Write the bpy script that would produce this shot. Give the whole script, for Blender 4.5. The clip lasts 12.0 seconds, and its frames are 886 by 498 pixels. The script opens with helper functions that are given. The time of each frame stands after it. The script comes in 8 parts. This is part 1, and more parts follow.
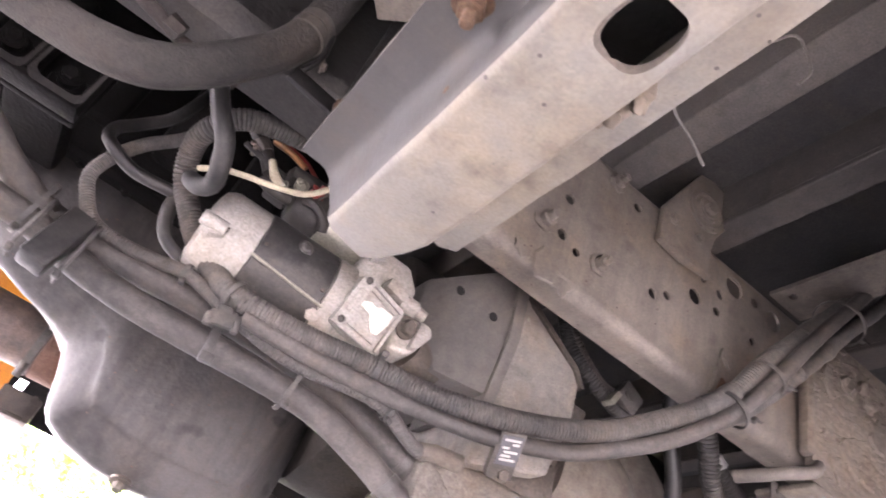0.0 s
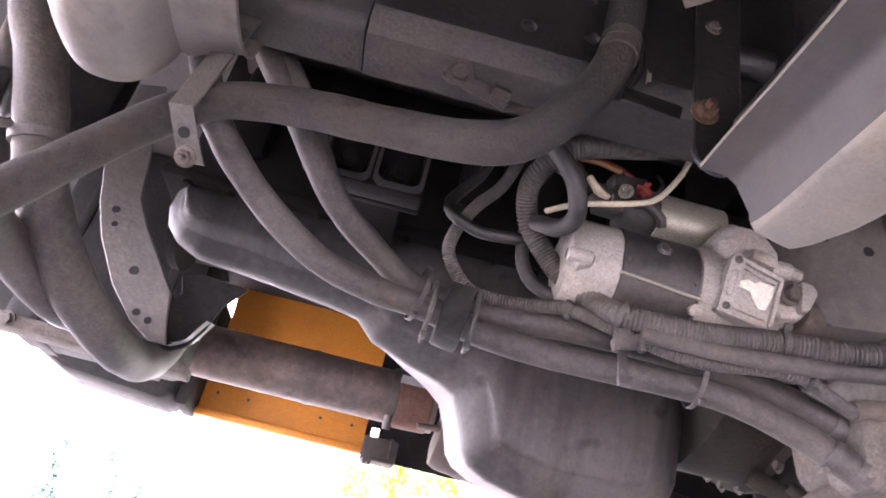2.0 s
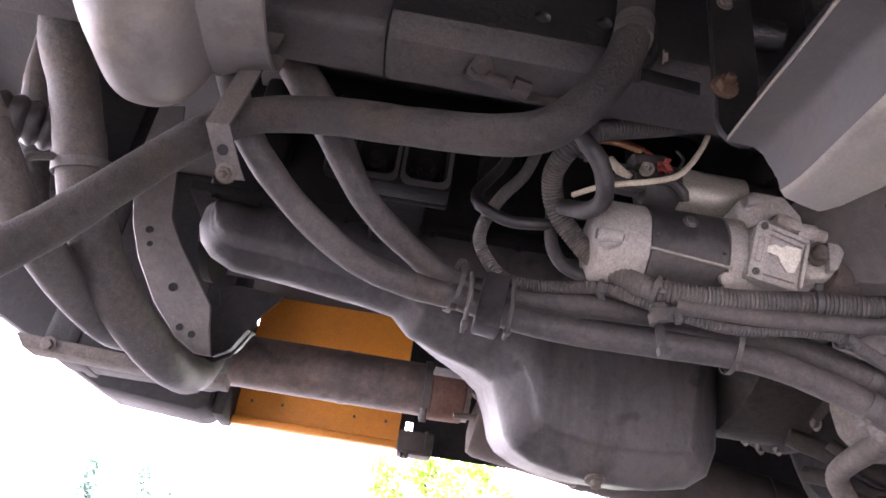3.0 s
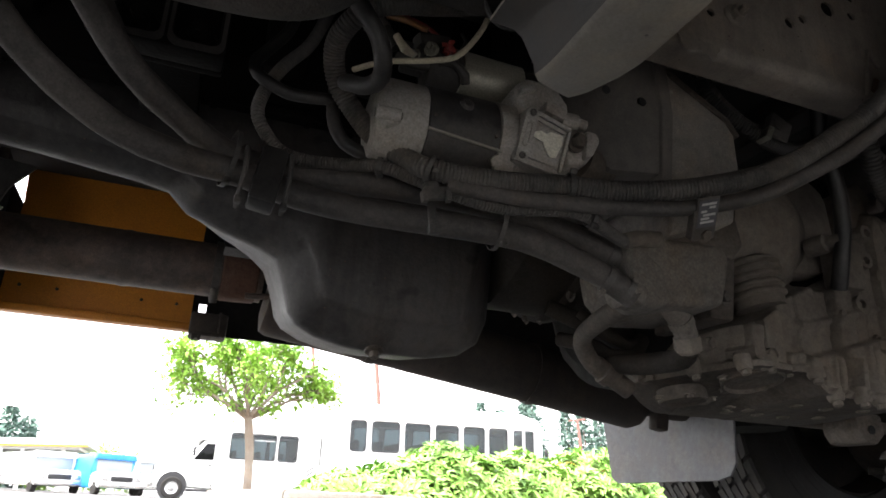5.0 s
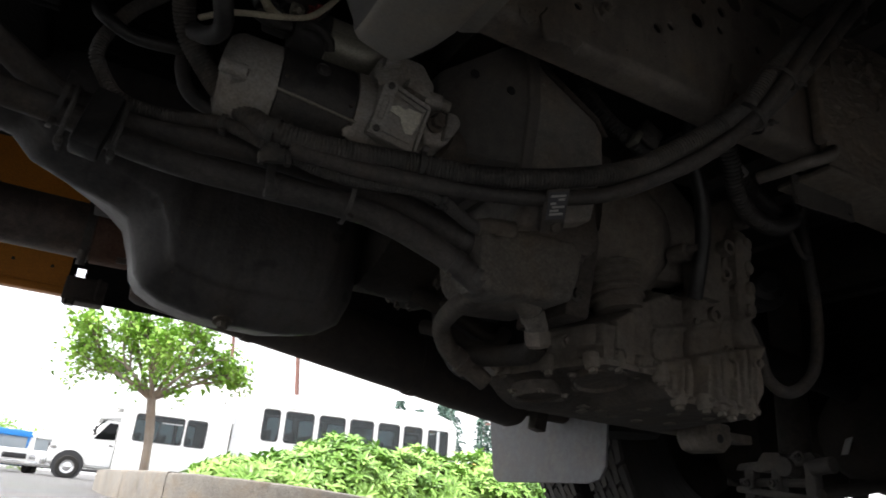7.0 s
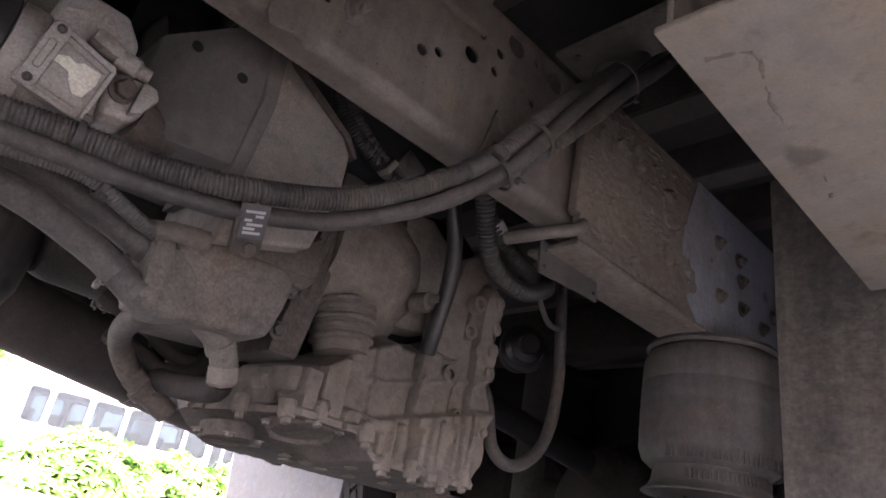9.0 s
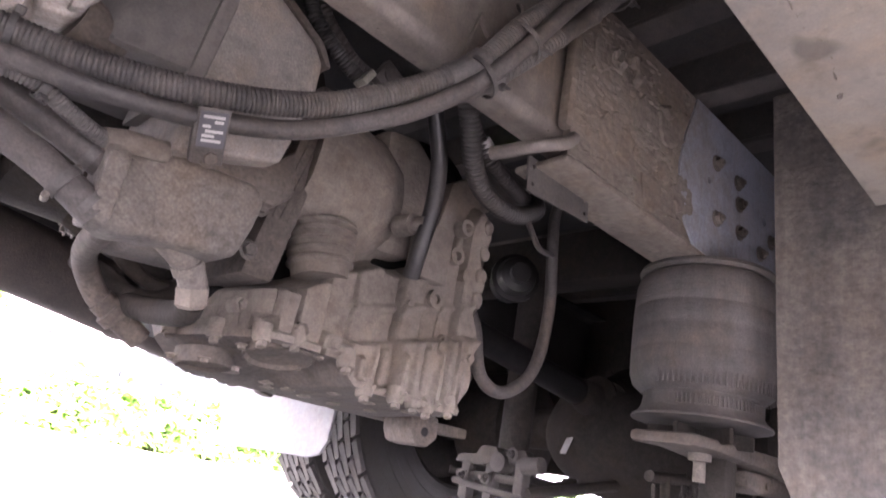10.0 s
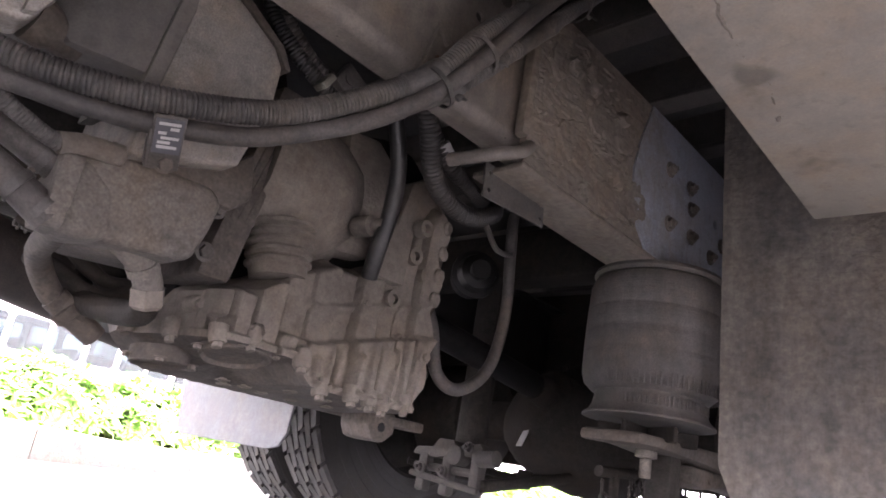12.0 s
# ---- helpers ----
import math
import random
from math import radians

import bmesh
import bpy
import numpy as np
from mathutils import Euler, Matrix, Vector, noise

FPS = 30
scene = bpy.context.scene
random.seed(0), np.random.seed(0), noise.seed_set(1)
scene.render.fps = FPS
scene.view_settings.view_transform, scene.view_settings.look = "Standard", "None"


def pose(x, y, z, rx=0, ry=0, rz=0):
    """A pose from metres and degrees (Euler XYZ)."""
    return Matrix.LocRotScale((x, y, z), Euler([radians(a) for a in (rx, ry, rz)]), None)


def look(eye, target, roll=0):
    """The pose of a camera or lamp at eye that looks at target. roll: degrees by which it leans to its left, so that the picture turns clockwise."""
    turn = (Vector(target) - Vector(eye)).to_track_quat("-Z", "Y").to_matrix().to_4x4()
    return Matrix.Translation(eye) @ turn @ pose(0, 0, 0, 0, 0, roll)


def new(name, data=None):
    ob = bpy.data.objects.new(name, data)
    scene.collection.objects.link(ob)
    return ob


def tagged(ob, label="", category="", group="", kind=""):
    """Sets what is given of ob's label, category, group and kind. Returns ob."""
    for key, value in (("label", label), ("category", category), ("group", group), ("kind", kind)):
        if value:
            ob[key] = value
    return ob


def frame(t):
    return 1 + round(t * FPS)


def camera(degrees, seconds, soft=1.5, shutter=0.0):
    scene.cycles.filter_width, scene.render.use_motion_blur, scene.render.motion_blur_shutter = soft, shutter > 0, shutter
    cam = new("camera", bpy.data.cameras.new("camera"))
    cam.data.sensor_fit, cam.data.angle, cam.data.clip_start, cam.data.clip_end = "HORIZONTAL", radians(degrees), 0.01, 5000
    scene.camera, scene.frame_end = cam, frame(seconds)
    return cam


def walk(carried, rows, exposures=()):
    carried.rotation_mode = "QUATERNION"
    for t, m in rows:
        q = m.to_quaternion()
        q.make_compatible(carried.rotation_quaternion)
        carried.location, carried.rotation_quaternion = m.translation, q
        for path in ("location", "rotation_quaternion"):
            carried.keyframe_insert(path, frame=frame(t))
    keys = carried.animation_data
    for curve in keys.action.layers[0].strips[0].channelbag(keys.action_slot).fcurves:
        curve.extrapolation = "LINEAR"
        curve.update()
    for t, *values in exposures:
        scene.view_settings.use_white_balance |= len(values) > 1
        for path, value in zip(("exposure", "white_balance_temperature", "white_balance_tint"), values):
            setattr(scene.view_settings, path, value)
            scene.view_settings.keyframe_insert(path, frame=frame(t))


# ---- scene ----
# Camera: t, eye x y z, yaw, pitch, roll
cam = camera(65.5, 12.0, 1.7, 0.2)
PATH = [
    (0.0, -0.1364, 0.1637, 0.2037, -21.58, 36.71, 22.44),
    (0.5, -0.2102, 0.1664, 0.1892, -13.44, 34.65, 21.07),
    (1.0, -0.2597, 0.1707, 0.1872, -8.96, 31.11, 18.88),
    (1.5, -0.2954, 0.1805, 0.1933, -9.38, 29.52, 15.07),
    (2.0, -0.3529, 0.1917, 0.1899, -3.23, 29.04, 12.99),
    (2.5, -0.3896, 0.1807, 0.1757, -1.71, 28.54, 9.20),
    (4.5, -0.3910, 0.1621, 0.1654, -11.21, 24.72, 3.27),
    (5.0, -0.3386, 0.1649, 0.1633, -20.40, 20.27, 2.37),
    (5.5, -0.3550, 0.1512, 0.1605, -14.20, 24.72, 5.86),
    (6.0, -0.3305, 0.1536, 0.1753, -12.27, 27.18, 6.84),
    (6.5, -0.2712, 0.1546, 0.1507, -20.51, 21.83, 5.24),
    (7.0, -0.1987, 0.1427, 0.1490, -26.14, 20.52, 5.44),
    (7.5, -0.1127, 0.1335, 0.1772, -33.15, 23.00, 7.62),
    (9.5, 0.0709, 0.1756, 0.2645, -41.03, 23.15, 11.04),
    (10.0, 0.1018, 0.1900, 0.2521, -41.53, 18.80, 10.25),
    (10.5, 0.1032, 0.2045, 0.2400, -44.00, 12.34, 9.44),
    (11.0, 0.0951, 0.2157, 0.2517, -44.14, 13.63, 9.09),
    (11.5, 0.0950, 0.2079, 0.2590, -43.67, 16.88, 9.83),
    (12.0, 0.0908, 0.1595, 0.2750, -44.53, 18.14, 10.36),
]


def eye_pose(x, y, z, yaw, pitch, roll):
    return pose(x, y, z, 0, 0, yaw) @ pose(0, 0, 0, 90 + pitch, 0, 0) @ pose(0, 0, 0, 0, 0, roll)


EXPOSURES = [(0.0, 5.8, 6650, 30), (0.5, 5.7, 6600, 30), (1.0, 5.65, 6600, 33), (1.5, 5.3, 6550, 34), (2.0, 5.1, 6450, 35), (2.7, 4.8, 6400, 35), (4.3, 3.15, 6400, 17), (5.0, 2.15, 6650, 12), (5.5, 1.1, 6650, 8), (6.0, 1.4, 6650, 9), (6.5, 1.75, 6600, 10), (7.0, 1.05, 6550, 11), (7.5, 1.05, 6550, 11), (8.4, 2.6, 6550, 18), (9.3, 4.0, 6450, 31), (9.6, 4.3, 6450, 32), (10.0, 4.78, 6500, 32), (10.5, 3.85, 6350, 30), (11.0, 3.1, 6200, 26), (11.5, 3.15, 6350, 25), (12.0, 4.0, 6500, 27)]
walk(cam, [(t, eye_pose(*row)) for t, *row in PATH], EXPOSURES)

# ---- light: a bright overcast day ----
world = bpy.data.worlds.new("sky")
world.use_nodes = True
scene.world = world
wn, wl = world.node_tree.nodes, world.node_tree.links
sky = wn.new("ShaderNodeTexSky")
sky.sky_type, sky.sun_disc = "NISHITA", False
sky.sun_elevation, sky.sun_rotation = radians(56), radians(285)
sky.air_density, sky.dust_density, sky.ozone_density = 1.0, 4.0, 1.0
veil = wn.new("ShaderNodeMixRGB")
veil.inputs["Fac"].default_value = 0.75
veil.inputs["Color2"].default_value = (9.0, 9.2, 9.5, 1)
wl.new(sky.outputs["Color"], veil.inputs["Color1"])
wl.new(veil.outputs["Color"], wn["Background"].inputs["Color"])
wn["Background"].inputs["Strength"].default_value = 0.15
sun = new("sun", bpy.data.lights.new("sun", "SUN"))
sun.data.energy, sun.data.angle, sun.data.color = 4.5, radians(12), (1.0, 0.96, 0.9)
sun.matrix_world = look((0, 0, 0), (0.85, 0.22, -1.35))

# The bus's own lengths (x to its rear, y across, z up) lie 0.22 m above the ground's
BUS = pose(0, 0, -0.22)
# The lot falls towards the bus's rear, so plumb things lean this way from it
PLUMB = pose(0, 0, 0, 0, -7.75, 0)


# ---- materials ----
def material(name, base, dust=None, rough=0.8, metal=0.0, scale=18.0, amount=0.5, bump=0.25, speck=0.0, bump_scale=140.0, vary=0.0, grain=0.2, streak=0.0, depth=0.004, soil=0.7):
    """A surface of one base colour under a broken film of dust or grime, with fine grain and relief."""
    m = bpy.data.materials.new(name)
    m.use_nodes = True
    n, l = m.node_tree.nodes, m.node_tree.links
    b = n["Principled BSDF"]
    tc = n.new("ShaderNodeTexCoord")
    big, small = n.new("ShaderNodeTexNoise"), n.new("ShaderNodeTexNoise")
    for t, s, d in ((big, scale * 0.35, 6.0), (small, scale * 6, 4.0)):
        t.inputs["Scale"].default_value, t.inputs["Detail"].default_value, t.inputs["Roughness"].default_value = s, d, 0.65
        l.new(tc.outputs["Object"], t.inputs["Vector"])
    mixn = n.new("ShaderNodeMath")
    mixn.operation = "MULTIPLY_ADD"
    mixn.inputs[1].default_value, mixn.inputs[2].default_value = 0.5, 0.0
    l.new(small.outputs["Fac"], mixn.inputs[0])
    addn = n.new("ShaderNodeMath")
    addn.operation = "ADD"
    l.new(mixn.outputs[0], addn.inputs[0])
    l.new(big.outputs["Fac"], addn.inputs[1])
    ramp = n.new("ShaderNodeMapRange")
    ramp.inputs["From Min"].default_value, ramp.inputs["From Max"].default_value = 0.86 - amount * 0.5, 1.17 - amount * 0.5
    l.new(addn.outputs[0], ramp.inputs["Value"])
    mix = n.new("ShaderNodeMixRGB")
    dust = dust or tuple(min(1, c * 1.5 + 0.02) for c in base)
    mix.inputs["Color1"].default_value, mix.inputs["Color2"].default_value = (*base, 1), (*dust, 1)
    l.new(ramp.outputs["Result"], mix.inputs["Fac"])
    colour = mix.outputs["Color"]
    if speck:
        sp = n.new("ShaderNodeTexNoise")
        sp.inputs["Scale"].default_value, sp.inputs["Detail"].default_value = scale * 2.2, 3.0
        l.new(tc.outputs["Object"], sp.inputs["Vector"])
        sr = n.new("ShaderNodeMapRange")
        sr.inputs["From Min"].default_value, sr.inputs["From Max"].default_value = 0.62, 0.72
        sr.inputs["To Max"].default_value = speck
        l.new(sp.outputs["Fac"], sr.inputs["Value"])
        mx = n.new("ShaderNodeMixRGB")
        mx.inputs["Color2"].default_value = (base[0] * 0.25, base[1] * 0.22, base[2] * 0.2, 1)
        l.new(sr.outputs["Result"], mx.inputs["Fac"])
        l.new(colour, mx.inputs["Color1"])
        colour = mx.outputs["Color"]
    def layer(coords, size, detail, lo, hi, tone, most):
        """Patches of another tone laid over the colour so far."""
        pn, pr, pm = n.new("ShaderNodeTexNoise"), n.new("ShaderNodeMapRange"), n.new("ShaderNodeMixRGB")
        pn.inputs["Scale"].default_value, pn.inputs["Detail"].default_value, pn.inputs["Roughness"].default_value = size, detail, 0.7
        pr.inputs["From Min"].default_value, pr.inputs["From Max"].default_value, pr.inputs["To Max"].default_value = lo, hi, most
        pm.blend_type = "MULTIPLY"
        pm.inputs["Color2"].default_value = (*tone, 1)
        l.new(coords, pn.inputs["Vector"])
        l.new(pn.outputs["Fac"], pr.inputs["Value"])
        l.new(pr.outputs["Result"], pm.inputs["Fac"])
        l.new(colour, pm.inputs["Color1"])
        return pm.outputs["Color"]

    if soil:
        shift = n.new("ShaderNodeMapping")
        shift.inputs["Location"].default_value = (3.7, 1.9, 5.1)
        l.new(tc.outputs["Object"], shift.inputs["Vector"])
        colour = layer(shift.outputs["Vector"], 7.0, 8.0, 0.46, 0.66, (1.12, 0.96, 0.78), soil)
        colour = layer(shift.outputs["Vector"], 26.0, 9.0, 0.56, 0.66, (0.50, 0.46, 0.44), soil * 0.5)
        colour = layer(shift.outputs["Vector"], 170.0, 4.0, 0.62, 0.70, (1.5, 1.44, 1.34), soil * 0.45)
    if streak:
        run = n.new("ShaderNodeMapping")
        run.inputs["Scale"].default_value = (1.0, 1.0, 0.1)
        l.new(tc.outputs["Object"], run.inputs["Vector"])
        colour = layer(run.outputs["Vector"], 11.0, 5.0, 0.46, 0.62, (0.38, 0.36, 0.36), streak)
    gr, gm = n.new("ShaderNodeTexNoise"), n.new("ShaderNodeMapRange")
    gr.inputs["Scale"].default_value, gr.inputs["Detail"].default_value = bump_scale * 2.2, 2.0
    l.new(tc.outputs["Object"], gr.inputs["Vector"])
    gm.inputs["From Min"].default_value, gm.inputs["From Max"].default_value = 0.3, 0.7
    gm.inputs["To Min"].default_value, gm.inputs["To Max"].default_value = 1 - grain, 1 + grain
    l.new(gr.outputs["Fac"], gm.inputs["Value"])
    gmix = n.new("ShaderNodeMixRGB")
    gmix.blend_type = "MULTIPLY"
    gmix.inputs["Fac"].default_value = 1.0
    l.new(colour, gmix.inputs["Color1"])
    l.new(gm.outputs["Result"], gmix.inputs["Color2"])
    colour = gmix.outputs["Color"]
    if vary:
        info, hsv = n.new("ShaderNodeObjectInfo"), n.new("ShaderNodeHueSaturation")
        vr = n.new("ShaderNodeMapRange")
        vr.inputs["To Min"].default_value, vr.inputs["To Max"].default_value = 1 - vary, 1 + vary
        l.new(info.outputs["Random"], vr.inputs["Value"])
        l.new(vr.outputs["Result"], hsv.inputs["Value"])
        l.new(colour, hsv.inputs["Color"])
        colour = hsv.outputs["Color"]
    l.new(colour, b.inputs["Base Color"])
    rr = n.new("ShaderNodeMapRange")
    rr.inputs["To Min"].default_value, rr.inputs["To Max"].default_value = rough, min(1.0, rough + 0.25)
    l.new(ramp.outputs["Result"], rr.inputs["Value"])
    l.new(rr.outputs["Result"], b.inputs["Roughness"])
    if metal:
        mr = n.new("ShaderNodeMapRange")
        mr.inputs["To Min"].default_value, mr.inputs["To Max"].default_value = metal, metal * 0.15
        l.new(ramp.outputs["Result"], mr.inputs["Value"])
        l.new(mr.outputs["Result"], b.inputs["Metallic"])
    if bump:
        fine = n.new("ShaderNodeTexNoise")
        fine.inputs["Scale"].default_value, fine.inputs["Detail"].default_value = bump_scale, 5.0
        l.new(tc.outputs["Object"], fine.inputs["Vector"])
        sumn = n.new("ShaderNodeMath")
        sumn.operation = "MULTIPLY_ADD"
        sumn.inputs[1].default_value = 1.5
        l.new(big.outputs["Fac"], sumn.inputs[0])
        l.new(fine.outputs["Fac"], sumn.inputs[2])
        bp = n.new("ShaderNodeBump")
        bp.inputs["Strength"].default_value, bp.inputs["Distance"].default_value = bump, depth
        l.new(sumn.outputs[0], bp.inputs["Height"])
        l.new(bp.outputs["Normal"], b.inputs["Normal"])
    return m


def plain(name, base, rough=0.5, metal=0.0, emit=0.0):
    m = bpy.data.materials.new(name)
    m.use_nodes = True
    b = m.node_tree.nodes["Principled BSDF"]
    b.inputs["Base Color"].default_value, b.inputs["Roughness"].default_value, b.inputs["Metallic"].default_value = (*base, 1), rough, metal
    return m


def ripples(m, stretch, size, strength, depth, specks=None):
    """Drawn-out ridges over a surface's relief, and a few pale specks of grit."""
    n, l = m.node_tree.nodes, m.node_tree.links
    b = n["Principled BSDF"]
    tc, mp, nz, bp = n.new("ShaderNodeTexCoord"), n.new("ShaderNodeMapping"), n.new("ShaderNodeTexNoise"), n.new("ShaderNodeBump")
    mp.inputs["Scale"].default_value = stretch
    nz.inputs["Scale"].default_value, nz.inputs["Detail"].default_value, nz.inputs["Distortion"].default_value = size, 6.0, 0.6
    bp.inputs["Strength"].default_value, bp.inputs["Distance"].default_value = strength, depth
    l.new(tc.outputs["Object"], mp.inputs["Vector"])
    l.new(mp.outputs["Vector"], nz.inputs["Vector"])
    l.new(nz.outputs["Fac"], bp.inputs["Height"])
    if b.inputs["Normal"].is_linked:
        l.new(b.inputs["Normal"].links[0].from_socket, bp.inputs["Normal"])
    l.new(bp.outputs["Normal"], b.inputs["Normal"])
    if specks:
        vo, mr, mx = n.new("ShaderNodeTexVoronoi"), n.new("ShaderNodeMapRange"), n.new("ShaderNodeMixRGB")
        vo.inputs["Scale"].default_value = 75.0
        mr.inputs["From Min"].default_value, mr.inputs["From Max"].default_value = 0.16, 0.10
        mx.inputs["Color2"].default_value = (*specks, 1)
        pick, both = n.new("ShaderNodeMapRange"), n.new("ShaderNodeMath")
        pick.inputs["From Min"].default_value, pick.inputs["From Max"].default_value = 0.82, 0.84
        both.operation = "MULTIPLY"
        sep = n.new("ShaderNodeSeparateColor")
        l.new(tc.outputs["Object"], vo.inputs["Vector"])
        l.new(vo.outputs["Distance"], mr.inputs["Value"])
        l.new(vo.outputs["Color"], sep.inputs["Color"])
        l.new(sep.outputs["Red"], pick.inputs["Value"])
        l.new(mr.outputs["Result"], both.inputs[0])
        l.new(pick.outputs["Result"], both.inputs[1])
        l.new(both.outputs[0], mx.inputs["Fac"])
        l.new(b.inputs["Base Color"].links[0].from_socket, mx.inputs["Color1"])
        l.new(mx.outputs["Color"], b.inputs["Base Color"])
    return m


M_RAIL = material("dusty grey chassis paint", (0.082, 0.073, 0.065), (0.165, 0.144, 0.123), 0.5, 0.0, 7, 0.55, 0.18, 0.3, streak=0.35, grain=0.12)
# Oily paint, its base also lowered to stand for gloom under the floor
M_RAIL_DARK = material("oily chassis paint darkened for depth", (0.0047, 0.0044, 0.0043), (0.0146, 0.0133, 0.0123), 0.5, 0.0, 12, 0.4, 0.35, 0.5, streak=0.3)
M_BLUEPAINT = material("bluish grey primer", (0.1889, 0.2077, 0.2519), (0.1632, 0.1552, 0.1469), 0.5, 0.0, 8, 0.35, 0.2, streak=0.3)
M_MUD = material("mud-caked steel", (0.098, 0.083, 0.069), (0.155, 0.136, 0.115), 0.9, 0.0, 10, 0.6, 0.6, 0.2, 45, depth=0.010, grain=0.12)
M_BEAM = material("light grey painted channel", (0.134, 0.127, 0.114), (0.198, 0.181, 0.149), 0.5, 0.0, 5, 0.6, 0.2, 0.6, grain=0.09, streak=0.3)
M_BOX = material("stained light grey box steel", (0.165, 0.152, 0.134), (0.255, 0.229, 0.194), 0.55, 0.0, 5, 0.55, 0.2, 0.5, grain=0.06)
# Darker tone of the beam paint, for the web's shaded side
M_BEAM_SHADE = material("blue-grey channel paint, shaded side", (0.033, 0.032, 0.0315), (0.060, 0.055, 0.050), 0.6, 0.0, 6, 0.4, 0.15, 0.4, grain=0.06)
M_FLOOR = material("dark underfloor coating", (0.02561, 0.02561, 0.0273), (0.05408, 0.05031, 0.04641), 0.8, 0.0, 9, 0.4, 0.4)
M_CROSS = material("grimy floor channel", (0.01903, 0.01809, 0.01741), (0.05265, 0.04793, 0.04496), 0.6, 0.0, 10, 0.5, 0.3, 0.4)
M_PAN = material("grimy dark oil pan", (0.023, 0.022, 0.0225), (0.068, 0.063, 0.060), 0.5, 0.0, 9, 0.5, 0.25, 0.6, grain=0.1, streak=0.7)
# Oily iron, its base pushed below real black to stand for deep shade
M_ENGINE = material("oily engine casting, blackened for depth", (0.0038, 0.0036, 0.0036), (0.0087, 0.008, 0.0075), 0.75, 0.0, 12, 0.4, 0.4)
M_TRANS = material("dust-caked transmission casting", (0.094, 0.081, 0.069), (0.178, 0.157, 0.134), 0.9, 0.0, 9, 0.6, 0.40, 0.25, 120, depth=0.004, grain=0.1, soil=0.5)
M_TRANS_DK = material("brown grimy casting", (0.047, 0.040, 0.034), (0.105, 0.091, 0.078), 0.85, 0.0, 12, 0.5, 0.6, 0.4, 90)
M_CHANNEL = material("dusty floor channel", (0.042, 0.039, 0.037), (0.088, 0.080, 0.073), 0.65, 0.0, 8, 0.5, 0.3, 0.3, soil=0.5)
# Next two dust colours are raised for light on the housing's near side
M_CROSS_DUST = material("thinly dusted grey plate", (0.080, 0.075, 0.071), (0.140, 0.127, 0.114), 0.55, 0.0, 9, 0.5, 0.25, 0.3, grain=0.1, soil=0.4)
M_BELL = material("dusty bell housing, lightened as if lit", (0.135, 0.127, 0.118), (0.26, 0.238, 0.21), 0.7, 0.0, 9, 0.55, 0.4, 0.3, 200)
M_STARTER = material("dusty cast aluminium", (0.34, 0.325, 0.305), (0.24, 0.222, 0.20), 0.5, 0.3, 14, 0.4, 0.35, 0.3, soil=0.5)
M_STARTBODY = material("dusty black starter case", (0.0197, 0.0197, 0.0203), (0.0723, 0.068, 0.0638), 0.5, 0.0, 10, 0.5, 0.2, 0.5)
M_ZINC = material("bright zinc plating", (0.2604, 0.252, 0.21), (0.198, 0.1848, 0.1584), 0.45, 0.5, 10, 0.3, 0.1, soil=0.15)
M_LOOM = material("dusty corrugated loom", (0.02496, 0.02416, 0.0236), (0.09645, 0.08918, 0.08213), 0.6, 0.0, 14, 0.55, 0.15, soil=0.9)
M_LOOMDK = material("black corrugated loom", (0.0078, 0.0078, 0.0078), (0.0442, 0.0408, 0.0374), 0.5, 0.0, 14, 0.45, 0.15)
M_HOSE = material("dust-filmed rubber hose", (0.0221, 0.0207, 0.0198), (0.081, 0.0728, 0.0668), 0.6, 0.0, 14, 0.55, 0.3, soil=0.9)
M_BIGHOSE = material("fabric-covered hose", (0.0123, 0.0115, 0.011), (0.0434, 0.0389, 0.0354), 0.8, 0.0, 16, 0.55, 0.5, 0.4, 260, soil=0.9)
M_BLACK = material("black rubber", (0.0059, 0.0059, 0.0062), (0.0382, 0.0361, 0.034), 0.4, 0.0, 12, 0.4, 0.15)
M_TIE = material("dusty nylon tie", (0.030, 0.029, 0.028), (0.095, 0.088, 0.080), 0.6, 0.0, 30, 0.5, 0.1)
M_WIRE = material("yellowed white wire", (0.432, 0.384, 0.276), (0.275, 0.242, 0.187), 0.5, 0.0, 30, 0.4, 0.1, soil=0.15)
M_RED = material("red cable boot", (0.27, 0.018, 0.012), (0.11, 0.033, 0.0275), 0.4, 0.0, 20, 0.4, 0.1, soil=0.15)
M_COPPER = material("brass terminal", (0.33, 0.168, 0.072), (0.165, 0.11, 0.077), 0.35, 0.8, 20, 0.3, 0.1, soil=0.15)
M_BOLT = material("grimy bolt", (0.056, 0.05, 0.044), (0.125, 0.11, 0.095), 0.6, 0.3, 30, 0.5, 0.3)
M_RUST = material("rusty bolt", (0.06, 0.0264, 0.012), (0.09, 0.057, 0.036), 0.8, 0.1, 40, 0.5, 0.5)
M_EXH = material("heat-stained exhaust steel", (0.0897, 0.0725, 0.0655), (0.207, 0.1466, 0.1165), 0.55, 0.4, 6, 0.45, 0.25, 0.5, streak=0.3)
M_MUFFLER = material("dark brown muffler steel", (0.035, 0.029, 0.026), (0.07, 0.055, 0.046), 0.7, 0.2, 6, 0.45, 0.3, 0.4, streak=0.3)
M_EXHRUST = material("rusty exhaust clamp", (0.08, 0.036, 0.022), (0.135, 0.08, 0.06), 0.75, 0.3, 14, 0.5, 0.4)
M_ORANGE = material("orange body paint", (0.54, 0.205, 0.022), (0.45, 0.165, 0.024), 0.4, 0.0, 4, 0.35, 0.05, soil=0.15)
M_SKIRT = material("black skirt coating", (0.0064, 0.0064, 0.007), (0.0221, 0.0207, 0.0199), 0.6, 0.0, 8, 0.4, 0.2)
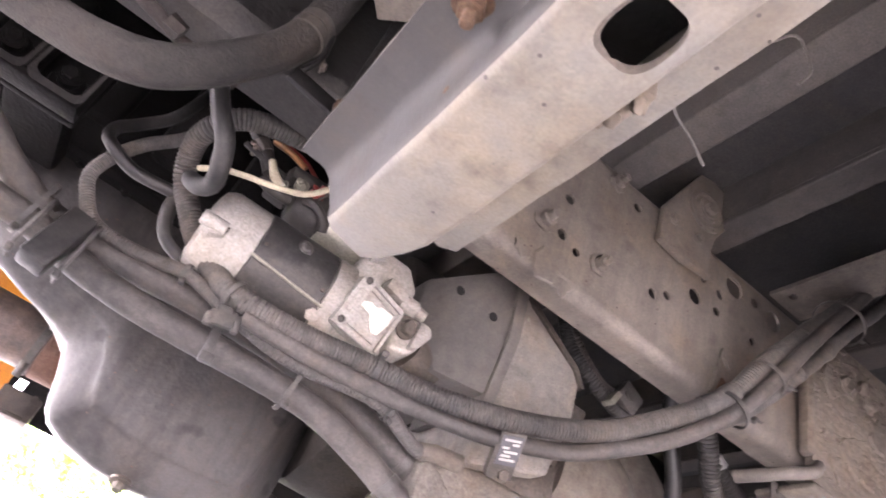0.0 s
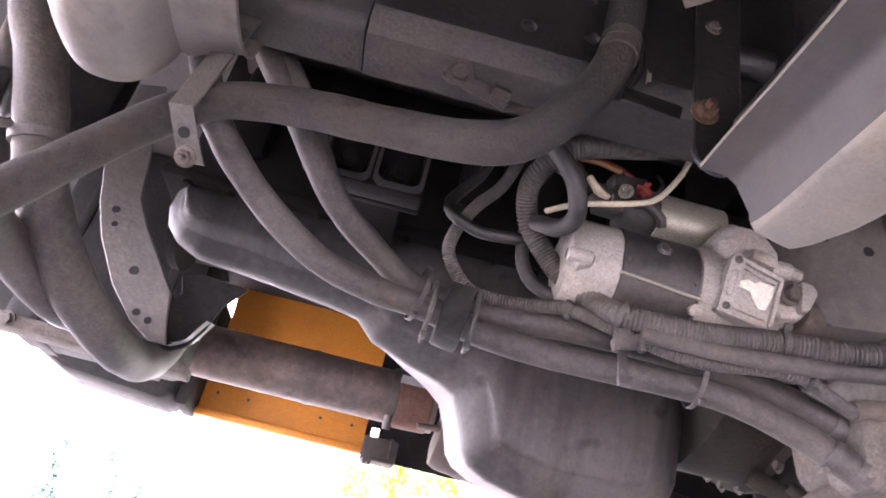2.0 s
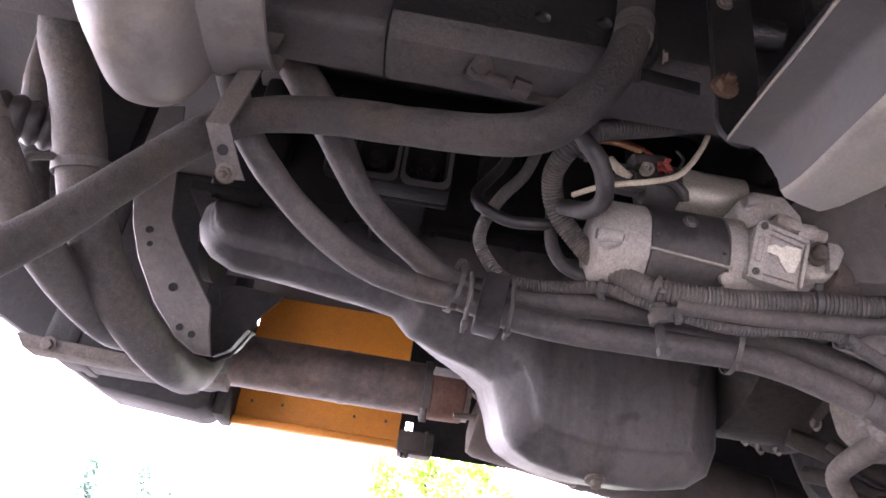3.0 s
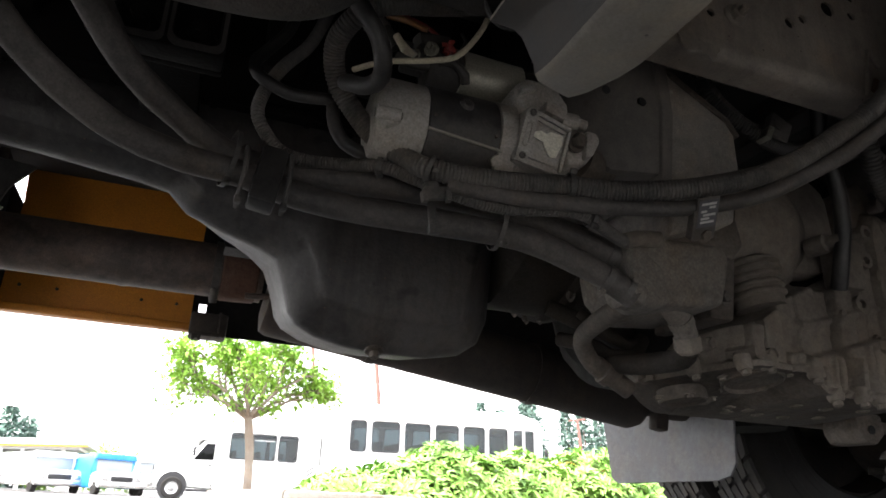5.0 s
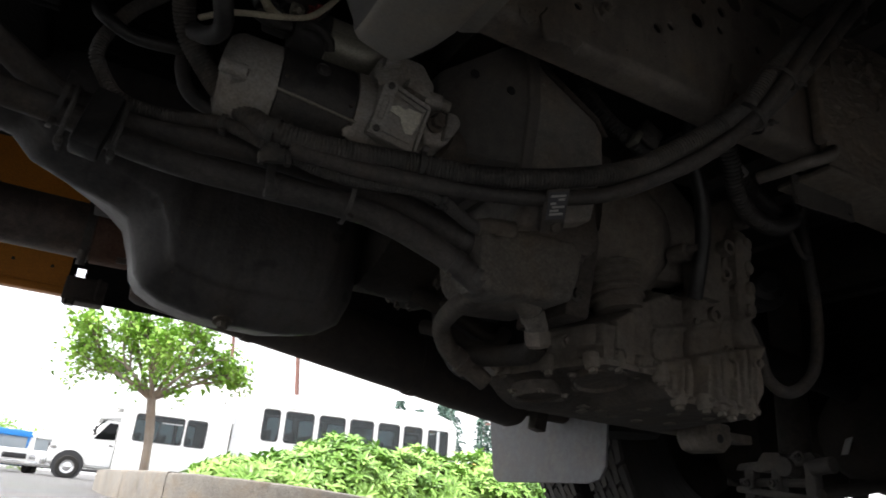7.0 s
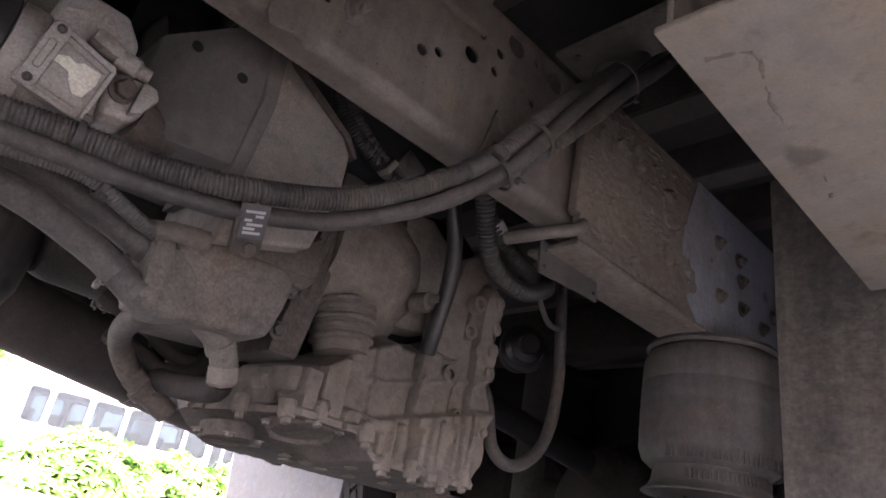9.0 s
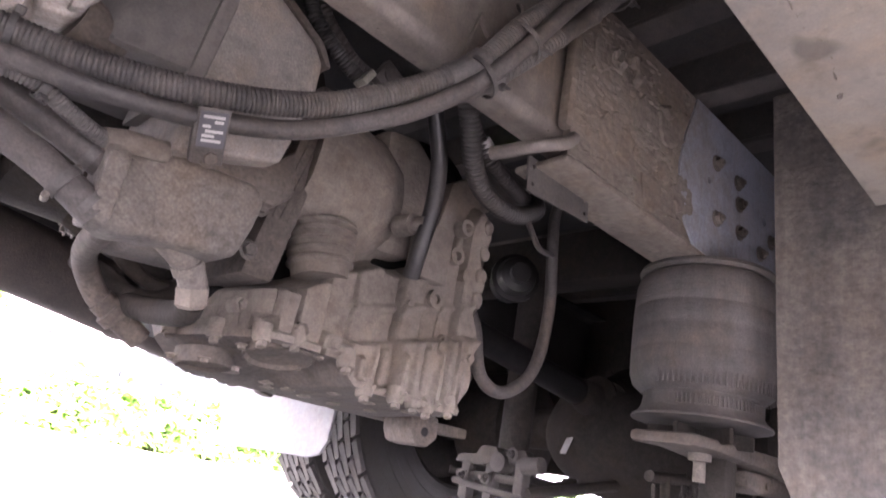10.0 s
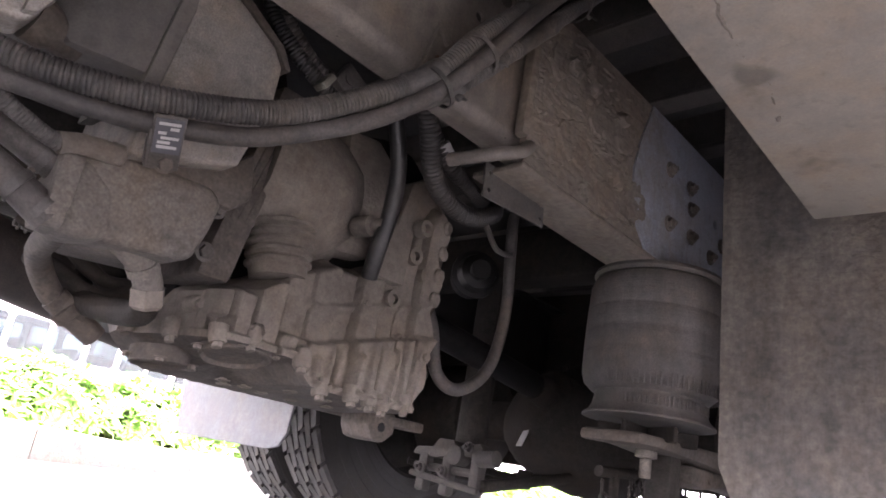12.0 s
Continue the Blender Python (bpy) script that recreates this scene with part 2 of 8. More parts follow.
M_TANK = material("dusty grey moulded plastic", (0.0912, 0.085, 0.0788), (0.1371, 0.1257, 0.1142), 0.4, 0.0, 7, 0.5, 0.15, 0.3, grain=0.06, streak=0.35)
M_GALV = material("dull galvanised strap", (0.0565, 0.0538, 0.0509), (0.0956, 0.0877, 0.0796), 0.5, 0.2, 10, 0.5, 0.2, 0.4)
M_BAG = material("dusty air spring rubber", (0.04059, 0.0391, 0.03818), (0.1022, 0.09407, 0.08866), 0.65, 0.0, 7, 0.5, 0.2, streak=0.4)
M_FLAP = material("grimy rubber flap", (0.078, 0.073, 0.069), (0.172, 0.150, 0.128), 0.7, 0.0, 7, 0.5, 0.4, 0.3, 50, streak=0.4, depth=0.01, soil=0.35)
M_FLAPFAR = material("grey rubber flap", (0.092, 0.092, 0.098), (0.175, 0.175, 0.182), 0.6, 0.0, 8, 0.5, 0.2)
M_TYRE = material("tyre rubber", (0.008448, 0.008064, 0.008064), (0.02016, 0.01848, 0.0168), 0.75, 0.0, 10, 0.5, 0.2)
M_TREAD = material("dusty tyre tread", (0.024, 0.023, 0.023), (0.06, 0.056, 0.052), 0.75, 0.0, 10, 0.5, 0.3)
M_CHAIN = material("dark steel chain", (0.02, 0.018, 0.0168), (0.06, 0.05, 0.0425), 0.5, 0.6, 40, 0.4, 0.2)
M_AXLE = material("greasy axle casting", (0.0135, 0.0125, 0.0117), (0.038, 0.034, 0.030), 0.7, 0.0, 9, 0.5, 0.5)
M_LINK = material("dusty greasy linkage", (0.03, 0.027, 0.0245), (0.065, 0.058, 0.05), 0.8, 0.0, 14, 0.5, 0.4)
M_LABEL = plain("white label print", (0.35, 0.34, 0.325), 0.5)
M_STICKER = material("torn white paper", (0.62, 0.60, 0.52), (0.50, 0.47, 0.38), 0.6, 0.0, 20, 0.4, 0.1, 0.0, soil=0.25)
M_LABELDK = plain("dark label ground", (0.06, 0.06, 0.065), 0.5)
# For thin black discs painted in as the shade inside holes
M_HOLE_SHADE = plain("black disc for hole shade", (0.008, 0.008, 0.008), 0.9)

ripples(M_FLAP, (1.0, 0.55, 1.7), 27.0, 0.26, 0.012, (0.42, 0.40, 0.37))
ripples(M_FLAPFAR, (1.0, 1.0, 1.0), 30.0, 0.3, 0.006, (0.5, 0.5, 0.5))
ripples(M_MUD, (0.40, 1.0, 1.6), 38.0, 0.5, 0.010)
ripples(M_TRANS, (0.6, 1.0, 1.8), 40.0, 0.22, 0.006)
ripples(M_BEAM, (1.0, 1.0, 1.0), 40.0, 0.10, 0.003, (0.055, 0.048, 0.042))
ripples(M_PAN, (1.0, 1.0, 0.3), 22.0, 0.12, 0.004, (0.075, 0.045, 0.033))
ripples(M_RAIL, (0.6, 1.0, 1.2), 32.0, 0.18, 0.004, (0.06, 0.042, 0.033))
ripples(M_BAG, (0.3, 0.3, 3.0), 30.0, 0.3, 0.004)
M_COOLER = material("grey-brown dusty cooler casting", (0.0667, 0.0598, 0.0529), (0.1357, 0.123, 0.1092), 0.85, 0.0, 12, 0.55, 0.5, 0.4, 110, depth=0.005)
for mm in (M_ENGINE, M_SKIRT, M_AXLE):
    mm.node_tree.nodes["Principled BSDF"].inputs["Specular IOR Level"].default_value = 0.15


# ---- building ----
def link_mesh(name, bm, mat, smooth=35):
    me = bpy.data.meshes.new(name)
    bm.normal_update()
    for e in bm.edges:
        if len(e.link_faces) == 2 and e.calc_face_angle(0) > radians(smooth):
            e.smooth = False
    for f in bm.faces:
        f.smooth = True
    bm.to_mesh(me)
    bm.free()
    me.materials.append(mat)
    return new(name, me)


def thing(name, label, category, at=(0, 0, 0), place=None, group="", kind=""):
    """An Empty at the thing's base that parents its parts."""
    ob = new(name)
    ob.empty_display_size = 0.05
    ob.matrix_world = (BUS if place is None else place) @ Matrix.Translation(at)
    return tagged(ob, label, category, group, kind)


def part(name, bm, mat, parent, label="", smooth=35, place=None):
    ob = link_mesh(name, bm, mat, smooth)
    ob.parent = parent
    top = parent
    while top.parent is not None:
        top = top.parent
    ob.matrix_parent_inverse = (top.matrix_basis if parent is top else BUS if place is None else place).inverted()
    ob.matrix_basis = BUS if place is None else place
    return tagged(ob, label)


def single(name, bm, mat, label, category, group="", kind="", place=None, smooth=35):
    ob = link_mesh(name, bm, mat, smooth)
    ob.matrix_world = BUS if place is None else place
    return tagged(ob, label, category, group, kind)


def frame_of(d):
    """Two directions across d."""
    d = Vector(d).normalized()
    a = Vector((0, 0, 1)) if abs(d.z) < 0.9 else Vector((0, 1, 0))
    u = d.cross(a).normalized()
    return u, d.cross(u).normalized()


def join(bm, verts, faces):
    vs = [bm.verts.new(v) for v in verts]
    for f in faces:
        try:
            bm.faces.new([vs[i] for i in f])
        except ValueError:
            pass
    return vs


def box(bm, c, s, turn=(0, 0, 0), bevel=0.0, segs=2):
    """A box with its centre, size and turn in degrees, with rounded edges."""
    t = bmesh.new()
    bmesh.ops.create_cube(t, size=1.0, matrix=Matrix.Diagonal((*s, 1)))
    if bevel:
        bmesh.ops.bevel(t, geom=t.edges[:], offset=min(bevel, min(s) * 0.49), segments=segs, affect="EDGES", profile=0.5)
    bmesh.ops.transform(t, matrix=pose(*c, *turn), verts=t.verts[:])
    merge(bm, t)
    return bm


def merge(bm, t):
    me = bpy.data.meshes.new("t")
    t.to_mesh(me)
    t.free()
    bm.from_mesh(me)
    bpy.data.meshes.remove(me)


def lathe(bm, p0, d, profile, seg=24, caps=True):
    """A turned form: rows of (distance along d from p0, radius)."""
    p0, d = Vector(p0), Vector(d).normalized()
    u, v = frame_of(d)
    rings = []
    for a, r in profile:
        rings.append([bm.verts.new(p0 + d * a + (u * math.cos(2 * math.pi * k / seg) + v * math.sin(2 * math.pi * k / seg)) * max(r, 1e-5)) for k in range(seg)])
    for a, b in zip(rings, rings[1:]):
        for k in range(seg):
            bm.faces.new((a[k], a[(k + 1) % seg], b[(k + 1) % seg], b[k]))
    if caps:
        bm.faces.new(rings[0][::-1])
        bm.faces.new(rings[-1])
    return bm


def rod(bm, p0, p1, r, seg=16, r1=None, edge=0.0):
    d = Vector(p1) - Vector(p0)
    n, r1 = d.length, r if r1 is None else r1
    prof = [(0, r), (n, r1)] if not edge else [(0, r - edge), (edge, r), (n - edge, r1), (n, r1 - edge)]
    return lathe(bm, p0, d, prof, seg)


def smooth_path(points, step=0.01):
    """Evenly spaced places along a soft curve through the points."""
    p = [Vector(q) for q in points]
    p = [p[0] * 2 - p[1]] + p + [p[-1] * 2 - p[-2]]
    raw = []
    for a, b, c, d in zip(p, p[1:], p[2:], p[3:]):
        for k in range(24):
            t = k / 24
            raw.append(0.5 * ((2 * b) + (c - a) * t + (2 * a - 5 * b + 4 * c - d) * t * t + (3 * b - a - 3 * c + d) * t ** 3))
    raw.append(p[-2])
    lens = [0.0]
    for a, b in zip(raw, raw[1:]):
        lens.append(lens[-1] + (b - a).length)
    count = max(2, int(lens[-1] / step))
    out, j = [], 0
    for k in range(count + 1):
        w = lens[-1] * k / count
        while j < len(lens) - 2 and lens[j + 1] < w:
            j += 1
        f = (w - lens[j]) / max(1e-9, lens[j + 1] - lens[j])
        out.append(raw[j].lerp(raw[j + 1], min(1, f)))
    return out


def tube(bm, points, r, seg=14, step=0.012, rib=0.0, pitch=0.007, lump=0.0, close=True):
    """A hose along a soft curve; rib: the depth of corrugation at that pitch; lump: how uneven it is."""
    path = smooth_path(points, pitch / 4 if rib else step)
    up = None
    rings = []
    for i, q in enumerate(path):
        d = (path[min(i + 1, len(path) - 1)] - path[max(i - 1, 0)]).normalized()
        if up is None:
            up = frame_of(d)[0]
        up = (up - d * up.dot(d)).normalized()
        side = d.cross(up)
        rr = r - (rib if i % 4 == 0 else 0.25 * rib if i % 4 != 2 else 0.0)
        if lump:
            rr += lump * noise.noise(q * 25)
        rings.append([bm.verts.new(q + (up * math.cos(2 * math.pi * k / seg) + side * math.sin(2 * math.pi * k / seg)) * rr) for k in range(seg)])
    for a, b in zip(rings, rings[1:]):
        for k in range(seg):
            bm.faces.new((a[k], a[(k + 1) % seg], b[(k + 1) % seg], b[k]))
    if close:
        bm.faces.new(rings[0][::-1])
        bm.faces.new(rings[-1])
    return bm


def prism(bm, outline, axis, a, b, bevel=0.0, segs=2, sharp=20):
    """A flat outline in the two other axes, drawn out along axis from a to b."""
    t = bmesh.new()
    k = "xyz".index(axis)

    def at(p, w):
        q = list(p)
        q.insert(k, w)
        return q

    lo = [t.verts.new(at(p, a)) for p in outline]
    hi = [t.verts.new(at(p, b)) for p in outline]
    t.faces.new(lo)
    t.faces.new(hi[::-1])
    n = len(lo)
    for i in range(n):
        t.faces.new((lo[i], hi[i], hi[(i + 1) % n], lo[(i + 1) % n]))
    bmesh.ops.recalc_face_normals(t, faces=t.faces[:])
    if bevel:
        es = [e for e in t.edges if len(e.link_faces) == 2 and e.calc_face_angle(0) > radians(sharp)]
        bmesh.ops.bevel(t, geom=es, offset=bevel, segments=segs, affect="EDGES", profile=0.5, clamp_overlap=True)
    merge(bm, t)
    return bm


def hexbolt(bm, p, d, r, h=None, washer=True, stud=0.0):
    p, d = Vector(p), Vector(d).normalized()
    h = h or r * 0.8
    if washer:
        lathe(bm, p, d, [(0, r * 1.45), (r * 0.2, r * 1.45), (r * 0.22, r * 1.35)], 16)
        p = p + d * r * 0.2
    lathe(bm, p, d, [(0, r), (h * 0.85, r), (h, r * 0.86)], 6)
    if stud:
        lathe(bm, p + d * h, d, [(0, r * 0.5), (stud, r * 0.5), (stud + r * 0.15, r * 0.38)], 10)
    return bm


def ring(bm, p, d, r, width, thick, seg=24):
    """A band round an axis."""
    return lathe(bm, Vector(p) - Vector(d).normalized() * width / 2, d, [(0, r), (0, r + thick), (width, r + thick), (width, r)], seg, False)


def rough(bm, size, amount, seed=0.0):
    """Small dents and lumps."""
    for v in bm.verts:
        v.co += Vector((noise.noise(v.co * size + Vector((seed, 0, 0))), noise.noise(v.co * size + Vector((0, seed + 9, 0))), noise.noise(v.co * size + Vector((0, 0, seed + 19))))) * amount
    return bm


def B():
    return bmesh.new()


def plate_with_holes(bm, axis, at, thick, outline, holes, seg=14):
    """A plate across axis, with round holes (centre, radius) cut through it."""
    t = bmesh.new()
    k = "xyz".index(axis)

    def lift(p, w):
        q = list(p)
        q.insert(k, w)
        return q

    edges = []
    loops = [outline] + [[(cx + r * math.cos(2 * math.pi * i / seg), cy + r * math.sin(2 * math.pi * i / seg)) for i in range(seg)] for (cx, cy), r in holes]
    for loop in loops:
        vs = [t.verts.new(lift(p, at)) for p in loop]
        edges += [t.edges.new((vs[i], vs[(i + 1) % len(vs)])) for i in range(len(vs))]
    bmesh.ops.triangle_fill(t, use_beauty=True, use_dissolve=False, edges=edges)
    ext = bmesh.ops.extrude_face_region(t, geom=t.faces[:])
    vec = [0, 0, 0]
    vec[k] = thick
    bmesh.ops.translate(t, verts=[g for g in ext["geom"] if isinstance(g, bmesh.types.BMVert)], vec=vec)
    bmesh.ops.recalc_face_normals(t, faces=t.faces[:])
    merge(bm, t)
    return bm


def rounded(x0, y0, x1, y1, r, n=5):
    """A rectangle's outline with round corners."""
    out = []
    for cx, cy, a in ((x1 - r, y1 - r, 0), (x0 + r, y1 - r, 90), (x0 + r, y0 + r, 180), (x1 - r, y0 + r, 270)):
        out += [(cx + r * math.cos(radians(a + 90 * i / n)), cy + r * math.sin(radians(a + 90 * i / n))) for i in range(n + 1)]
    return out


# ---- the bus: body floor, skirts and chassis rails ----
single("bus_floor", box(B(), (1.9, 1.335, 1.5), (9.0, 3.03, 0.06)), M_FLOOR, "black coated underside of the bus floor", "floor", kind="structure")


def floor_channel(x, w, y0, y1, z0=1.37, z1=1.47):
    root = thing("floor_channel", "grimy steel channel under the bus floor", "beam", (x, (y0 + y1) / 2, z0), group="floor channels")
    part("flange", box(B(), (x, (y0 + y1) / 2, z0 + 0.006), (w, y1 - y0, 0.012), bevel=0.002, segs=1), M_CHANNEL, root)
    part("web", box(B(), (x - w / 2 + 0.005, (y0 + y1) / 2, (z0 + 0.0125 + z1) / 2), (0.008, y1 - y0, z1 - z0 - 0.0125)), M_CHANNEL, root)
    return root


for cx, cw in ((-1.6, 0.06), (-0.75, 0.06), (0.42, 0.07), (0.64, 0.06), (1.09, 0.07), (1.36, 0.06), (1.6, 0.06), (2.1, 0.06), (2.6, 0.06), (3.4, 0.06)):
    floor_channel(cx, cw, -0.14, 2.2 if cx < 0 else 2.78)

# far side
def skirt_panel(name, x0, x1, z0, z1, y, mat, label, lip=True):
    root = thing(name, label, "body panel", (x0, y, z0), group="far side skirt panels")
    if lip:
        part("sheet", prism(B(), [(x0, z0), (x1, z0), (x1, z1), (x0, z1), (x0, 1.445), (x0 + 0.020, 1.445), (x0 + 0.028, 1.335), (x0, 1.335)], "y", y - 0.003, y + 0.003), mat, root)
    else:
        part("sheet", box(B(), ((x0 + x1) / 2, y, (z0 + z1) / 2), (x1 - x0, 0.006, z1 - z0), bevel=0.002, segs=1), mat, root)
    if lip:
        part("bottom_lip", box(B(), ((x0 + x1) / 2, y - 0.022, z0 + 0.014), (x1 - x0, 0.04, 0.028), bevel=0.004), mat, root)
        part("end_lip", box(B(), (x0 + 0.014, y - 0.016, z0 + 0.21), (0.028, 0.026, 0.38), bevel=0.004), mat, root)
        for k in (0.0, 0.22, 0.74, 0.97):
            part("rivet", lathe(B(), (x0 + 0.08 + k * (x1 - x0 - 0.12), y - 0.003, z0 + 0.1), (0, -1, 0), [(0, 0.006), (0.004, 0.006), (0.006, 0.003)], 8), M_BOLT, root)
    return root


skirt_panel("side_skirt", -0.985, -0.335, 0.937, 1.47, 2.83, M_ORANGE, "orange painted skirt panel with a folded lower lip")
skirt_panel("dark_side_skirt", -0.285, 6.3, 0.937, 1.47, 2.845, M_SKIRT, "black coated skirt panel behind the exhaust", False)
bm = B()
prism(bm, [(-2.6, 1.47), (-1.0, 1.47), (-1.0, 0.945), (-1.04, 0.918), (-1.38, 0.945), (-1.46, 0.98), (-2.0, 1.235), (-2.6, 1.42)], "y", 2.60, 2.84, 0.02, 2)
single("wheel_housing", bm, M_SKIRT, "black moulded front wheel housing", "wheel housing")
bm = B()
prism(bm, [(-0.995, 1.335), (-0.955, 1.335), (-0.955, 0.925), (-0.995, 0.925)], "y", 2.63, 2.82, 0.006, 2)
single("housing_flange", bm, M_SKIRT, "black flange beside the orange skirt panel", "flange")
single("skirt_joint", box(box(B(), (-0.31, 2.84, 1.262), (0.06, 0.012, 0.42), bevel=0.003), (-0.324, 2.838, 1.0), (0.024, 0.010, 0.12), bevel=0.003), M_SKIRT, "black joint strip between skirt panels", "body panel")
# Made-up end wall that shuts out light behind the axle
single("rear_bulkhead", box(B(), (4.7, 1.45, 1.1), (0.04, 2.70, 0.72), bevel=0.004), M_FLOOR, "black wall added to close the rear and keep it dark", "bulkhead", kind="structure")
# Added wall, out of view, that stops light coming in from the front
single("front_bulkhead", box(B(), (-1.12, 0.21, 0.90), (0.05, 0.78, 1.14), bevel=0.004), M_FLOOR, "unseen black wall added to block light from the front", "bulkhead", kind="structure")
# near side: an unseen skirt, hung low and outboard to cut the light
bm = B()
box(bm, (1.9, -0.17, 1.10), (9.0, 0.02, 0.76), bevel=0.003)
single("near_skirt", bm, M_SKIRT, "unseen near skirt wall, hung low to cut the side light", "body panel")


def crust(bm, x, z, y, r, lift, seed):
    """A flat lump of dried mud with a ragged outline on an upright face."""
    n = 22
    rows = []
    for k, (s, h) in enumerate(((1.0, 0.0), (0.93, 0.75), (0.7, 1.0), (0.35, 0.8))):
        row = []
        for i in range(n):
            a = 2 * math.pi * i / n
            q = Vector((math.cos(a), math.sin(a), 0))
            w = r * s * (1 + 0.45 * noise.noise(q * 1.3 + Vector((seed, 0, 0))) + 0.22 * noise.noise(q * 4 + Vector((0, seed, 0))))
            row.append(bm.verts.new((x + w * q.x, y - lift * h * (1 + 0.5 * noise.noise(q * 3 * s + Vector((0, 0, seed)))), z + w * q.y)))
        rows.append(row)
    for a, b in zip(rows, rows[1:]):
        for i in range(n):
            bm.faces.new((a[i], a[(i + 1) % n], b[(i + 1) % n], b[i]))
    bm.faces.new(rows[-1])
    bmesh.ops.recalc_face_normals(bm, faces=bm.faces[:])
    return bm


def rail(name, y, x0, x1, z0, z1, depth, mat, holes, label):
    root = thing(name, label, "chassis rail", ((x0 + x1) / 2, y, z0))
    s = 1 if depth > 0 else -1
    part("web", plate_with_holes(B(), "y", y, 0.005 * s, [(x0, z0 + 0.02), (x1, z0 + 0.02), (x1, z1 - 0.02), (x0, z1 - 0.02)], holes), mat, root)
    for nm, za, zb in (("lower_flange", z0, z0 + 0.02), ("upper_flange", z1, z1 - 0.02)):
        bm = B()
        arc = [(y + 0.02 * s * (1 - math.cos(radians(a))), za + (zb - za) * (1 - math.sin(radians(a)))) for a in range(0, 91, 15)]
        arc = [(y, zb)] + arc[1:] + [(y + depth, za)]
        inner = [(p[0] + 0.008 * s if i < len(arc) - 1 else p[0], p[1] + (0.008 if za < zb else -0.008)) for i, p in enumerate(arc)]
        prism(bm, arc + inner[::-1], "x", x0, x1)
        part(nm, bm, mat, root)
    return root


near_holes = [((0.294, 1.19), 0.0105), ((0.43, 1.281), 0.009), ((0.297, 1.116), 0.010), ((0.329, 1.103), 0.0075), ((0.492, 1.136), 0.010), ((0.522, 1.153), 0.0085), ((0.586, 1.195), 0.015), ((0.647, 1.240), 0.0105), ((0.641, 1.199), 0.009), ((0.682, 1.281), 0.022), ((0.738, 1.283), 0.010), ((0.738, 1.197), 0.009), ((0.792, 1.276), 0.021), ((0.602, 1.244), 0.007),
              ((0.20, 1.235), 0.009), ((0.21, 1.15), 0.009)]
nr = rail("chassis_rail", 0.83, 0.06, 4.2, 1.03, 1.33, 0.058, M_RAIL, near_holes, "dusty grey pressed steel chassis rail with bolt holes")
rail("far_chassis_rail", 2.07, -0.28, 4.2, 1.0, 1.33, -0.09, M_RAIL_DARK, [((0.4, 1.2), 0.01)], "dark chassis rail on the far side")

rail("front_chassis_rail", 0.832, -2.4, -0.475, 1.048, 1.325, 0.085, M_CROSS, [((-0.62, 1.2), 0.012), ((-0.9, 1.15), 0.012)], "oily dark front section of the chassis rail")
# front reinforcement on the near rail
root = thing("rail_reinforcement", "oily dark reinforcing channel bolted round the rail", "chassis part", (-0.3, 0.85, 1.03))
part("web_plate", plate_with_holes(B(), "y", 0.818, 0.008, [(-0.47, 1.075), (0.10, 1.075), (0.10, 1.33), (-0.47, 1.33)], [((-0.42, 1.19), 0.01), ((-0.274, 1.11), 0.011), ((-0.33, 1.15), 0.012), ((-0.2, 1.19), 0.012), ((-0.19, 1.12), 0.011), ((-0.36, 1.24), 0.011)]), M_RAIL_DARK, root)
bm = B()
prism(bm, [(0.818, 1.075), (0.821, 1.053), (0.832, 1.038), (0.85, 1.033), (0.902, 1.033), (0.902, 1.041), (0.852, 1.041), (0.838, 1.046), (0.829, 1.056), (0.8265, 1.075)], "x", -0.47, 0.10)
part("lower_lip", bm, M_CROSS, root)
bm = B()
tube(bm, [(-0.36, 0.86, 1.03), (-0.345, 0.85, 1.018), (-0.315, 0.85, 1.012), (-0.285, 0.86, 1.008), (-0.25, 0.87, 1.015), (-0.20, 0.885, 1.02)], 0.0085, 10, 0.008, lump=0.004)
hexbolt(bm, (-0.345, 0.842, 1.022), (0, -1, -0.5), 0.012)
lathe(bm, (-0.30, 0.85, 1.012), (1, 0.1, -0.1), [(0, 0.013), (0.022, 0.013)], 6)
part("drain_fitting", rough(bm, 60, 0.004), M_MUFFLER, root, "mud-caked drain fitting")

# rear sleeve on the near rail
root = thing("rail_sleeve", "mud-caked outer rail section with a bluish primed end", "chassis rail", (1.5, 0.82, 1.0))
part("web", plate_with_holes(B(), "y", 0.808, 0.014, [(0.872, 1.0), (1.30, 1.0), (1.30, 1.322), (0.872, 1.322)], [((1.06, 1.25), 0.008), ((1.1, 1.265), 0.008)]), M_MUD, root, "mud-caked web")
part("primed_web", plate_with_holes(B(), "y", 0.804, 0.018, [(1.29, 0.996), (2.2, 0.996), (2.2, 1.322), (1.275, 1.322), (1.235, 1.22), (1.218, 1.15), (1.222, 1.09), (1.25, 1.03)], [((1.341, 1.161), 0.008), ((1.62, 1.18), 0.012), ((1.75, 1.22), 0.012)]), M_BLUEPAINT, root, "bluish grey primed web")
bm = B()
box(bm, (1.53, 0.86, 0.992), (1.32, 0.11, 0.012), bevel=0.004)
part("lower_flange", rough(bm, 40, 0.001), M_MUD, root)
for bx, bz in ((1.370, 1.214), (1.475, 1.214), (1.485, 1.166), (1.380, 1.090), (1.49, 1.10), (1.60, 1.09), (1.66, 1.14), (1.72, 1.2)):
    part("sleeve_bolt", hexbolt(B(), (bx, 0.804, bz), (0, -1, 0), 0.0125, 0.010, True, 0.004), M_BOLT, root)
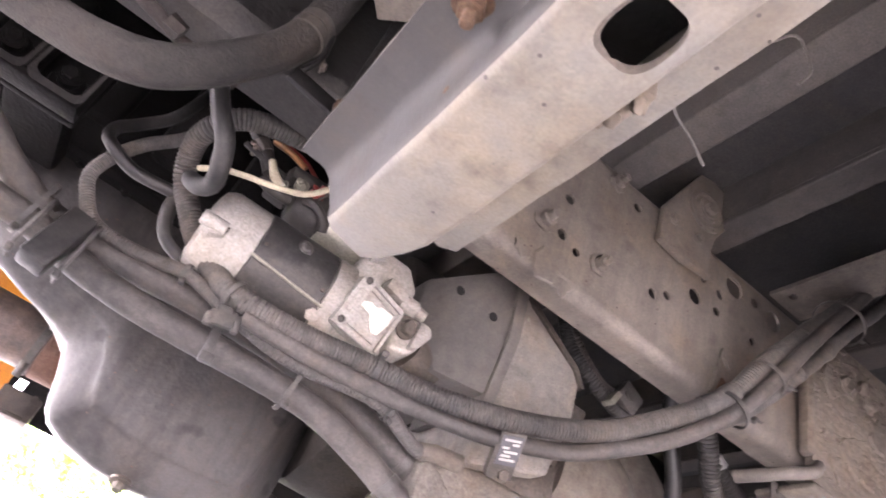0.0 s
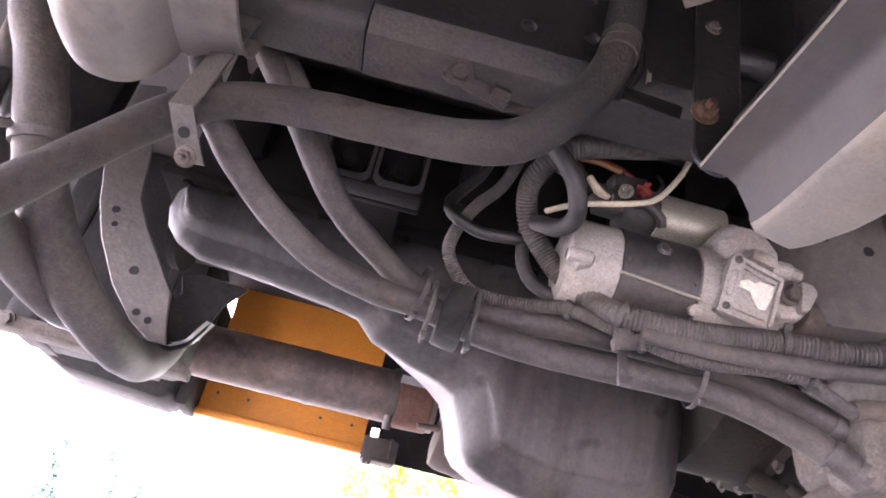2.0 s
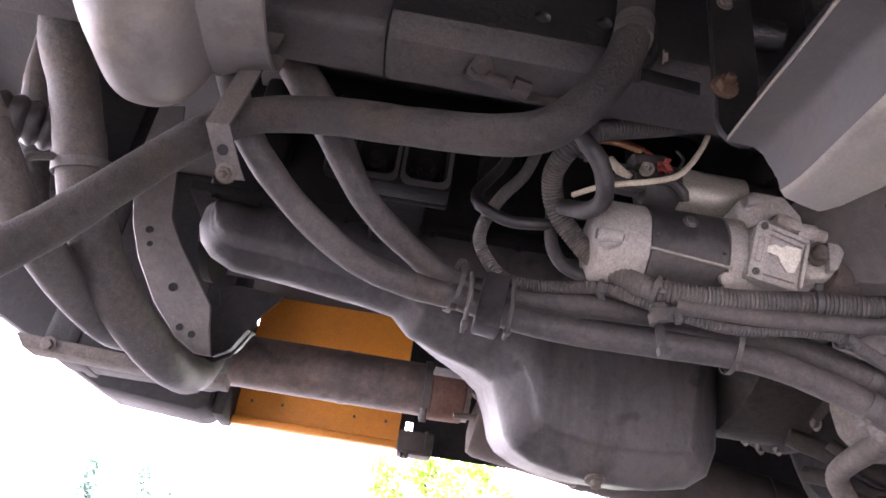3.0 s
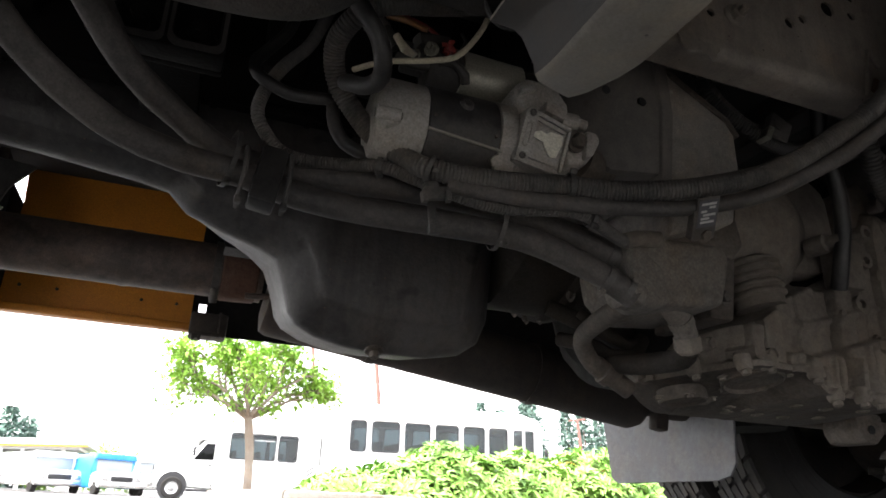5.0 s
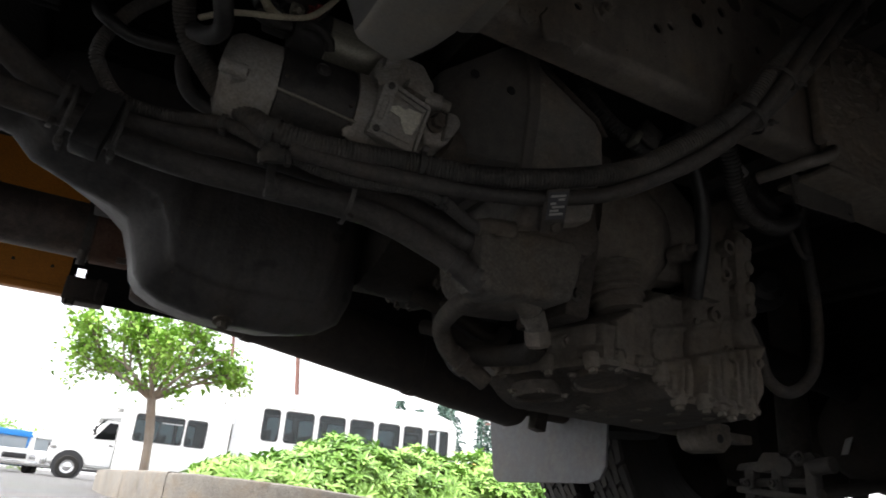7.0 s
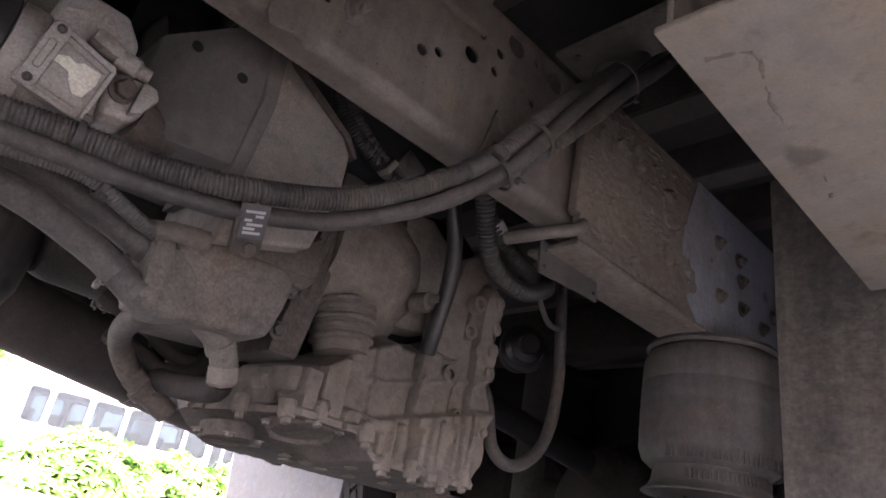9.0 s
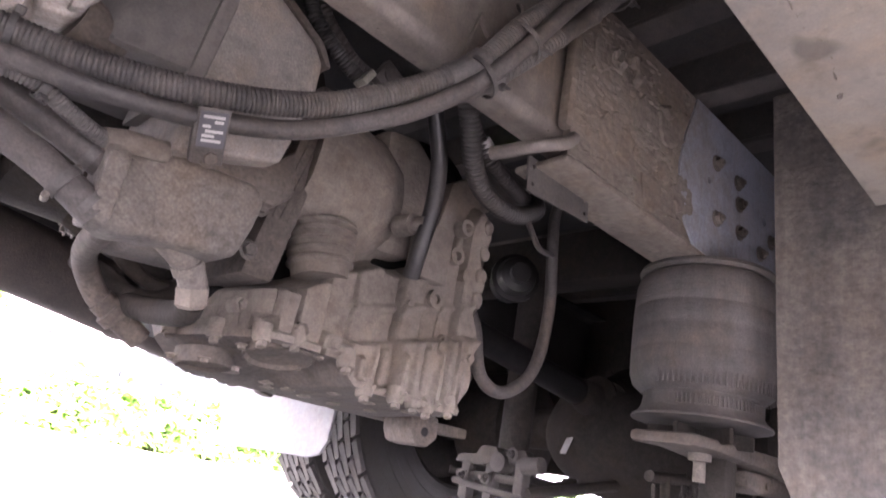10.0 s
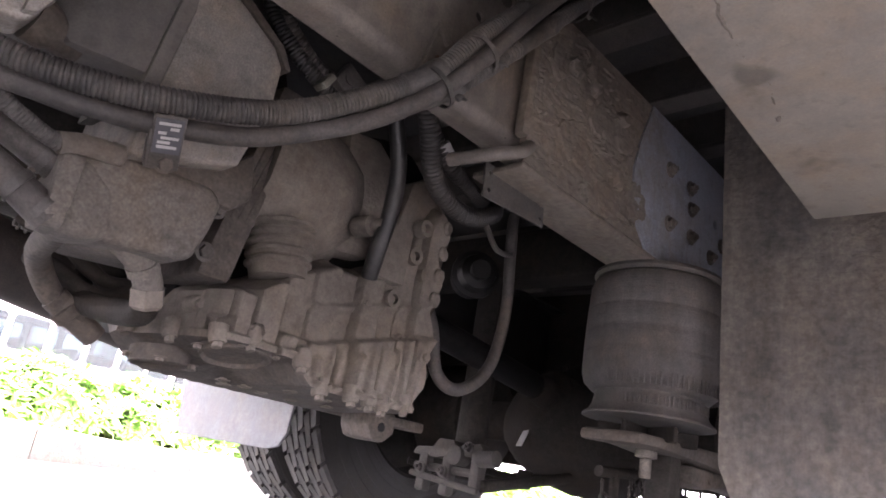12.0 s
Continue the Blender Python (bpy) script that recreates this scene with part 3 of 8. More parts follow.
for bx, bz in ((0.98, 1.24), (1.164, 1.098), (1.153, 1.22), (1.03, 1.265), (1.051, 1.238)):
    t = B()
    bmesh.ops.create_icosphere(t, subdivisions=3, radius=0.02, matrix=Matrix.Translation((bx, 0.808, bz)) @ Matrix.Diagonal((1, 0.6, 1, 1)))
    part("mud_lump", rough(t, 70, 0.010, bx), M_MUD, root, "mud-caked bolt head")

rnd = random.Random(41)
bm = B()
for k in range(190):
    fx, fz = rnd.uniform(0.885, 1.29), rnd.uniform(1.01, 1.315)
    if fx > 1.2 and rnd.random() < 0.5:
        continue
    ln, wd = rnd.uniform(0.006, 0.020), rnd.uniform(0.003, 0.007)
    tilt = rnd.uniform(-35, 10)
    t = bmesh.new()
    bmesh.ops.create_icosphere(t, subdivisions=1, radius=1.0, matrix=pose(fx, 0.808, fz, 0, tilt, 0) @ Matrix.Diagonal((ln, rnd.uniform(0.002, 0.005), wd, 1)))
    merge(bm, rough(t, 90, 0.003, k))
tagged(part("flaking_mud", bm, M_MUD, root, "", 20), "small flakes of dried mud", kind="stuff")
for fx, fz, fr, k in ((0.93, 1.22, 0.03, 1), (1.0, 1.10, 0.045, 2), (1.08, 1.18, 0.035, 4), (1.17, 1.20, 0.04, 6), (0.95, 1.05, 0.03, 7), (1.24, 1.08, 0.04, 9), (1.12, 1.04, 0.035, 12), (1.03, 1.29, 0.02, 15)):
    part("mud_patch", crust(B(), fx, fz, 0.8075, fr, 0.005, k), M_MUD, root)

root = thing("rail_band", "dusty steel angle strapped round the rail joint", "bracket", (0.86, 0.82, 1.03))
part("upright", rough(box(B(), (0.862, 0.812, 1.15), (0.018, 0.022, 0.22), bevel=0.006), 50, 0.002), M_MUD, root)
part("foot", rough(tube(B(), [(0.868, 0.796, 1.02), (0.835, 0.785, 0.992), (0.80, 0.80, 0.975), (0.788, 0.85, 0.973), (0.782, 0.885, 0.973)], 0.011, 12, 0.006), 30, 0.001), M_RAIL, root, "rounded dusty foot bar")

# bolts and dried mud on the rail
for bx, bz, r in ((0.261, 1.117, 0.014), (0.376, 1.111, 0.014), (0.378, 1.298, 0.013)):
    part("rail_bolt", rough(hexbolt(B(), (bx, 0.83, bz), (0, -1, 0), r, None, True, 0.010), 90, 0.0018, bx), M_RAIL, nr, "mud-caked bolt head")
for fx, fz, fr, lift, k in ((0.283, 1.042, 0.028, 0.0035, 3), (0.318, 1.028, 0.016, 0.0025, 5), (0.238, 1.045, 0.015, 0.003, 8), (0.262, 1.117, 0.015, 0.003, 11), (0.372, 1.105, 0.015, 0.003, 13), (0.375, 1.296, 0.018, 0.003, 17)):
    part("mud_patch", crust(B(), fx, fz, 0.829, fr, lift, k), M_RAIL, nr, "flaking patch of dried mud")
bm = B()
prism(bm, [(0.634, 1.036), (0.656, 1.133), (0.661, 1.133), (0.685, 1.112), (0.678, 1.10), (0.657, 1.118), (0.640, 1.036)], "y", 0.823, 0.83, 0.002)
part("weld_gusset", rough(bm, 80, 0.0015), M_RAIL, nr, "welded gusset edge")
bm = B()
box(bm, (0.662, 0.8275, 1.062), (0.010, 0.004, 0.03), (0, 22, 0), 0.001)
part("weld_seam", bm, M_RUST, nr)

# body mount on the rail
root = thing("body_mount", "dusty octagonal body mount plate with a large bolt", "bracket", (0.53, 0.79, 1.2))
part("plate", prism(B(), [(0.471, 1.234), (0.471, 1.311), (0.550, 1.457), (0.585, 1.465), (0.670, 1.444), (0.602, 1.332), (0.593, 1.296), (0.588, 1.235), (0.53, 1.228)], "y", 0.811, 0.824, 0.002), M_RAIL, root)
part("seat", lathe(B(), (0.568, 0.811, 1.372), (0, -1, 0), [(0, 0.044), (0.005, 0.044), (0.007, 0.036), (0.003, 0.032), (0.003, 0.026), (0.008, 0.024)], 28), M_RAIL, root)
for bx, by, bz, r in ((0.568, 0.804, 1.372, 0.013), (0.495, 0.811, 1.296, 0.008), (0.558, 0.811, 1.298, 0.008)):
    part("mount_bolt", hexbolt(B(), (bx, by, bz), (0, -1, 0), r), M_RAIL, root)
part("lower_edge", rough(box(B(), (0.53, 0.812, 1.231), (0.125, 0.012, 0.006), (0, 0, 0), 0.002), 60, 0.001), M_RAIL, root, "welded lower edge")
single("outboard_plate", plate_with_holes(B(), "z", 1.326, 0.009, [(0.775, 0.2), (0.868, 0.2), (0.868, 0.826), (0.775, 0.826)], [((0.80, 0.795), 0.008)]), M_RAIL, "dusty steel plate reaching outboard from the rail", "bracket")

# ---- outrigger beam over the starter ----
root = thing("outrigger", "light grey hat-section outrigger with worn edges and an oval hole", "beam", (0, 0.4, 0.77))
Y0, Y1 = 0.10, 0.721
HOLE_Y, HOLE_X, HOLE_A, HOLE_B = 0.357, 0.006, 0.0205, 0.026
# Where each point of the section ends: flange and fold, web, bottom from left to right, wall and lip
BEAM_END = [0.694, 0.693, 0.694, 0.699, 0.704, 0.709, 0.716, 0.720, 0.721, 0.721, 0.717, 0.706, 0.675, 0.655, 0.650, 0.668, 0.690, 0.698, 0.690]


def beam_z(y):
    return 0.795 + 0.004 * max(0.0, 0.45 - y) / 0.1


def beam_row(y):
    """The section's outline at y: left flange, web, bottom, web, right lip."""
    xl, xr, z = -0.046, 0.037, beam_z(y)
    fold = -0.050 - 0.05 * (y - 0.5)
    end = max(0.0, (y - (Y1 - 0.07)) / 0.07)
    up = 0.006 * end ** 2.4
    top, lip = z + 0.050, z + 0.055
    pts = [(-0.100, top + 0.002), (fold - 0.012, top), (fold - 0.003, top - 0.007), (xl - 0.003, z + 0.014 + up * 0.6), (xl + 0.001, z + 0.004 + up), (xl + 0.008, z + up)]
    half = HOLE_A * max(0.0, 1 - abs((y - HOLE_Y) / HOLE_B) ** 2.6) ** (1 / 2.6)
    a, b = xl + 0.008, xr - 0.006
    hl, hr = HOLE_X - half, HOLE_X + half
    rim = 0.003 if half else 0.0
    pts += [(a + (hl - a) * 0.5, z + up), (a + (hl - a) * 0.85, z + up), (hl, z + up + rim), (hr, z + up + rim), (hr + (b - hr) * 0.15, z + up), (hr + (b - hr) * 0.5, z + up)]
    pts += [(b, z + up), (xr, z + 0.003 + up), (xr + 0.002, z + 0.009 + up * 0.6), (xr + 0.006, lip - 0.009), (xr + 0.012, lip), (xr + 0.032, lip + 0.001), (0.087, lip + 0.003)]
    return pts


t = bmesh.new()
side_faces, rim_faces = [], []
ys = sorted([Y0 + (Y1 - Y0) * i / 60 for i in range(61) if abs(Y0 + (Y1 - Y0) * i / 60 - HOLE_Y) > HOLE_B + 0.002] + [HOLE_Y - HOLE_B * math.cos(math.pi * i / 24) for i in range(25)])
n = len(ys) - 1
lo, hi = [], []
for y in ys:
    row = beam_row(y)
    end = max(0.0, (y - (Y1 - 0.10)) / 0.10)
    lo.append([t.verts.new((px, y - (Y1 - stop) * end, pz)) for (px, pz), stop in zip(row, BEAM_END)])
    hi.append([t.verts.new((px + (0.004 if 2 <= k <= 5 else -0.004 if 12 <= k <= 15 else 0), y - (Y1 - BEAM_END[k]) * end, pz + 0.005)) for k, (px, pz) in enumerate(row)])
m_ = len(lo[0])
for i in range(n):
    mid = (ys[i] + ys[i + 1]) / 2
    for k in range(m_ - 1):
        if k == 8 and abs(mid - HOLE_Y) < HOLE_B:
            for q in (8, 9):
                rim_faces.append(t.faces.new((lo[i][q], lo[i + 1][q], hi[i + 1][q], hi[i][q])))
            continue
        f = t.faces.new((lo[i][k], lo[i][k + 1], lo[i + 1][k + 1], lo[i + 1][k]))
        t.faces.new((hi[i][k + 1], hi[i][k], hi[i + 1][k], hi[i + 1][k + 1]))
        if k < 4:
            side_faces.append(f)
        if k in (7, 9) and abs(mid - HOLE_Y) < HOLE_B:
            rim_faces.append(f)
for k in range(m_ - 1):
    t.faces.new((lo[n][k], lo[n][k + 1], hi[n][k + 1], hi[n][k]))
for i in range(n):
    for q in (0, m_ - 1):
        t.faces.new((lo[i][q], lo[i + 1][q], hi[i + 1][q], hi[i][q]))
bmesh.ops.remove_doubles(t, verts=t.verts[:], dist=0.00005)
bmesh.ops.recalc_face_normals(t, faces=t.faces[:])
# Flange and web faces carry their shade in a darker colour
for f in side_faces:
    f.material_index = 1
for f in rim_faces:
    f.material_index = 2
bm = B()
merge(bm, t)
channel = part("channel", rough(bm, 14, 0.0012), M_BEAM, root, "worn pale underside with blue-grey web darkened as if shaded", 50)
channel.data.materials.append(M_BEAM_SHADE)
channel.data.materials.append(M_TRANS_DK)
# Unseen plate added over the hat section so the hole shows dark
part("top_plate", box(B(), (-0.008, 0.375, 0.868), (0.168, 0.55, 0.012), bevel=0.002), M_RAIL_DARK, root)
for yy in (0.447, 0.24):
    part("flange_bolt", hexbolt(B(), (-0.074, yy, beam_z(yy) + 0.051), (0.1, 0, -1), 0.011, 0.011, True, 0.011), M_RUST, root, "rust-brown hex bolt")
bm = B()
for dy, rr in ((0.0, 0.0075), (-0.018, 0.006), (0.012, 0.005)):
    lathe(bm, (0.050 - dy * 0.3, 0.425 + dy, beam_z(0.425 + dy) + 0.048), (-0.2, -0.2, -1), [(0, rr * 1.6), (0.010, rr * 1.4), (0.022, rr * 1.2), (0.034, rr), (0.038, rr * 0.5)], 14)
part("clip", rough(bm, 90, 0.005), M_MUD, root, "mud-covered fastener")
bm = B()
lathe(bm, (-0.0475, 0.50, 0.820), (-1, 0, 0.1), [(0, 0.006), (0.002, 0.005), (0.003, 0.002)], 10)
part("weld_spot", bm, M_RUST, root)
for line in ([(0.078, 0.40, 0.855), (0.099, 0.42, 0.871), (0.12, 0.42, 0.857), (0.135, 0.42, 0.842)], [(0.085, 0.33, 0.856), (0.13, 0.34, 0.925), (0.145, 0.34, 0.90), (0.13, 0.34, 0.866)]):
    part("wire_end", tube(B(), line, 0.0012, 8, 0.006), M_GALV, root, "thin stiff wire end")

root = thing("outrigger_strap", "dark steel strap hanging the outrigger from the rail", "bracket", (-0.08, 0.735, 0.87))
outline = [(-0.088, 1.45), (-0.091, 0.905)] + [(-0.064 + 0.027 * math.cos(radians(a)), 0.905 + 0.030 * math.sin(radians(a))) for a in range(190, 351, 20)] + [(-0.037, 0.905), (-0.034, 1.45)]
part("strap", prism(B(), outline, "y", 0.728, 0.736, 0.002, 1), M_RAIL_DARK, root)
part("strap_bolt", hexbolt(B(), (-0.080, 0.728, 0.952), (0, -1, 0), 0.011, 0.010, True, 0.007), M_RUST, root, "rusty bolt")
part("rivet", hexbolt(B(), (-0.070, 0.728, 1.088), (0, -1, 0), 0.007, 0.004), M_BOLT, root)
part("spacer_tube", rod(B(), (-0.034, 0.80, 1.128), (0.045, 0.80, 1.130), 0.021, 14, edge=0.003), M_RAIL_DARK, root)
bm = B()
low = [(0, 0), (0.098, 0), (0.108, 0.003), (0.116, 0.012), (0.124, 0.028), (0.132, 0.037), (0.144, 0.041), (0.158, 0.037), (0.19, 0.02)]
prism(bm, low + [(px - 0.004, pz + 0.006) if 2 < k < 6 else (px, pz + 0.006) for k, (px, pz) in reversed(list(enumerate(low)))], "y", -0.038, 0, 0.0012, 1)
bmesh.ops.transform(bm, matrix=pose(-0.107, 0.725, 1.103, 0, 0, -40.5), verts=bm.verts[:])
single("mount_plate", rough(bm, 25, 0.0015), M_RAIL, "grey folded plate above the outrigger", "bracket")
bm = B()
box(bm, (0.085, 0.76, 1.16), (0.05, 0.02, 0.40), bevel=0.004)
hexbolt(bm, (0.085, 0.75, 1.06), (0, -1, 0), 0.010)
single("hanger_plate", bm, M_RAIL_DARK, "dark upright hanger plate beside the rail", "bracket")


# ---- engine: block, oil pan, starter ----
root = thing("engine_block", "oily black diesel engine block", "engine", (-0.3, 1.5, 1.0))
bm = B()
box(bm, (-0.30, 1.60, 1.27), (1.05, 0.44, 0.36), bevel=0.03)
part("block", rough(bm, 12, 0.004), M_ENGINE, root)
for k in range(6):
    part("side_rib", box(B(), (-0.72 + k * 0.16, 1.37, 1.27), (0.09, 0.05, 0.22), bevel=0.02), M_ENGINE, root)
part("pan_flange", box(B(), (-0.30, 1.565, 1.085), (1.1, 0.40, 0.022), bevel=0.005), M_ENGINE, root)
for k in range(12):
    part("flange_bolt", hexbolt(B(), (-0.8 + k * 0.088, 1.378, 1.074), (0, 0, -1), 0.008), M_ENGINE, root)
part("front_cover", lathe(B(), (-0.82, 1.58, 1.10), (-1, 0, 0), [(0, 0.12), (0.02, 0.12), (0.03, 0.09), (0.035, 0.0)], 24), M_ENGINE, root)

root = thing("engine_mount", "black cast engine mount with open pockets and bolts", "engine part", (-0.43, 1.11, 0.945))
x0, x1, z0, z1, ym = -0.515, -0.352, 0.972, 1.095, 1.11
for nm, cz in (("lower_plate", z0 + 0.008), ("upper_plate", z1 - 0.008)):
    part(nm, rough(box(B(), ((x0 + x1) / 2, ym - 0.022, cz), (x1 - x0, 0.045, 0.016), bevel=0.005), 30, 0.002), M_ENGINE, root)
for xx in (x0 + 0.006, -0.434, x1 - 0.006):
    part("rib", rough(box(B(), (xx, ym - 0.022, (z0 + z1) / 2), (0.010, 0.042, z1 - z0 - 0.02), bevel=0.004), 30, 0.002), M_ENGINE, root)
# Rim coloured paler than the casting for light along its edges
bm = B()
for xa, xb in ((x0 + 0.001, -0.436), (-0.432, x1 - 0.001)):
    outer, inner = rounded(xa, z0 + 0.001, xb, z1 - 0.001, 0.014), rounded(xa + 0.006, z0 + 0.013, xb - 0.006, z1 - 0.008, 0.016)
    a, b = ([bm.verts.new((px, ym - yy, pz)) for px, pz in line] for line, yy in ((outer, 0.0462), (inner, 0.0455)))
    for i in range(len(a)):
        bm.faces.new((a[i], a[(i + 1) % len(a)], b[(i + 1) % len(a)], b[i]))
part("front_edge", rough(bm, 60, 0.0015), M_CROSS, root, "grey front edge, lightened as if lit")
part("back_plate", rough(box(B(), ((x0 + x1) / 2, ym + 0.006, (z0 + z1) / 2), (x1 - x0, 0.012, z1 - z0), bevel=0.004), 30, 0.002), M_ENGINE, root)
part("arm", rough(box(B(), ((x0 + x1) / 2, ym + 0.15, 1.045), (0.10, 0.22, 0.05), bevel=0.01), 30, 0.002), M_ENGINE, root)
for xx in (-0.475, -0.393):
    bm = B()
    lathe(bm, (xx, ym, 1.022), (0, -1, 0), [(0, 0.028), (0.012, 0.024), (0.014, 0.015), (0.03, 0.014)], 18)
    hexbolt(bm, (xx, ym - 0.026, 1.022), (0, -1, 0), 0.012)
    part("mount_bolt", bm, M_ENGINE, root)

root = thing("oil_pan", "grimy dark stamped oil pan with a deep sump", "oil pan", (0, 1.45, 0.65))
prof = [(-0.838, 1.075), (-0.840, 1.03), (-0.826, 0.985), (-0.796, 0.952), (-0.750, 0.930), (-0.644, 0.919), (-0.477, 0.899), (-0.415, 0.888), (-0.376, 0.851), (-0.303, 0.828), (-0.237, 0.815), (-0.202, 0.80), (-0.184, 0.76), (-0.168, 0.705), (-0.150, 0.682), (-0.112, 0.662), (-0.05, 0.648), (0.018, 0.642), (0.11, 0.644), (0.185, 0.658), (0.226, 0.685), (0.246, 0.735), (0.254, 0.82), (0.258, 1.075)]
dense = [prof[0]]
for (xa, za), (xb, zb) in zip(prof, prof[1:]):
    k = max(1, int(abs(xb - xa) / 0.018))
    dense += [(xa + (xb - xa) * i / k, za + (zb - za) * i / k) for i in range(1, k + 1)]
prof = dense
bm = B()
t = bmesh.new()
N = 30
# the profile's inward directions, softened along its length
into = []
for k in range(len(prof)):
    (xa, za), (xb, zb) = prof[max(k - 1, 0)], prof[min(k + 1, len(prof) - 1)]
    into.append(Vector((za - zb, xb - xa)).normalized())
for _ in range(4):
    into = [(into[max(k - 1, 0)] + into[k] * 2 + into[min(k + 1, len(into) - 1)]).normalized() for k in range(len(into))]
sect = []
for i in range(N + 1):
    s = -1 + 2 * i / N
    yy = 1.565 + 0.165 * s
    inset = 0.062 * max(0.0, (abs(s) - 0.55) / 0.45) ** 2.2
    ring_ = []
    for (px, pz), (nx, nz) in zip(prof, into):
        deep = max(max(0.0, min(1.0, (1.07 - pz) / 0.3)) ** 0.5, 0.6 * min(1.0, max(0.0, (-0.70 - px) / 0.1)))
        dx = inset * nx * deep
        share = max(0.0, min(1.0, (px + 0.38) / 0.2))
        lift = (0.42 * (1 - share) + 0.16 * share) * (yy - 1.40) * min(1.0, (1.075 - pz) / 0.1)
        ring_.append(t.verts.new((px + dx, yy, min(1.075, pz + inset * nz * deep + lift))))
    sect.append(ring_)
for a, b in zip(sect, sect[1:]):
    for k in range(len(prof) - 1):
        t.faces.new((a[k], b[k], b[k + 1], a[k + 1]))
for ring_, flip in ((sect[0], False), (sect[-1], True)):
    # near and far faces, slightly bulged, inside a broad rounded edge
    sign = -1 if not flip else 1
    rows_ = [ring_]
    for inset, ahead in ((0.004, 0.006), (0.011, 0.010)):
        rows_.append([t.verts.new((v.co.x + d.x * inset, v.co.y + sign * ahead, min(1.075, v.co.z + max(0.0, d.y) * inset))) for v, d in zip(ring_, into)])
    top = rows_.pop()
    for j in range(7):
        f = j / 6
        row = []
        for v in top:
            z = v.co.z + (1.075 - v.co.z) * f
            bulge = 0.010 * math.sin(math.pi * f) ** 0.5 if 0 < f < 1 else 0
            row.append(v if j == 0 else t.verts.new((v.co.x, v.co.y + sign * bulge, z)))
        rows_.append(row)
    for a, b in zip(rows_, rows_[1:]):
        for k in range(len(a) - 1):
            f = (a[k], a[k + 1], b[k + 1], b[k])
            t.faces.new(f if not flip else f[::-1])
bmesh.ops.remove_doubles(t, verts=t.verts[:], dist=0.0005)
bmesh.ops.recalc_face_normals(t, faces=t.faces[:])
bmesh.ops.subdivide_edges(t, edges=t.edges[:], cuts=1, use_grid_fill=True)
merge(bm, t)
part("pan_body", rough(bm, 9, 0.0025), M_PAN, root, "", 40)
bm = B()
lathe(bm, (-0.003, 1.42, 0.652), (0, -0.35, -1), [(0, 0.018), (0.005, 0.018), (0.007, 0.013)], 16)
hexbolt(bm, (-0.003, 1.417, 0.646), (0, -0.35, -1), 0.010, 0.012, False)
part("drain_plug", bm, M_BOLT, root, "grimy hex drain plug")

root = thing("starter_motor", "dusty aluminium and black starter motor", "starter motor", (0.03, 1.06, 0.85))
AX = Vector((1, 0.0, 0.0))
c0 = Vector((-0.135, 1.062, 0.925))
R = 0.068
bm = B()
lathe(bm, c0, AX, [(0, 0.03), (0.002, 0.046), (0.006, R - 0.010), (0.014, R - 0.004), (0.022, R - 0.001), (0.076, R), (0.076, R - 0.004)], 40)
prism(bm, [(-0.134, 0.900), (-0.128, 0.912), (-0.104, 0.912), (-0.100, 0.892), (-0.122, 0.884)], "y", 0.993, 1.03, 0.004)
part("end_cap", rough(bm, 40, 0.0012), M_STARTER, root, "pale cast end cap", 30)
bm = B()
lathe(bm, (-0.140, 0.994, 0.900), (1, 0, 0), [(0, 0.008), (0.002, 0.0105), (0.036, 0.0105), (0.036, 0.0075), (0.030, 0.0075), (0.030, 0.0)], 16, False)
part("bolt_boss", rough(bm, 80, 0.0006), M_STARTER, root)
part("end_bolt", hexbolt(B(), (-0.110, 0.994, 0.900), (1, 0, 0), 0.006, 0.009, False), M_BOLT, root)
part("field_case", lathe(B(), c0 + AX * 0.077, AX, [(0, R - 0.001), (0.001, R + 0.0015), (0.113, R + 0.0015), (0.114, R - 0.001)], 44), M_STARTBODY, root, "dusty black field case")
bm = B()
lathe(bm, (0.0, 0.9965, 0.948), (0, -1, 0.22), [(0, 0.0115), (0.002, 0.0115), (0.003, 0.010), (0.0015, 0.009), (0.003, 0.007), (0.0045, 0.0065), (0.005, 0.003)], 20)
part("case_screw", bm, M_GALV, root, "round cross-head screw")
part("through_bolt", rod(B(), (-0.060, 0.997, 0.894), (0.060, 1.000, 0.884), 0.0026, 10), M_ZINC, root, "bright through bolt")
for px, pz in ((-0.054, 0.916), (0.045, 0.904), (-0.030, 0.858)):
    part("case_pin", rod(B(), (px, 1.03, pz), (px + 0.004, 0.992 if pz > 0.87 else 1.020, pz), 0.0028, 8), M_BOLT, root)
bm = B()
lathe(bm, c0 + AX * 0.192, AX, [(0, R - 0.002), (0.001, R + 0.003), (0.030, R + 0.004), (0.034, R - 0.002), (0.05, 0.060), (0.105, 0.052), (0.12, 0.046)], 40)
part("drive_housing", rough(bm, 45, 0.0012), M_STARTER, root, "dusty cast drive housing", 30)
FACE = pose(0.122, 0.988, 0.912, 18, 7, 0)


def on_face(name, bm, mat, label="", lumps=0.0008):
    """A part laid on the lever cover's tilted face: x along the motor, y inwards, z up."""
    bmesh.ops.transform(bm, matrix=FACE, verts=bm.verts[:])
    return part(name, rough(bm, 60, lumps) if lumps else bm, mat, root, label)


on_face("lever_cover", prism(B(), rounded(-0.040, -0.046, 0.042, 0.036, 0.006), "y", 0.0, 0.05, 0.003), M_STARTER)
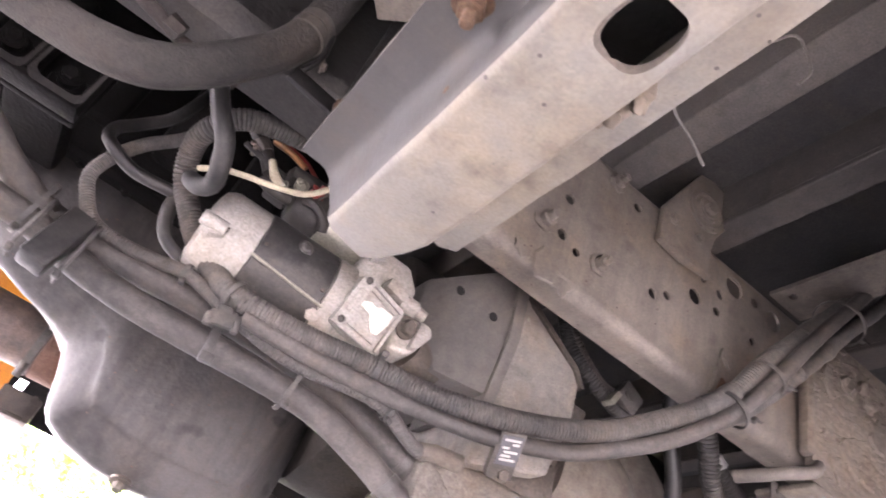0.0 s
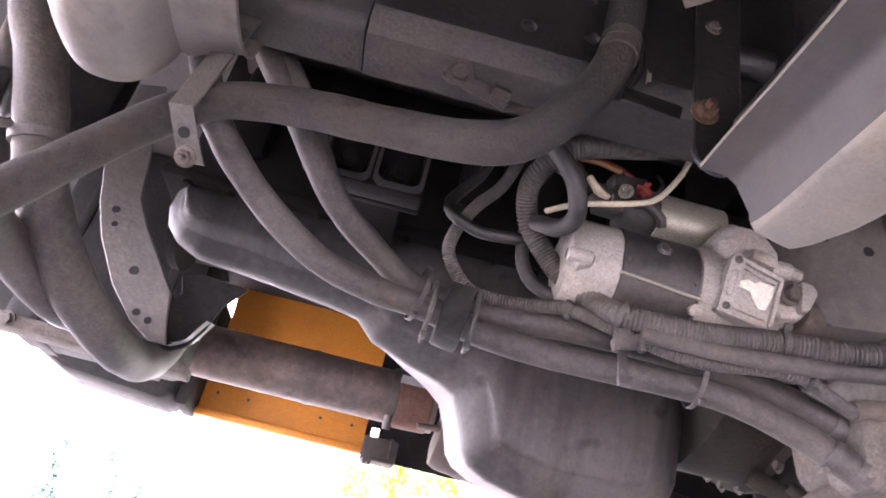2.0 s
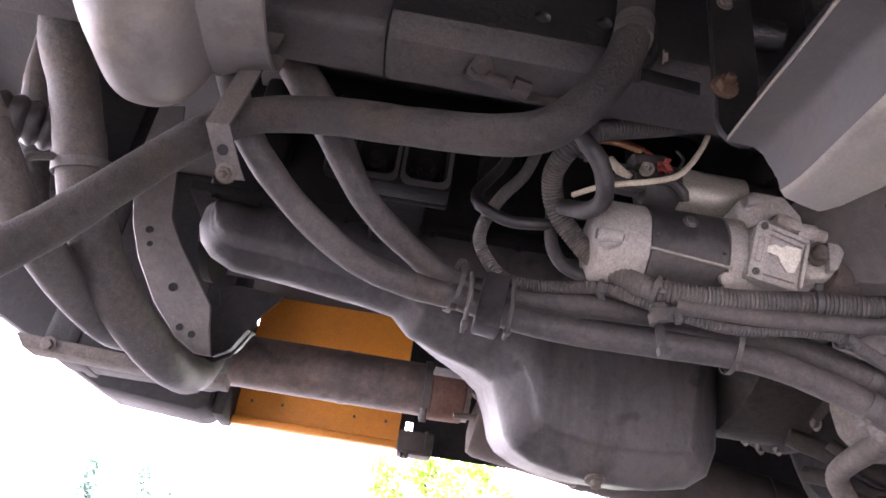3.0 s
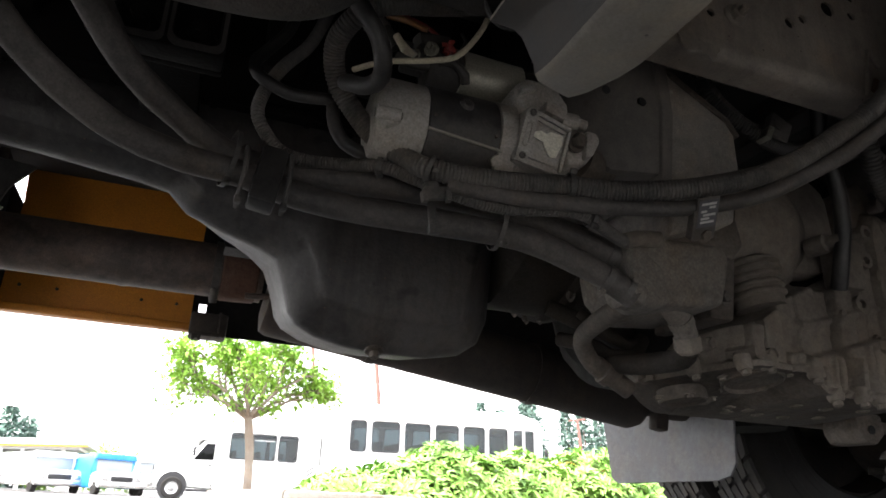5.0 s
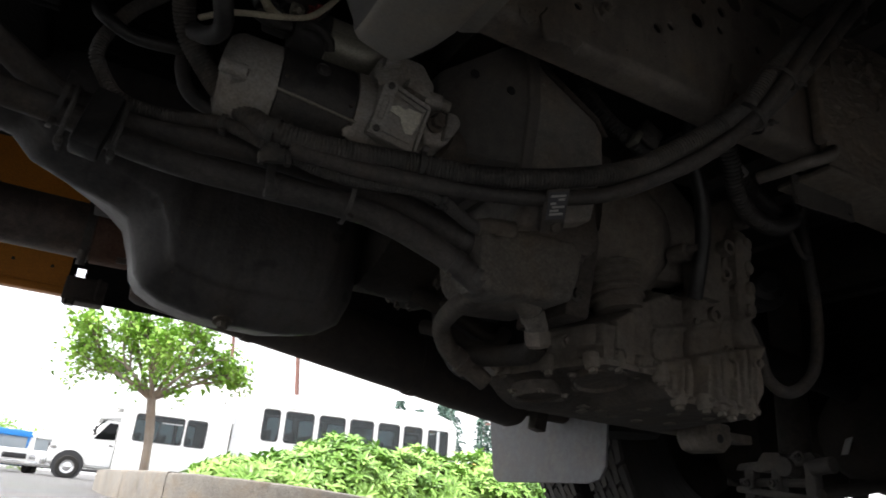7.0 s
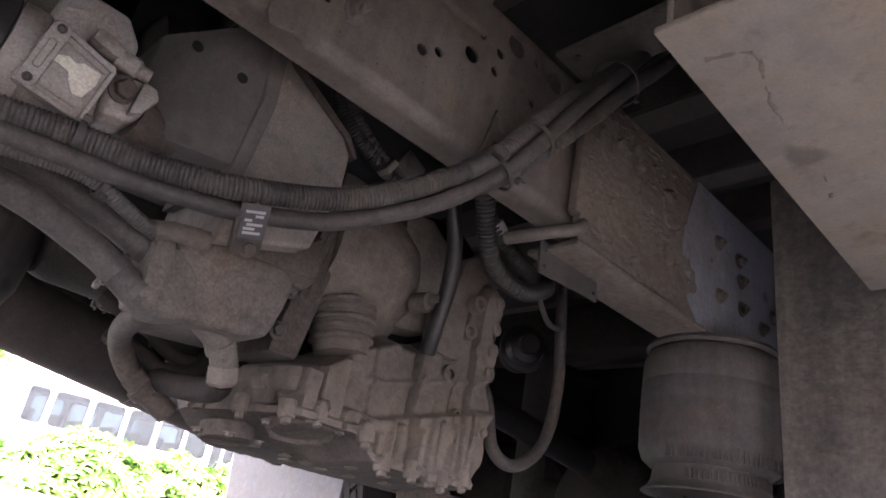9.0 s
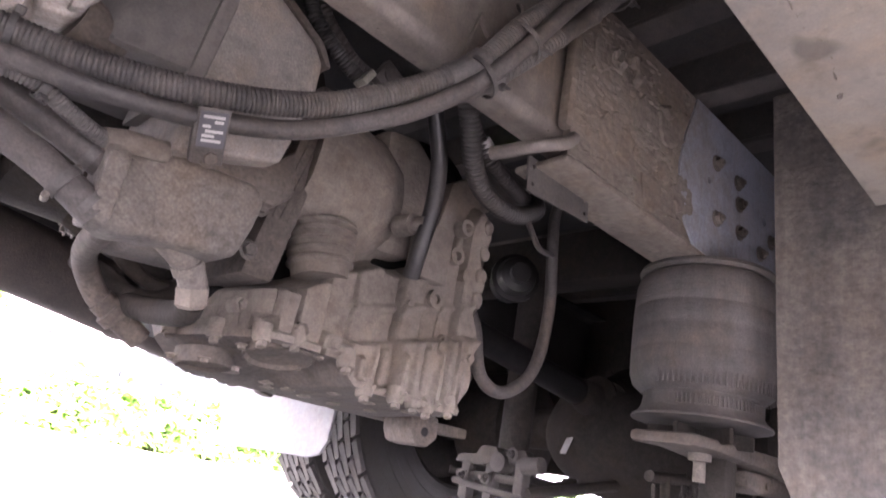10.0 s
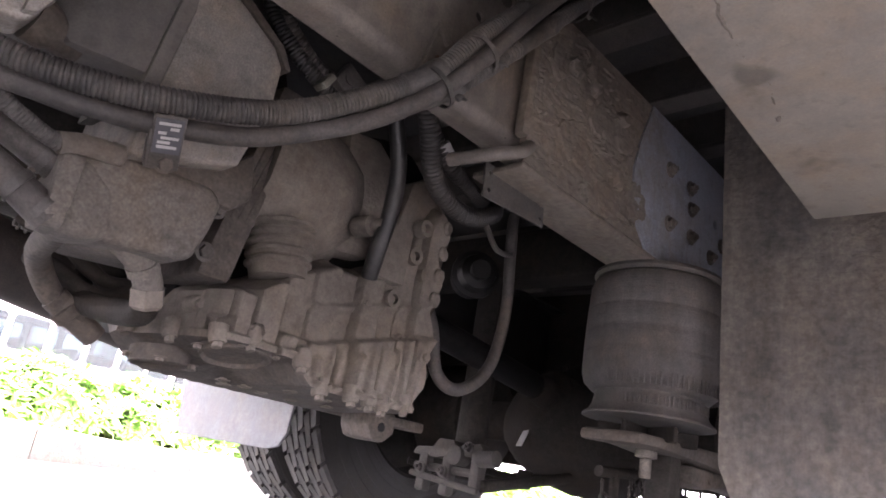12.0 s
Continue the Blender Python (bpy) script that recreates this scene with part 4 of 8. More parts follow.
for nm, c, sz, tr in (("upper_bead", (0.010, -0.003, 0.033), (0.062, 0.008, 0.007), 9), ("lower_bead", (-0.002, -0.003, -0.042), (0.074, 0.008, 0.007), 2), ("end_bead", (0.040, -0.002, -0.006), (0.006, 0.007, 0.070), 0), ("inner_bead", (0.004, -0.002, 0.024), (0.060, 0.005, 0.003), 9), ("inner_bead", (-0.002, -0.002, -0.033), (0.066, 0.005, 0.003), 2)):
    on_face(nm, box(B(), c, sz, (0, tr, 0), 0.002), M_STARTER)
on_face("cover_plate", prism(B(), rounded(-0.039, -0.043, -0.017, 0.043, 0.0108, 7), "y", -0.0075, -0.001, 0.001, 1), M_STARTER)
bm = B()
outer, inner = rounded(-0.033, -0.020, -0.023, 0.020, 0.0048, 6), rounded(-0.0312, -0.018, -0.0248, 0.018, 0.003, 6)
ra, rb, rc = ([bm.verts.new((px, yy, pz)) for px, pz in line] for line, yy in ((outer, -0.0074), ([((p[0] + q[0]) / 2, (p[1] + q[1]) / 2) for p, q in zip(outer, inner)], -0.0088), (inner, -0.0074)))
for a, b in ((ra, rb), (rb, rc)):
    for i in range(len(a)):
        bm.faces.new((a[i], a[(i + 1) % len(a)], b[(i + 1) % len(a)], b[i]))
on_face("plate_bead", bm, M_STARTER, "", 0)
for dz in (-0.034, 0.034):
    on_face("cover_screw", lathe(B(), (-0.028, -0.0075, dz), (0, -1, 0), [(0, 0.0055), (0.002, 0.0055), (0.003, 0.004), (0.0012, 0.002)], 14), M_GALV, "", 0)
on_face("torn_sticker", prism(B(), [(-0.024, 0.000), (-0.016, 0.008), (-0.006, 0.013), (0.004, 0.011), (0.010, 0.016), (0.031, 0.016), (0.033, 0.002), (0.028, -0.020), (0.018, -0.022), (0.013, -0.018), (0.006, -0.010), (0.002, -0.003), (-0.010, -0.001)], "y", -0.0036, -0.0008), M_STICKER, "torn white paper sticker", 0)
on_face("hex_lug", lathe(B(), (-0.062, 0.012, -0.052), (0, -1, -0.2), [(0, 0.010), (0.012, 0.010), (0.014, 0.006)], 6), M_STARTER)
bm = B()
prism(bm, [(0.080, 0.965), (0.088, 1.015), (0.110, 1.040), (0.165, 1.036), (0.188, 1.005), (0.186, 0.970), (0.150, 0.955)], "y", 1.012, 1.08, 0.010, 3)
box(bm, (0.150, 1.004, 0.975), (0.040, 0.030, 0.022), (0, 12, 0), 0.006)
part("neck", rough(bm, 40, 0.002), M_STARTER, root, "pale cast neck below the solenoid")
part("tab", rough(prism(B(), [(0.094, 1.000), (0.094, 1.012), (0.118, 1.020), (0.122, 1.010)], "y", 1.0, 1.05, 0.002), 60, 0.001), M_STARTER, root)
part("lug", rough(lathe(B(), (0.166, 1.005, 0.968), (1, -0.1, -0.08), [(0, 0.014), (0.026, 0.014), (0.030, 0.010), (0.044, 0.009)], 18), 60, 0.001), M_STARTER, root)
part("nose_bolt", rough(hexbolt(B(), (0.183, 0.990, 0.925), (0.25, -1, -0.2), 0.0125, 0.012, True), 90, 0.001), M_TRANS_DK, root, "brown grimy hex bolt")
part("nose_block", rough(prism(B(), [(0.160, 0.945), (0.200, 0.955), (0.222, 0.945), (0.224, 0.915), (0.205, 0.892), (0.172, 0.888)], "y", 0.998, 1.06, 0.009, 3), 45, 0.002), M_STARTER, root)
part("nose_pad", rough(prism(B(), [(0.203, 0.950), (0.222, 0.947), (0.228, 0.935), (0.214, 0.905), (0.198, 0.898)], "y", 0.986, 1.02, 0.005), 60, 0.001), M_STARTER, root)
part("pinion_tail", rough(lathe(B(), (0.215, 1.025, 0.915), (1, 0.15, -0.12), [(0, 0.030), (0.02, 0.028), (0.03, 0.022), (0.06, 0.020)], 20), 60, 0.0015), M_TRANS_DK, root, "grimy pinion tail")

root = thing("starter_solenoid", "bright plated starter solenoid above the motor", "solenoid", (0.02, 1.085, 1.03))
part("can", lathe(B(), (0.012, 1.085, 1.058), (1, 0, -0.02), [(0, 0.040), (0.002, 0.043), (0.11, 0.043), (0.112, 0.040)], 32), M_ZINC, root)
bm = B()
lathe(bm, (-0.045, 1.085, 1.060), (1, 0, -0.02), [(0, 0.024), (0.004, 0.036), (0.012, 0.041), (0.058, 0.042)], 24)
box(bm, (-0.040, 1.055, 1.085), (0.065, 0.03, 0.024), (0, -12, 10), 0.006)
box(bm, (-0.068, 1.07, 1.05), (0.04, 0.035, 0.03), (0, 10, -10), 0.006)
part("terminal_cap", rough(bm, 60, 0.0015), M_BLACK, root, "black terminal cap")
bm = B()
tube(bm, [(-0.050, 1.050, 1.036), (-0.080, 1.045, 1.030), (-0.100, 1.050, 1.040)], 0.010, 12, lump=0.004)
tube(bm, [(-0.030, 1.045, 1.048), (-0.012, 1.035, 1.044), (0.010, 1.040, 1.032), (0.016, 1.050, 1.022)], 0.008, 10, lump=0.004)
part("greasy_lead", bm, M_BLACK, root)
for p, d in (((-0.045, 1.045, 1.066), (-0.6, -1, -0.2)), ((-0.068, 1.06, 1.056), (-1, -0.6, -0.1))):
    part("terminal_stud", hexbolt(B(), p, d, 0.0085, 0.012, True, 0.006), M_ZINC, root, "pale terminal nut")
part("bare_lug", tube(B(), [(-0.075, 1.055, 1.052), (-0.090, 1.05, 1.060), (-0.102, 1.055, 1.082)], 0.0075, 10, lump=0.003), M_WIRE, root, "tan cable lug")
bm = B()
for k in range(7):
    box(bm, (-0.026 + 0.005 * (k % 4), 1.034 + 0.003 * (k % 2), 1.062 + 0.006 * (k // 2)), (0.010, 0.008, 0.009), (20 * k, 35 * k, 15 * k), 0.002)
part("cable_boot", rough(bm, 120, 0.003), M_RED, root, "torn red cable boot")

# ---- wires, looms and hoses round the engine ----
def hose(name, pts, r, mat, label, category="hose", rib=0.0, pitch=0.007, lump=0.0, seg=14, group="", clamps=(), wraps=()):
    if not clamps and not wraps:
        return single(name, tube(B(), pts, r, seg, 0.012, rib, pitch, lump), mat, label, category, group, smooth=50)
    root = thing(name, label, category, pts[0], group=group)
    part("tube", tube(B(), pts, r, seg, 0.012, rib, pitch, lump), mat, root, "", 50)
    path = smooth_path(pts, 0.01)
    for c, ln in wraps:
        i = int(c * (len(path) - 1))
        part("tape_wrap", tube(B(), path[i:i + ln:2], r + 0.0012, 16, 0.006, lump=0.004), M_LOOM, root, "dusty black tape wrap")
    for c in clamps:
        i = min(len(path) - 2, max(1, int(c * (len(path) - 1))))
        d = path[i + 1] - path[i - 1]
        band = part("clamp", ring(B(), path[i], d, r - 0.0005, 0.012, 0.0025, 24), M_GALV, root, "steel worm clamp")
        u = frame_of(d)[1]
        if u.z > 0:
            u = -u
        part("screw", rod(B(), path[i] + u * (r + 0.006) - d.cross(u).normalized() * 0.011, path[i] + u * (r + 0.006) + d.cross(u).normalized() * 0.011, 0.0045, 10, edge=0.001), M_BOLT, band)
    return root


LOOM = [(0.08, 0.985, 1.155), (-0.02, 0.965, 1.10), (-0.08, 0.955, 1.073), (-0.138, 0.95, 1.052), (-0.175, 0.957, 1.034), (-0.198, 0.985, 1.014), (-0.203, 1.02, 0.998), (-0.187, 1.05, 0.964), (-0.150, 1.062, 0.924), (-0.116, 1.055, 0.887), (-0.078, 1.035, 0.857), (-0.046, 1.003, 0.831), (0.055, 0.985, 0.826), (0.154, 0.972, 0.834), (0.238, 0.945, 0.831), (0.346, 0.905, 0.843), (0.469, 0.875, 0.886), (0.567, 0.835, 0.952), (0.637, 0.79, 1.018), (0.686, 0.765, 1.101), (0.774, 0.745, 1.211), (0.881, 0.725, 1.35), (0.95, 0.71, 1.45)]
hose("corrugated_loom", LOOM, 0.0165, M_LOOM, "thick dusty corrugated wiring loom looping past the starter", "cable loom", 0.0024, 0.0056, wraps=((0.70, 7), (0.83, 9)))
hose("smooth_cable", [(-0.026, 1.0, 0.811), (0.085, 0.985, 0.806), (0.203, 0.965, 0.808), (0.286, 0.945, 0.813), (0.349, 0.93, 0.821), (0.444, 0.9, 0.845), (0.517, 0.87, 0.883), (0.584, 0.83, 0.928), (0.64, 0.785, 0.988), (0.688, 0.752, 1.062), (0.758, 0.722, 1.182), (0.923, 0.685, 1.417), (0.95, 0.68, 1.46)], 0.0125, M_HOSE, "smooth dusty cable below the corrugated loom", "cable")
hose("rear_loom", [(0.46, 0.90, 0.88), (0.52, 0.88, 0.91), (0.590, 0.85, 0.952), (0.653, 0.80, 0.992), (0.709, 0.768, 1.060), (0.765, 0.75, 1.135), (0.857, 0.732, 1.257), (0.953, 0.712, 1.377), (1.0, 0.70, 1.45)], 0.0135, M_LOOM, "mud-flecked corrugated loom tied to the cables at the rail", "cable loom", 0.0025, 0.007, 0.002, wraps=((0.25, 9), (0.5, 12)))
hose("upper_loom", [(0.70, 0.79, 1.08), (0.80, 0.765, 1.20), (0.91, 0.745, 1.36), (0.98, 0.735, 1.46)], 0.0125, M_LOOMDK, "dark corrugated loom against the rail", "cable loom", 0.0025, 0.007)
hose("small_loom", [(-0.19, 1.17, 1.20), (-0.225, 1.13, 1.08), (-0.262, 1.11, 1.015), (-0.285, 1.11, 0.968), (-0.293, 1.11, 0.925), (-0.279, 1.115, 0.897), (-0.252, 1.11, 0.866), (-0.212, 1.11, 0.859), (-0.158, 1.095, 0.857), (-0.108, 1.06, 0.849), (-0.05, 1.03, 0.822), (0.022, 1.015, 0.801), (0.08, 1.01, 0.798), (0.155, 0.995, 0.803), (0.199, 0.99, 0.801), (0.238, 1.0, 0.79), (0.289, 1.02, 0.785), (0.336, 1.03, 0.805)], 0.0105, M_LOOM, "thin dusty corrugated loom branching to the transmission", "cable loom", 0.0017, 0.0048, wraps=((0.95, 5),))
hose("coolant_hose", [(-0.74, 0.93, 1.27), (-0.725, 0.925, 1.16), (-0.70, 0.93, 1.06), (-0.675, 0.94, 1.0), (-0.635, 0.97, 0.933), (-0.561, 1.02, 0.873), (-0.473, 1.08, 0.838), (-0.384, 1.12, 0.831), (-0.302, 1.13, 0.827), (-0.214, 1.12, 0.804), (-0.115, 1.1, 0.79), (-0.003, 1.08, 0.785), (0.128, 1.06, 0.775), (0.219, 1.05, 0.748), (0.272, 1.04, 0.722), (0.31, 1.035, 0.70)], 0.0205, M_HOSE, "dust-filmed rubber coolant hose along the oil pan", "hose", 0, 0, 0.0015, 18, "coolant hoses", clamps=(0.97,))
hose("coolant_hose", [(-0.80, 0.98, 1.33), (-0.71, 0.97, 1.21), (-0.63, 0.97, 1.10), (-0.555, 1.0, 1.013), (-0.475, 1.06, 0.929), (-0.404, 1.12, 0.897), (-0.334, 1.15, 0.868), (-0.273, 1.15, 0.855), (-0.197, 1.13, 0.845), (-0.093, 1.1, 0.838), (-0.005, 1.09, 0.836), (0.108, 1.08, 0.826), (0.222, 1.07, 0.80), (0.297, 1.06, 0.772), (0.335, 1.055, 0.755)], 0.0205, M_HOSE, "dust-filmed rubber coolant hose along the oil pan", "hose", 0, 0, 0.0015, 18, "coolant hoses", clamps=(0.16, 0.97))
hose("breather_hose", [(-0.87, 0.85, 0.61), (-0.835, 0.86, 0.656), (-0.793, 0.88, 0.72), (-0.761, 0.9, 0.785), (-0.723, 0.92, 0.858), (-0.673, 0.93, 0.924), (-0.619, 0.92, 0.948), (-0.524, 0.88, 0.935), (-0.415, 0.84, 0.91), (-0.318, 0.80, 0.888), (-0.257, 0.785, 0.902), (-0.207, 0.785, 0.965), (-0.171, 0.79, 1.041), (-0.158, 0.79, 1.12), (-0.15, 0.79, 1.3)], 0.0245, M_BIGHOSE, "thick fabric-covered breather hose sagging below the rail", "hose", 0, 0, 0.001, 20, clamps=(0.025,))
hose("black_cable", [(-0.27, 0.90, 1.10), (-0.23, 0.89, 1.035), (-0.196, 0.885, 0.978), (-0.168, 0.893, 0.945), (-0.154, 0.915, 0.918), (-0.152, 0.948, 0.917), (-0.164, 0.975, 0.922), (-0.178, 1.01, 0.945), (-0.18, 1.05, 0.97)], 0.0125, M_BLACK, "shiny black battery cable curling by the starter", "cable")
hose("coiled_cable", [(-0.24, 1.16, 1.22), (-0.258, 1.14, 1.11), (-0.288, 1.12, 1.045), (-0.306, 1.10, 1.005), (-0.304, 1.09, 0.978), (-0.283, 1.09, 0.965), (-0.250, 1.09, 0.954), (-0.199, 1.085, 0.956), (-0.175, 1.09, 0.965)], 0.0095, M_BLACK, "black cable hanging in a loop", "cable")
hose("black_cable", [(-0.185, 1.09, 0.985), (-0.181, 1.095, 0.93), (-0.160, 1.095, 0.894), (-0.122, 1.085, 0.876), (-0.08, 1.06, 0.855)], 0.0105, M_LOOMDK, "black cable inside the loom's bend", "cable")
hose("white_wire", [(-0.178, 0.99, 0.955), (-0.150, 0.955, 0.952), (-0.122, 0.935, 0.950), (-0.085, 0.925, 0.955), (-0.045, 0.925, 0.975), (-0.012, 0.925, 1.025), (0.005, 0.93, 1.07), (0.02, 0.95, 1.12)], 0.0042, M_WIRE, "yellowed white wire crossing above the starter", "wire", seg=10)
hose("worm_clamp_lead", [(-0.175, 1.09, 1.16), (-0.150, 1.082, 1.135), (-0.120, 1.078, 1.108), (-0.095, 1.075, 1.075)], 0.0115, M_BLACK, "black lead under a bright worm clamp", "cable", clamps=(0.55, 0.68))
hose("thin_wire", [(-0.115, 1.07, 1.128), (-0.085, 1.05, 1.112), (-0.055, 1.04, 1.096)], 0.0055, M_COPPER, "thin copper-brown lead by the solenoid", "wire", seg=8)
hose("thin_wire", [(-0.13, 1.07, 1.14), (-0.09, 1.06, 1.128), (-0.05, 1.06, 1.119), (-0.02, 1.05, 1.09)], 0.0035, M_RED, "dull red wire above the solenoid", "wire", seg=8)
hose("thin_wire", [(-0.15, 1.08, 1.10), (-0.10, 1.07, 1.085), (-0.07, 1.06, 1.075), (-0.03, 1.06, 1.08)], 0.005, M_BLACK, "black cable end above the solenoid", "wire", seg=8)
hose("thin_wire", [(-0.02, 1.0, 1.03), (-0.005, 1.0, 1.06), (0.0, 1.03, 1.10)], 0.0025, M_BLACK, "thin black wire by the solenoid", "wire", seg=8)


def tie(p, d, r, tail=(0, 0, -1), length=0.02, label="dusty nylon cable tie round the looms"):
    """A cable tie round an axis, with its lock and tail."""
    root = thing("cable_tie", label, "cable tie", p, group="cable ties")
    part("strap", ring(B(), p, d, r, 0.007, 0.002, 20), M_TIE, root)
    tl = Vector(tail).normalized()
    q = Vector(p) + tl * (r + 0.004)
    bm = B()
    u = Vector(d).normalized()
    m = Matrix((u, tl.cross(u), tl)).transposed().to_4x4()
    m.translation = q
    box(bm, (0, 0, 0), (0.010, 0.009, 0.010), bevel=0.002)
    box(bm, (0, 0.002, length / 2), (0.005, 0.0016, length), bevel=0.0005, segs=1)
    bmesh.ops.transform(bm, matrix=m, verts=bm.verts[:])
    part("lock", bm, M_TIE, root)
    return root


tie((0.158, 0.971, 0.834), (1, -0.15, 0.0), 0.019, (0, -0.7, 1), 0.004)
tie((-0.050, 1.005, 0.833), (1, -0.3, -0.4), 0.019, (0, -0.9, -0.5), 0.006)
tie((0.205, 0.990, 0.799), (1, 0.2, -0.15), 0.013, (0.2, -0.5, -1), 0.01)
tie((-0.112, 1.060, 0.849), (1, -0.3, -0.2), 0.012, (0, -0.3, -1), 0.006)
tie((0.09, 1.075, 0.802), (1, -0.1, -0.1), 0.044, (0, -0.5, -1), 0.006, "thin pale cable tie round the coolant hoses")
tie((0.645, 0.79, 1.0), (0.5, -0.35, 0.7), 0.03, (0.5, -0.6, -0.3), 0.012)
tie((0.69, 0.765, 1.075), (0.45, -0.25, 0.8), 0.03, (0.6, -0.6, -0.3), 0.012)
tie((0.83, 0.73, 1.26), (0.5, -0.1, 0.8), 0.042, (0.8, -0.4, -0.4), 0.014)
tie((-0.32, 1.135, 0.85), (1, 0.2, -0.1), 0.042, (0, -0.4, -1), 0.006)

root = thing("loom_clip", "grey plastic clip holding the looms to the coolant hose", "clip", (-0.04, 1.04, 0.79))
bm = B()
box(bm, (-0.044, 0.992, 0.790), (0.040, 0.010, 0.020), (0, -12, 0), 0.003)
box(bm, (-0.050, 1.0, 0.803), (0.020, 0.014, 0.014), (0, -12, 0), 0.003)
for dx in (-0.018, 0.017):
    box(bm, (-0.046 + dx, 0.986, 0.782 + 0.2 * dx), (0.008, 0.012, 0.016), (0, -12, 0), 0.002)
part("block", bm, M_TIE, root)
bm = B()
box(bm, (-0.041, 1.015, 0.764), (0.012, 0.005, 0.044), (0, -6, 0), 0.001)
box(bm, (-0.038, 1.012, 0.744), (0.018, 0.012, 0.013), (0, -6, 0), 0.002)
part("strap", bm, M_TIE, root)

root = thing("hose_clamp_block", "black rubber clamp block holding both coolant hoses", "clamp", (-0.28, 1.12, 0.8))
part("block", box(B(), (-0.266, 1.095, 0.810), (0.038, 0.034, 0.100), (-12, 8, 0), 0.005), M_BLACK, root)
for dx in (-0.033, 0.030):
    bm = B()
    tube(bm, [(-0.266 + dx, 1.135, 0.862), (-0.266 + dx, 1.095, 0.855), (-0.266 + dx, 1.080, 0.815), (-0.270 + dx, 1.085, 0.775), (-0.270 + dx, 1.11, 0.766)], 0.0035, 8)
    box(bm, (-0.270 + dx, 1.087, 0.768), (0.010, 0.013, 0.012), bevel=0.003)
    part("strap", bm, M_TIE, root)

# hose clip on the rail
root = thing("hose_clip", "folded steel clip holding the breather hose to the rail", "clip", (-0.16, 0.79, 1.06))
d = Vector((0.012, 0.005, 0.08))
bm = B()
ring(bm, (-0.160, 0.789, 1.09), d, 0.0225, 0.016, 0.003, 24)
ring(bm, (-0.162, 0.788, 1.072), d, 0.0225, 0.014, 0.003, 24)
part("band", bm, M_GALV, root)
bm = B()
tube(bm, [(-0.137, 0.78, 1.09), (-0.133, 0.785, 1.05), (-0.145, 0.79, 1.02)], 0.004, 8)
box(bm, (-0.115, 0.79, 1.005), (0.075, 0.008, 0.022), (0, 6, 0), 0.002)
part("tail", bm, M_RAIL_DARK, root)
bm = B()
hexbolt(bm, (-0.128, 0.778, 1.035), (1, -0.3, 0), 0.006)
part("clip_bolt", bm, M_BOLT, root)

# strap hanger and moulded tank
root = thing("hanger_strap", "dull galvanised bent hanger strap with a bolt", "bracket", (-0.65, 0.9, 0.85))
bm = B()
t = bmesh.new()
line = [(-0.575, 0.87, 1.30), (-0.634, 0.87, 0.99), (-0.652, 0.87, 0.893), (-0.654, 0.871, 0.886), (-0.634, 0.90, 0.845), (-0.627, 0.908, 0.834)]
lo, hi = [], []
for px, py, pz in line:
    lo.append([t.verts.new((px - 0.014, py, pz)), t.verts.new((px + 0.014, py, pz + 0.003))])
    hi.append([t.verts.new((px - 0.014, py + 0.005, pz + 0.002)), t.verts.new((px + 0.014, py + 0.005, pz + 0.005))])
for a, b, c, d in zip(lo, lo[1:], hi, hi[1:]):
    t.faces.new((a[0], a[1], b[1], b[0]))
    t.faces.new((c[1], c[0], d[0], d[1]))
    t.faces.new((a[0], b[0], d[0], c[0]))
    t.faces.new((b[1], a[1], c[1], d[1]))
t.faces.new((lo[-1][0], lo[-1][1], hi[-1][1], hi[-1][0]))
bmesh.ops.recalc_face_normals(t, faces=t.faces[:])
merge(bm, t)
part("strap", bm, M_GALV, root, "", 10)
bm = B()
hexbolt(bm, (-0.636, 0.905, 0.840), (0, -0.75, -0.6), 0.009, 0.008, True, 0.012)
part("strap_bolt", bm, M_BOLT, root)
bm = B()
lathe(bm, (-0.643, 0.888, 0.862), (0, -0.75, -0.6), [(0, 0.007), (0.0012, 0.007)], 14)
part("hole", bm, M_HOLE_SHADE, root)

root = thing("moulded_tank", "dusty grey moulded plastic tank with a rounded bottom", "tank", (-0.76, 0.82, 0.87))
bm = B()
t = bmesh.new()
bmesh.ops.create_uvsphere(t, u_segments=44, v_segments=32, radius=1.0)
sp = lambda a, p: math.copysign(abs(a) ** p, a)
for v in t.verts:
    x, y, z = v.co
    v.co = Vector((-0.735 + 0.082 * sp(x, 0.8), 0.80 + 0.115 * sp(y, 0.75), 1.13 + 0.262 * sp(z, 0.8)))
    v.co.x -= 0.34 * max(0.0, v.co.z - 0.90) * (1 if x < 0 else 0.15)
merge(bm, t)
part("body", bm, M_TANK, root, "", 80)
bm = B()
lathe(bm, (-0.69, 0.80, 1.075), (1, 0.0, 0.12), [(0, 0.135), (0.03, 0.125), (0.065, 0.122), (0.072, 0.126), (0.074, 0.122), (0.066, 0.117), (0.02, 0.115)], 40, False)
part("collar", bm, M_TANK, root, "open round collar")
part("inner_cap", lathe(B(), (-0.665, 0.80, 1.078), (1, 0.0, 0.12), [(0, 0.116), (0.006, 0.112)], 36), M_CROSS, root)
part("cap_bolt", hexbolt(B(), (-0.656, 0.76, 1.10), (1, 0.0, 0.12), 0.012), M_RUST, root)
root["label"] = "dusty grey moulded plastic tank with a rounded bottom"
part("hanger", box(B(), (-0.78, 0.78, 1.42), (0.08, 0.1, 0.12), bevel=0.008), M_CROSS, root)

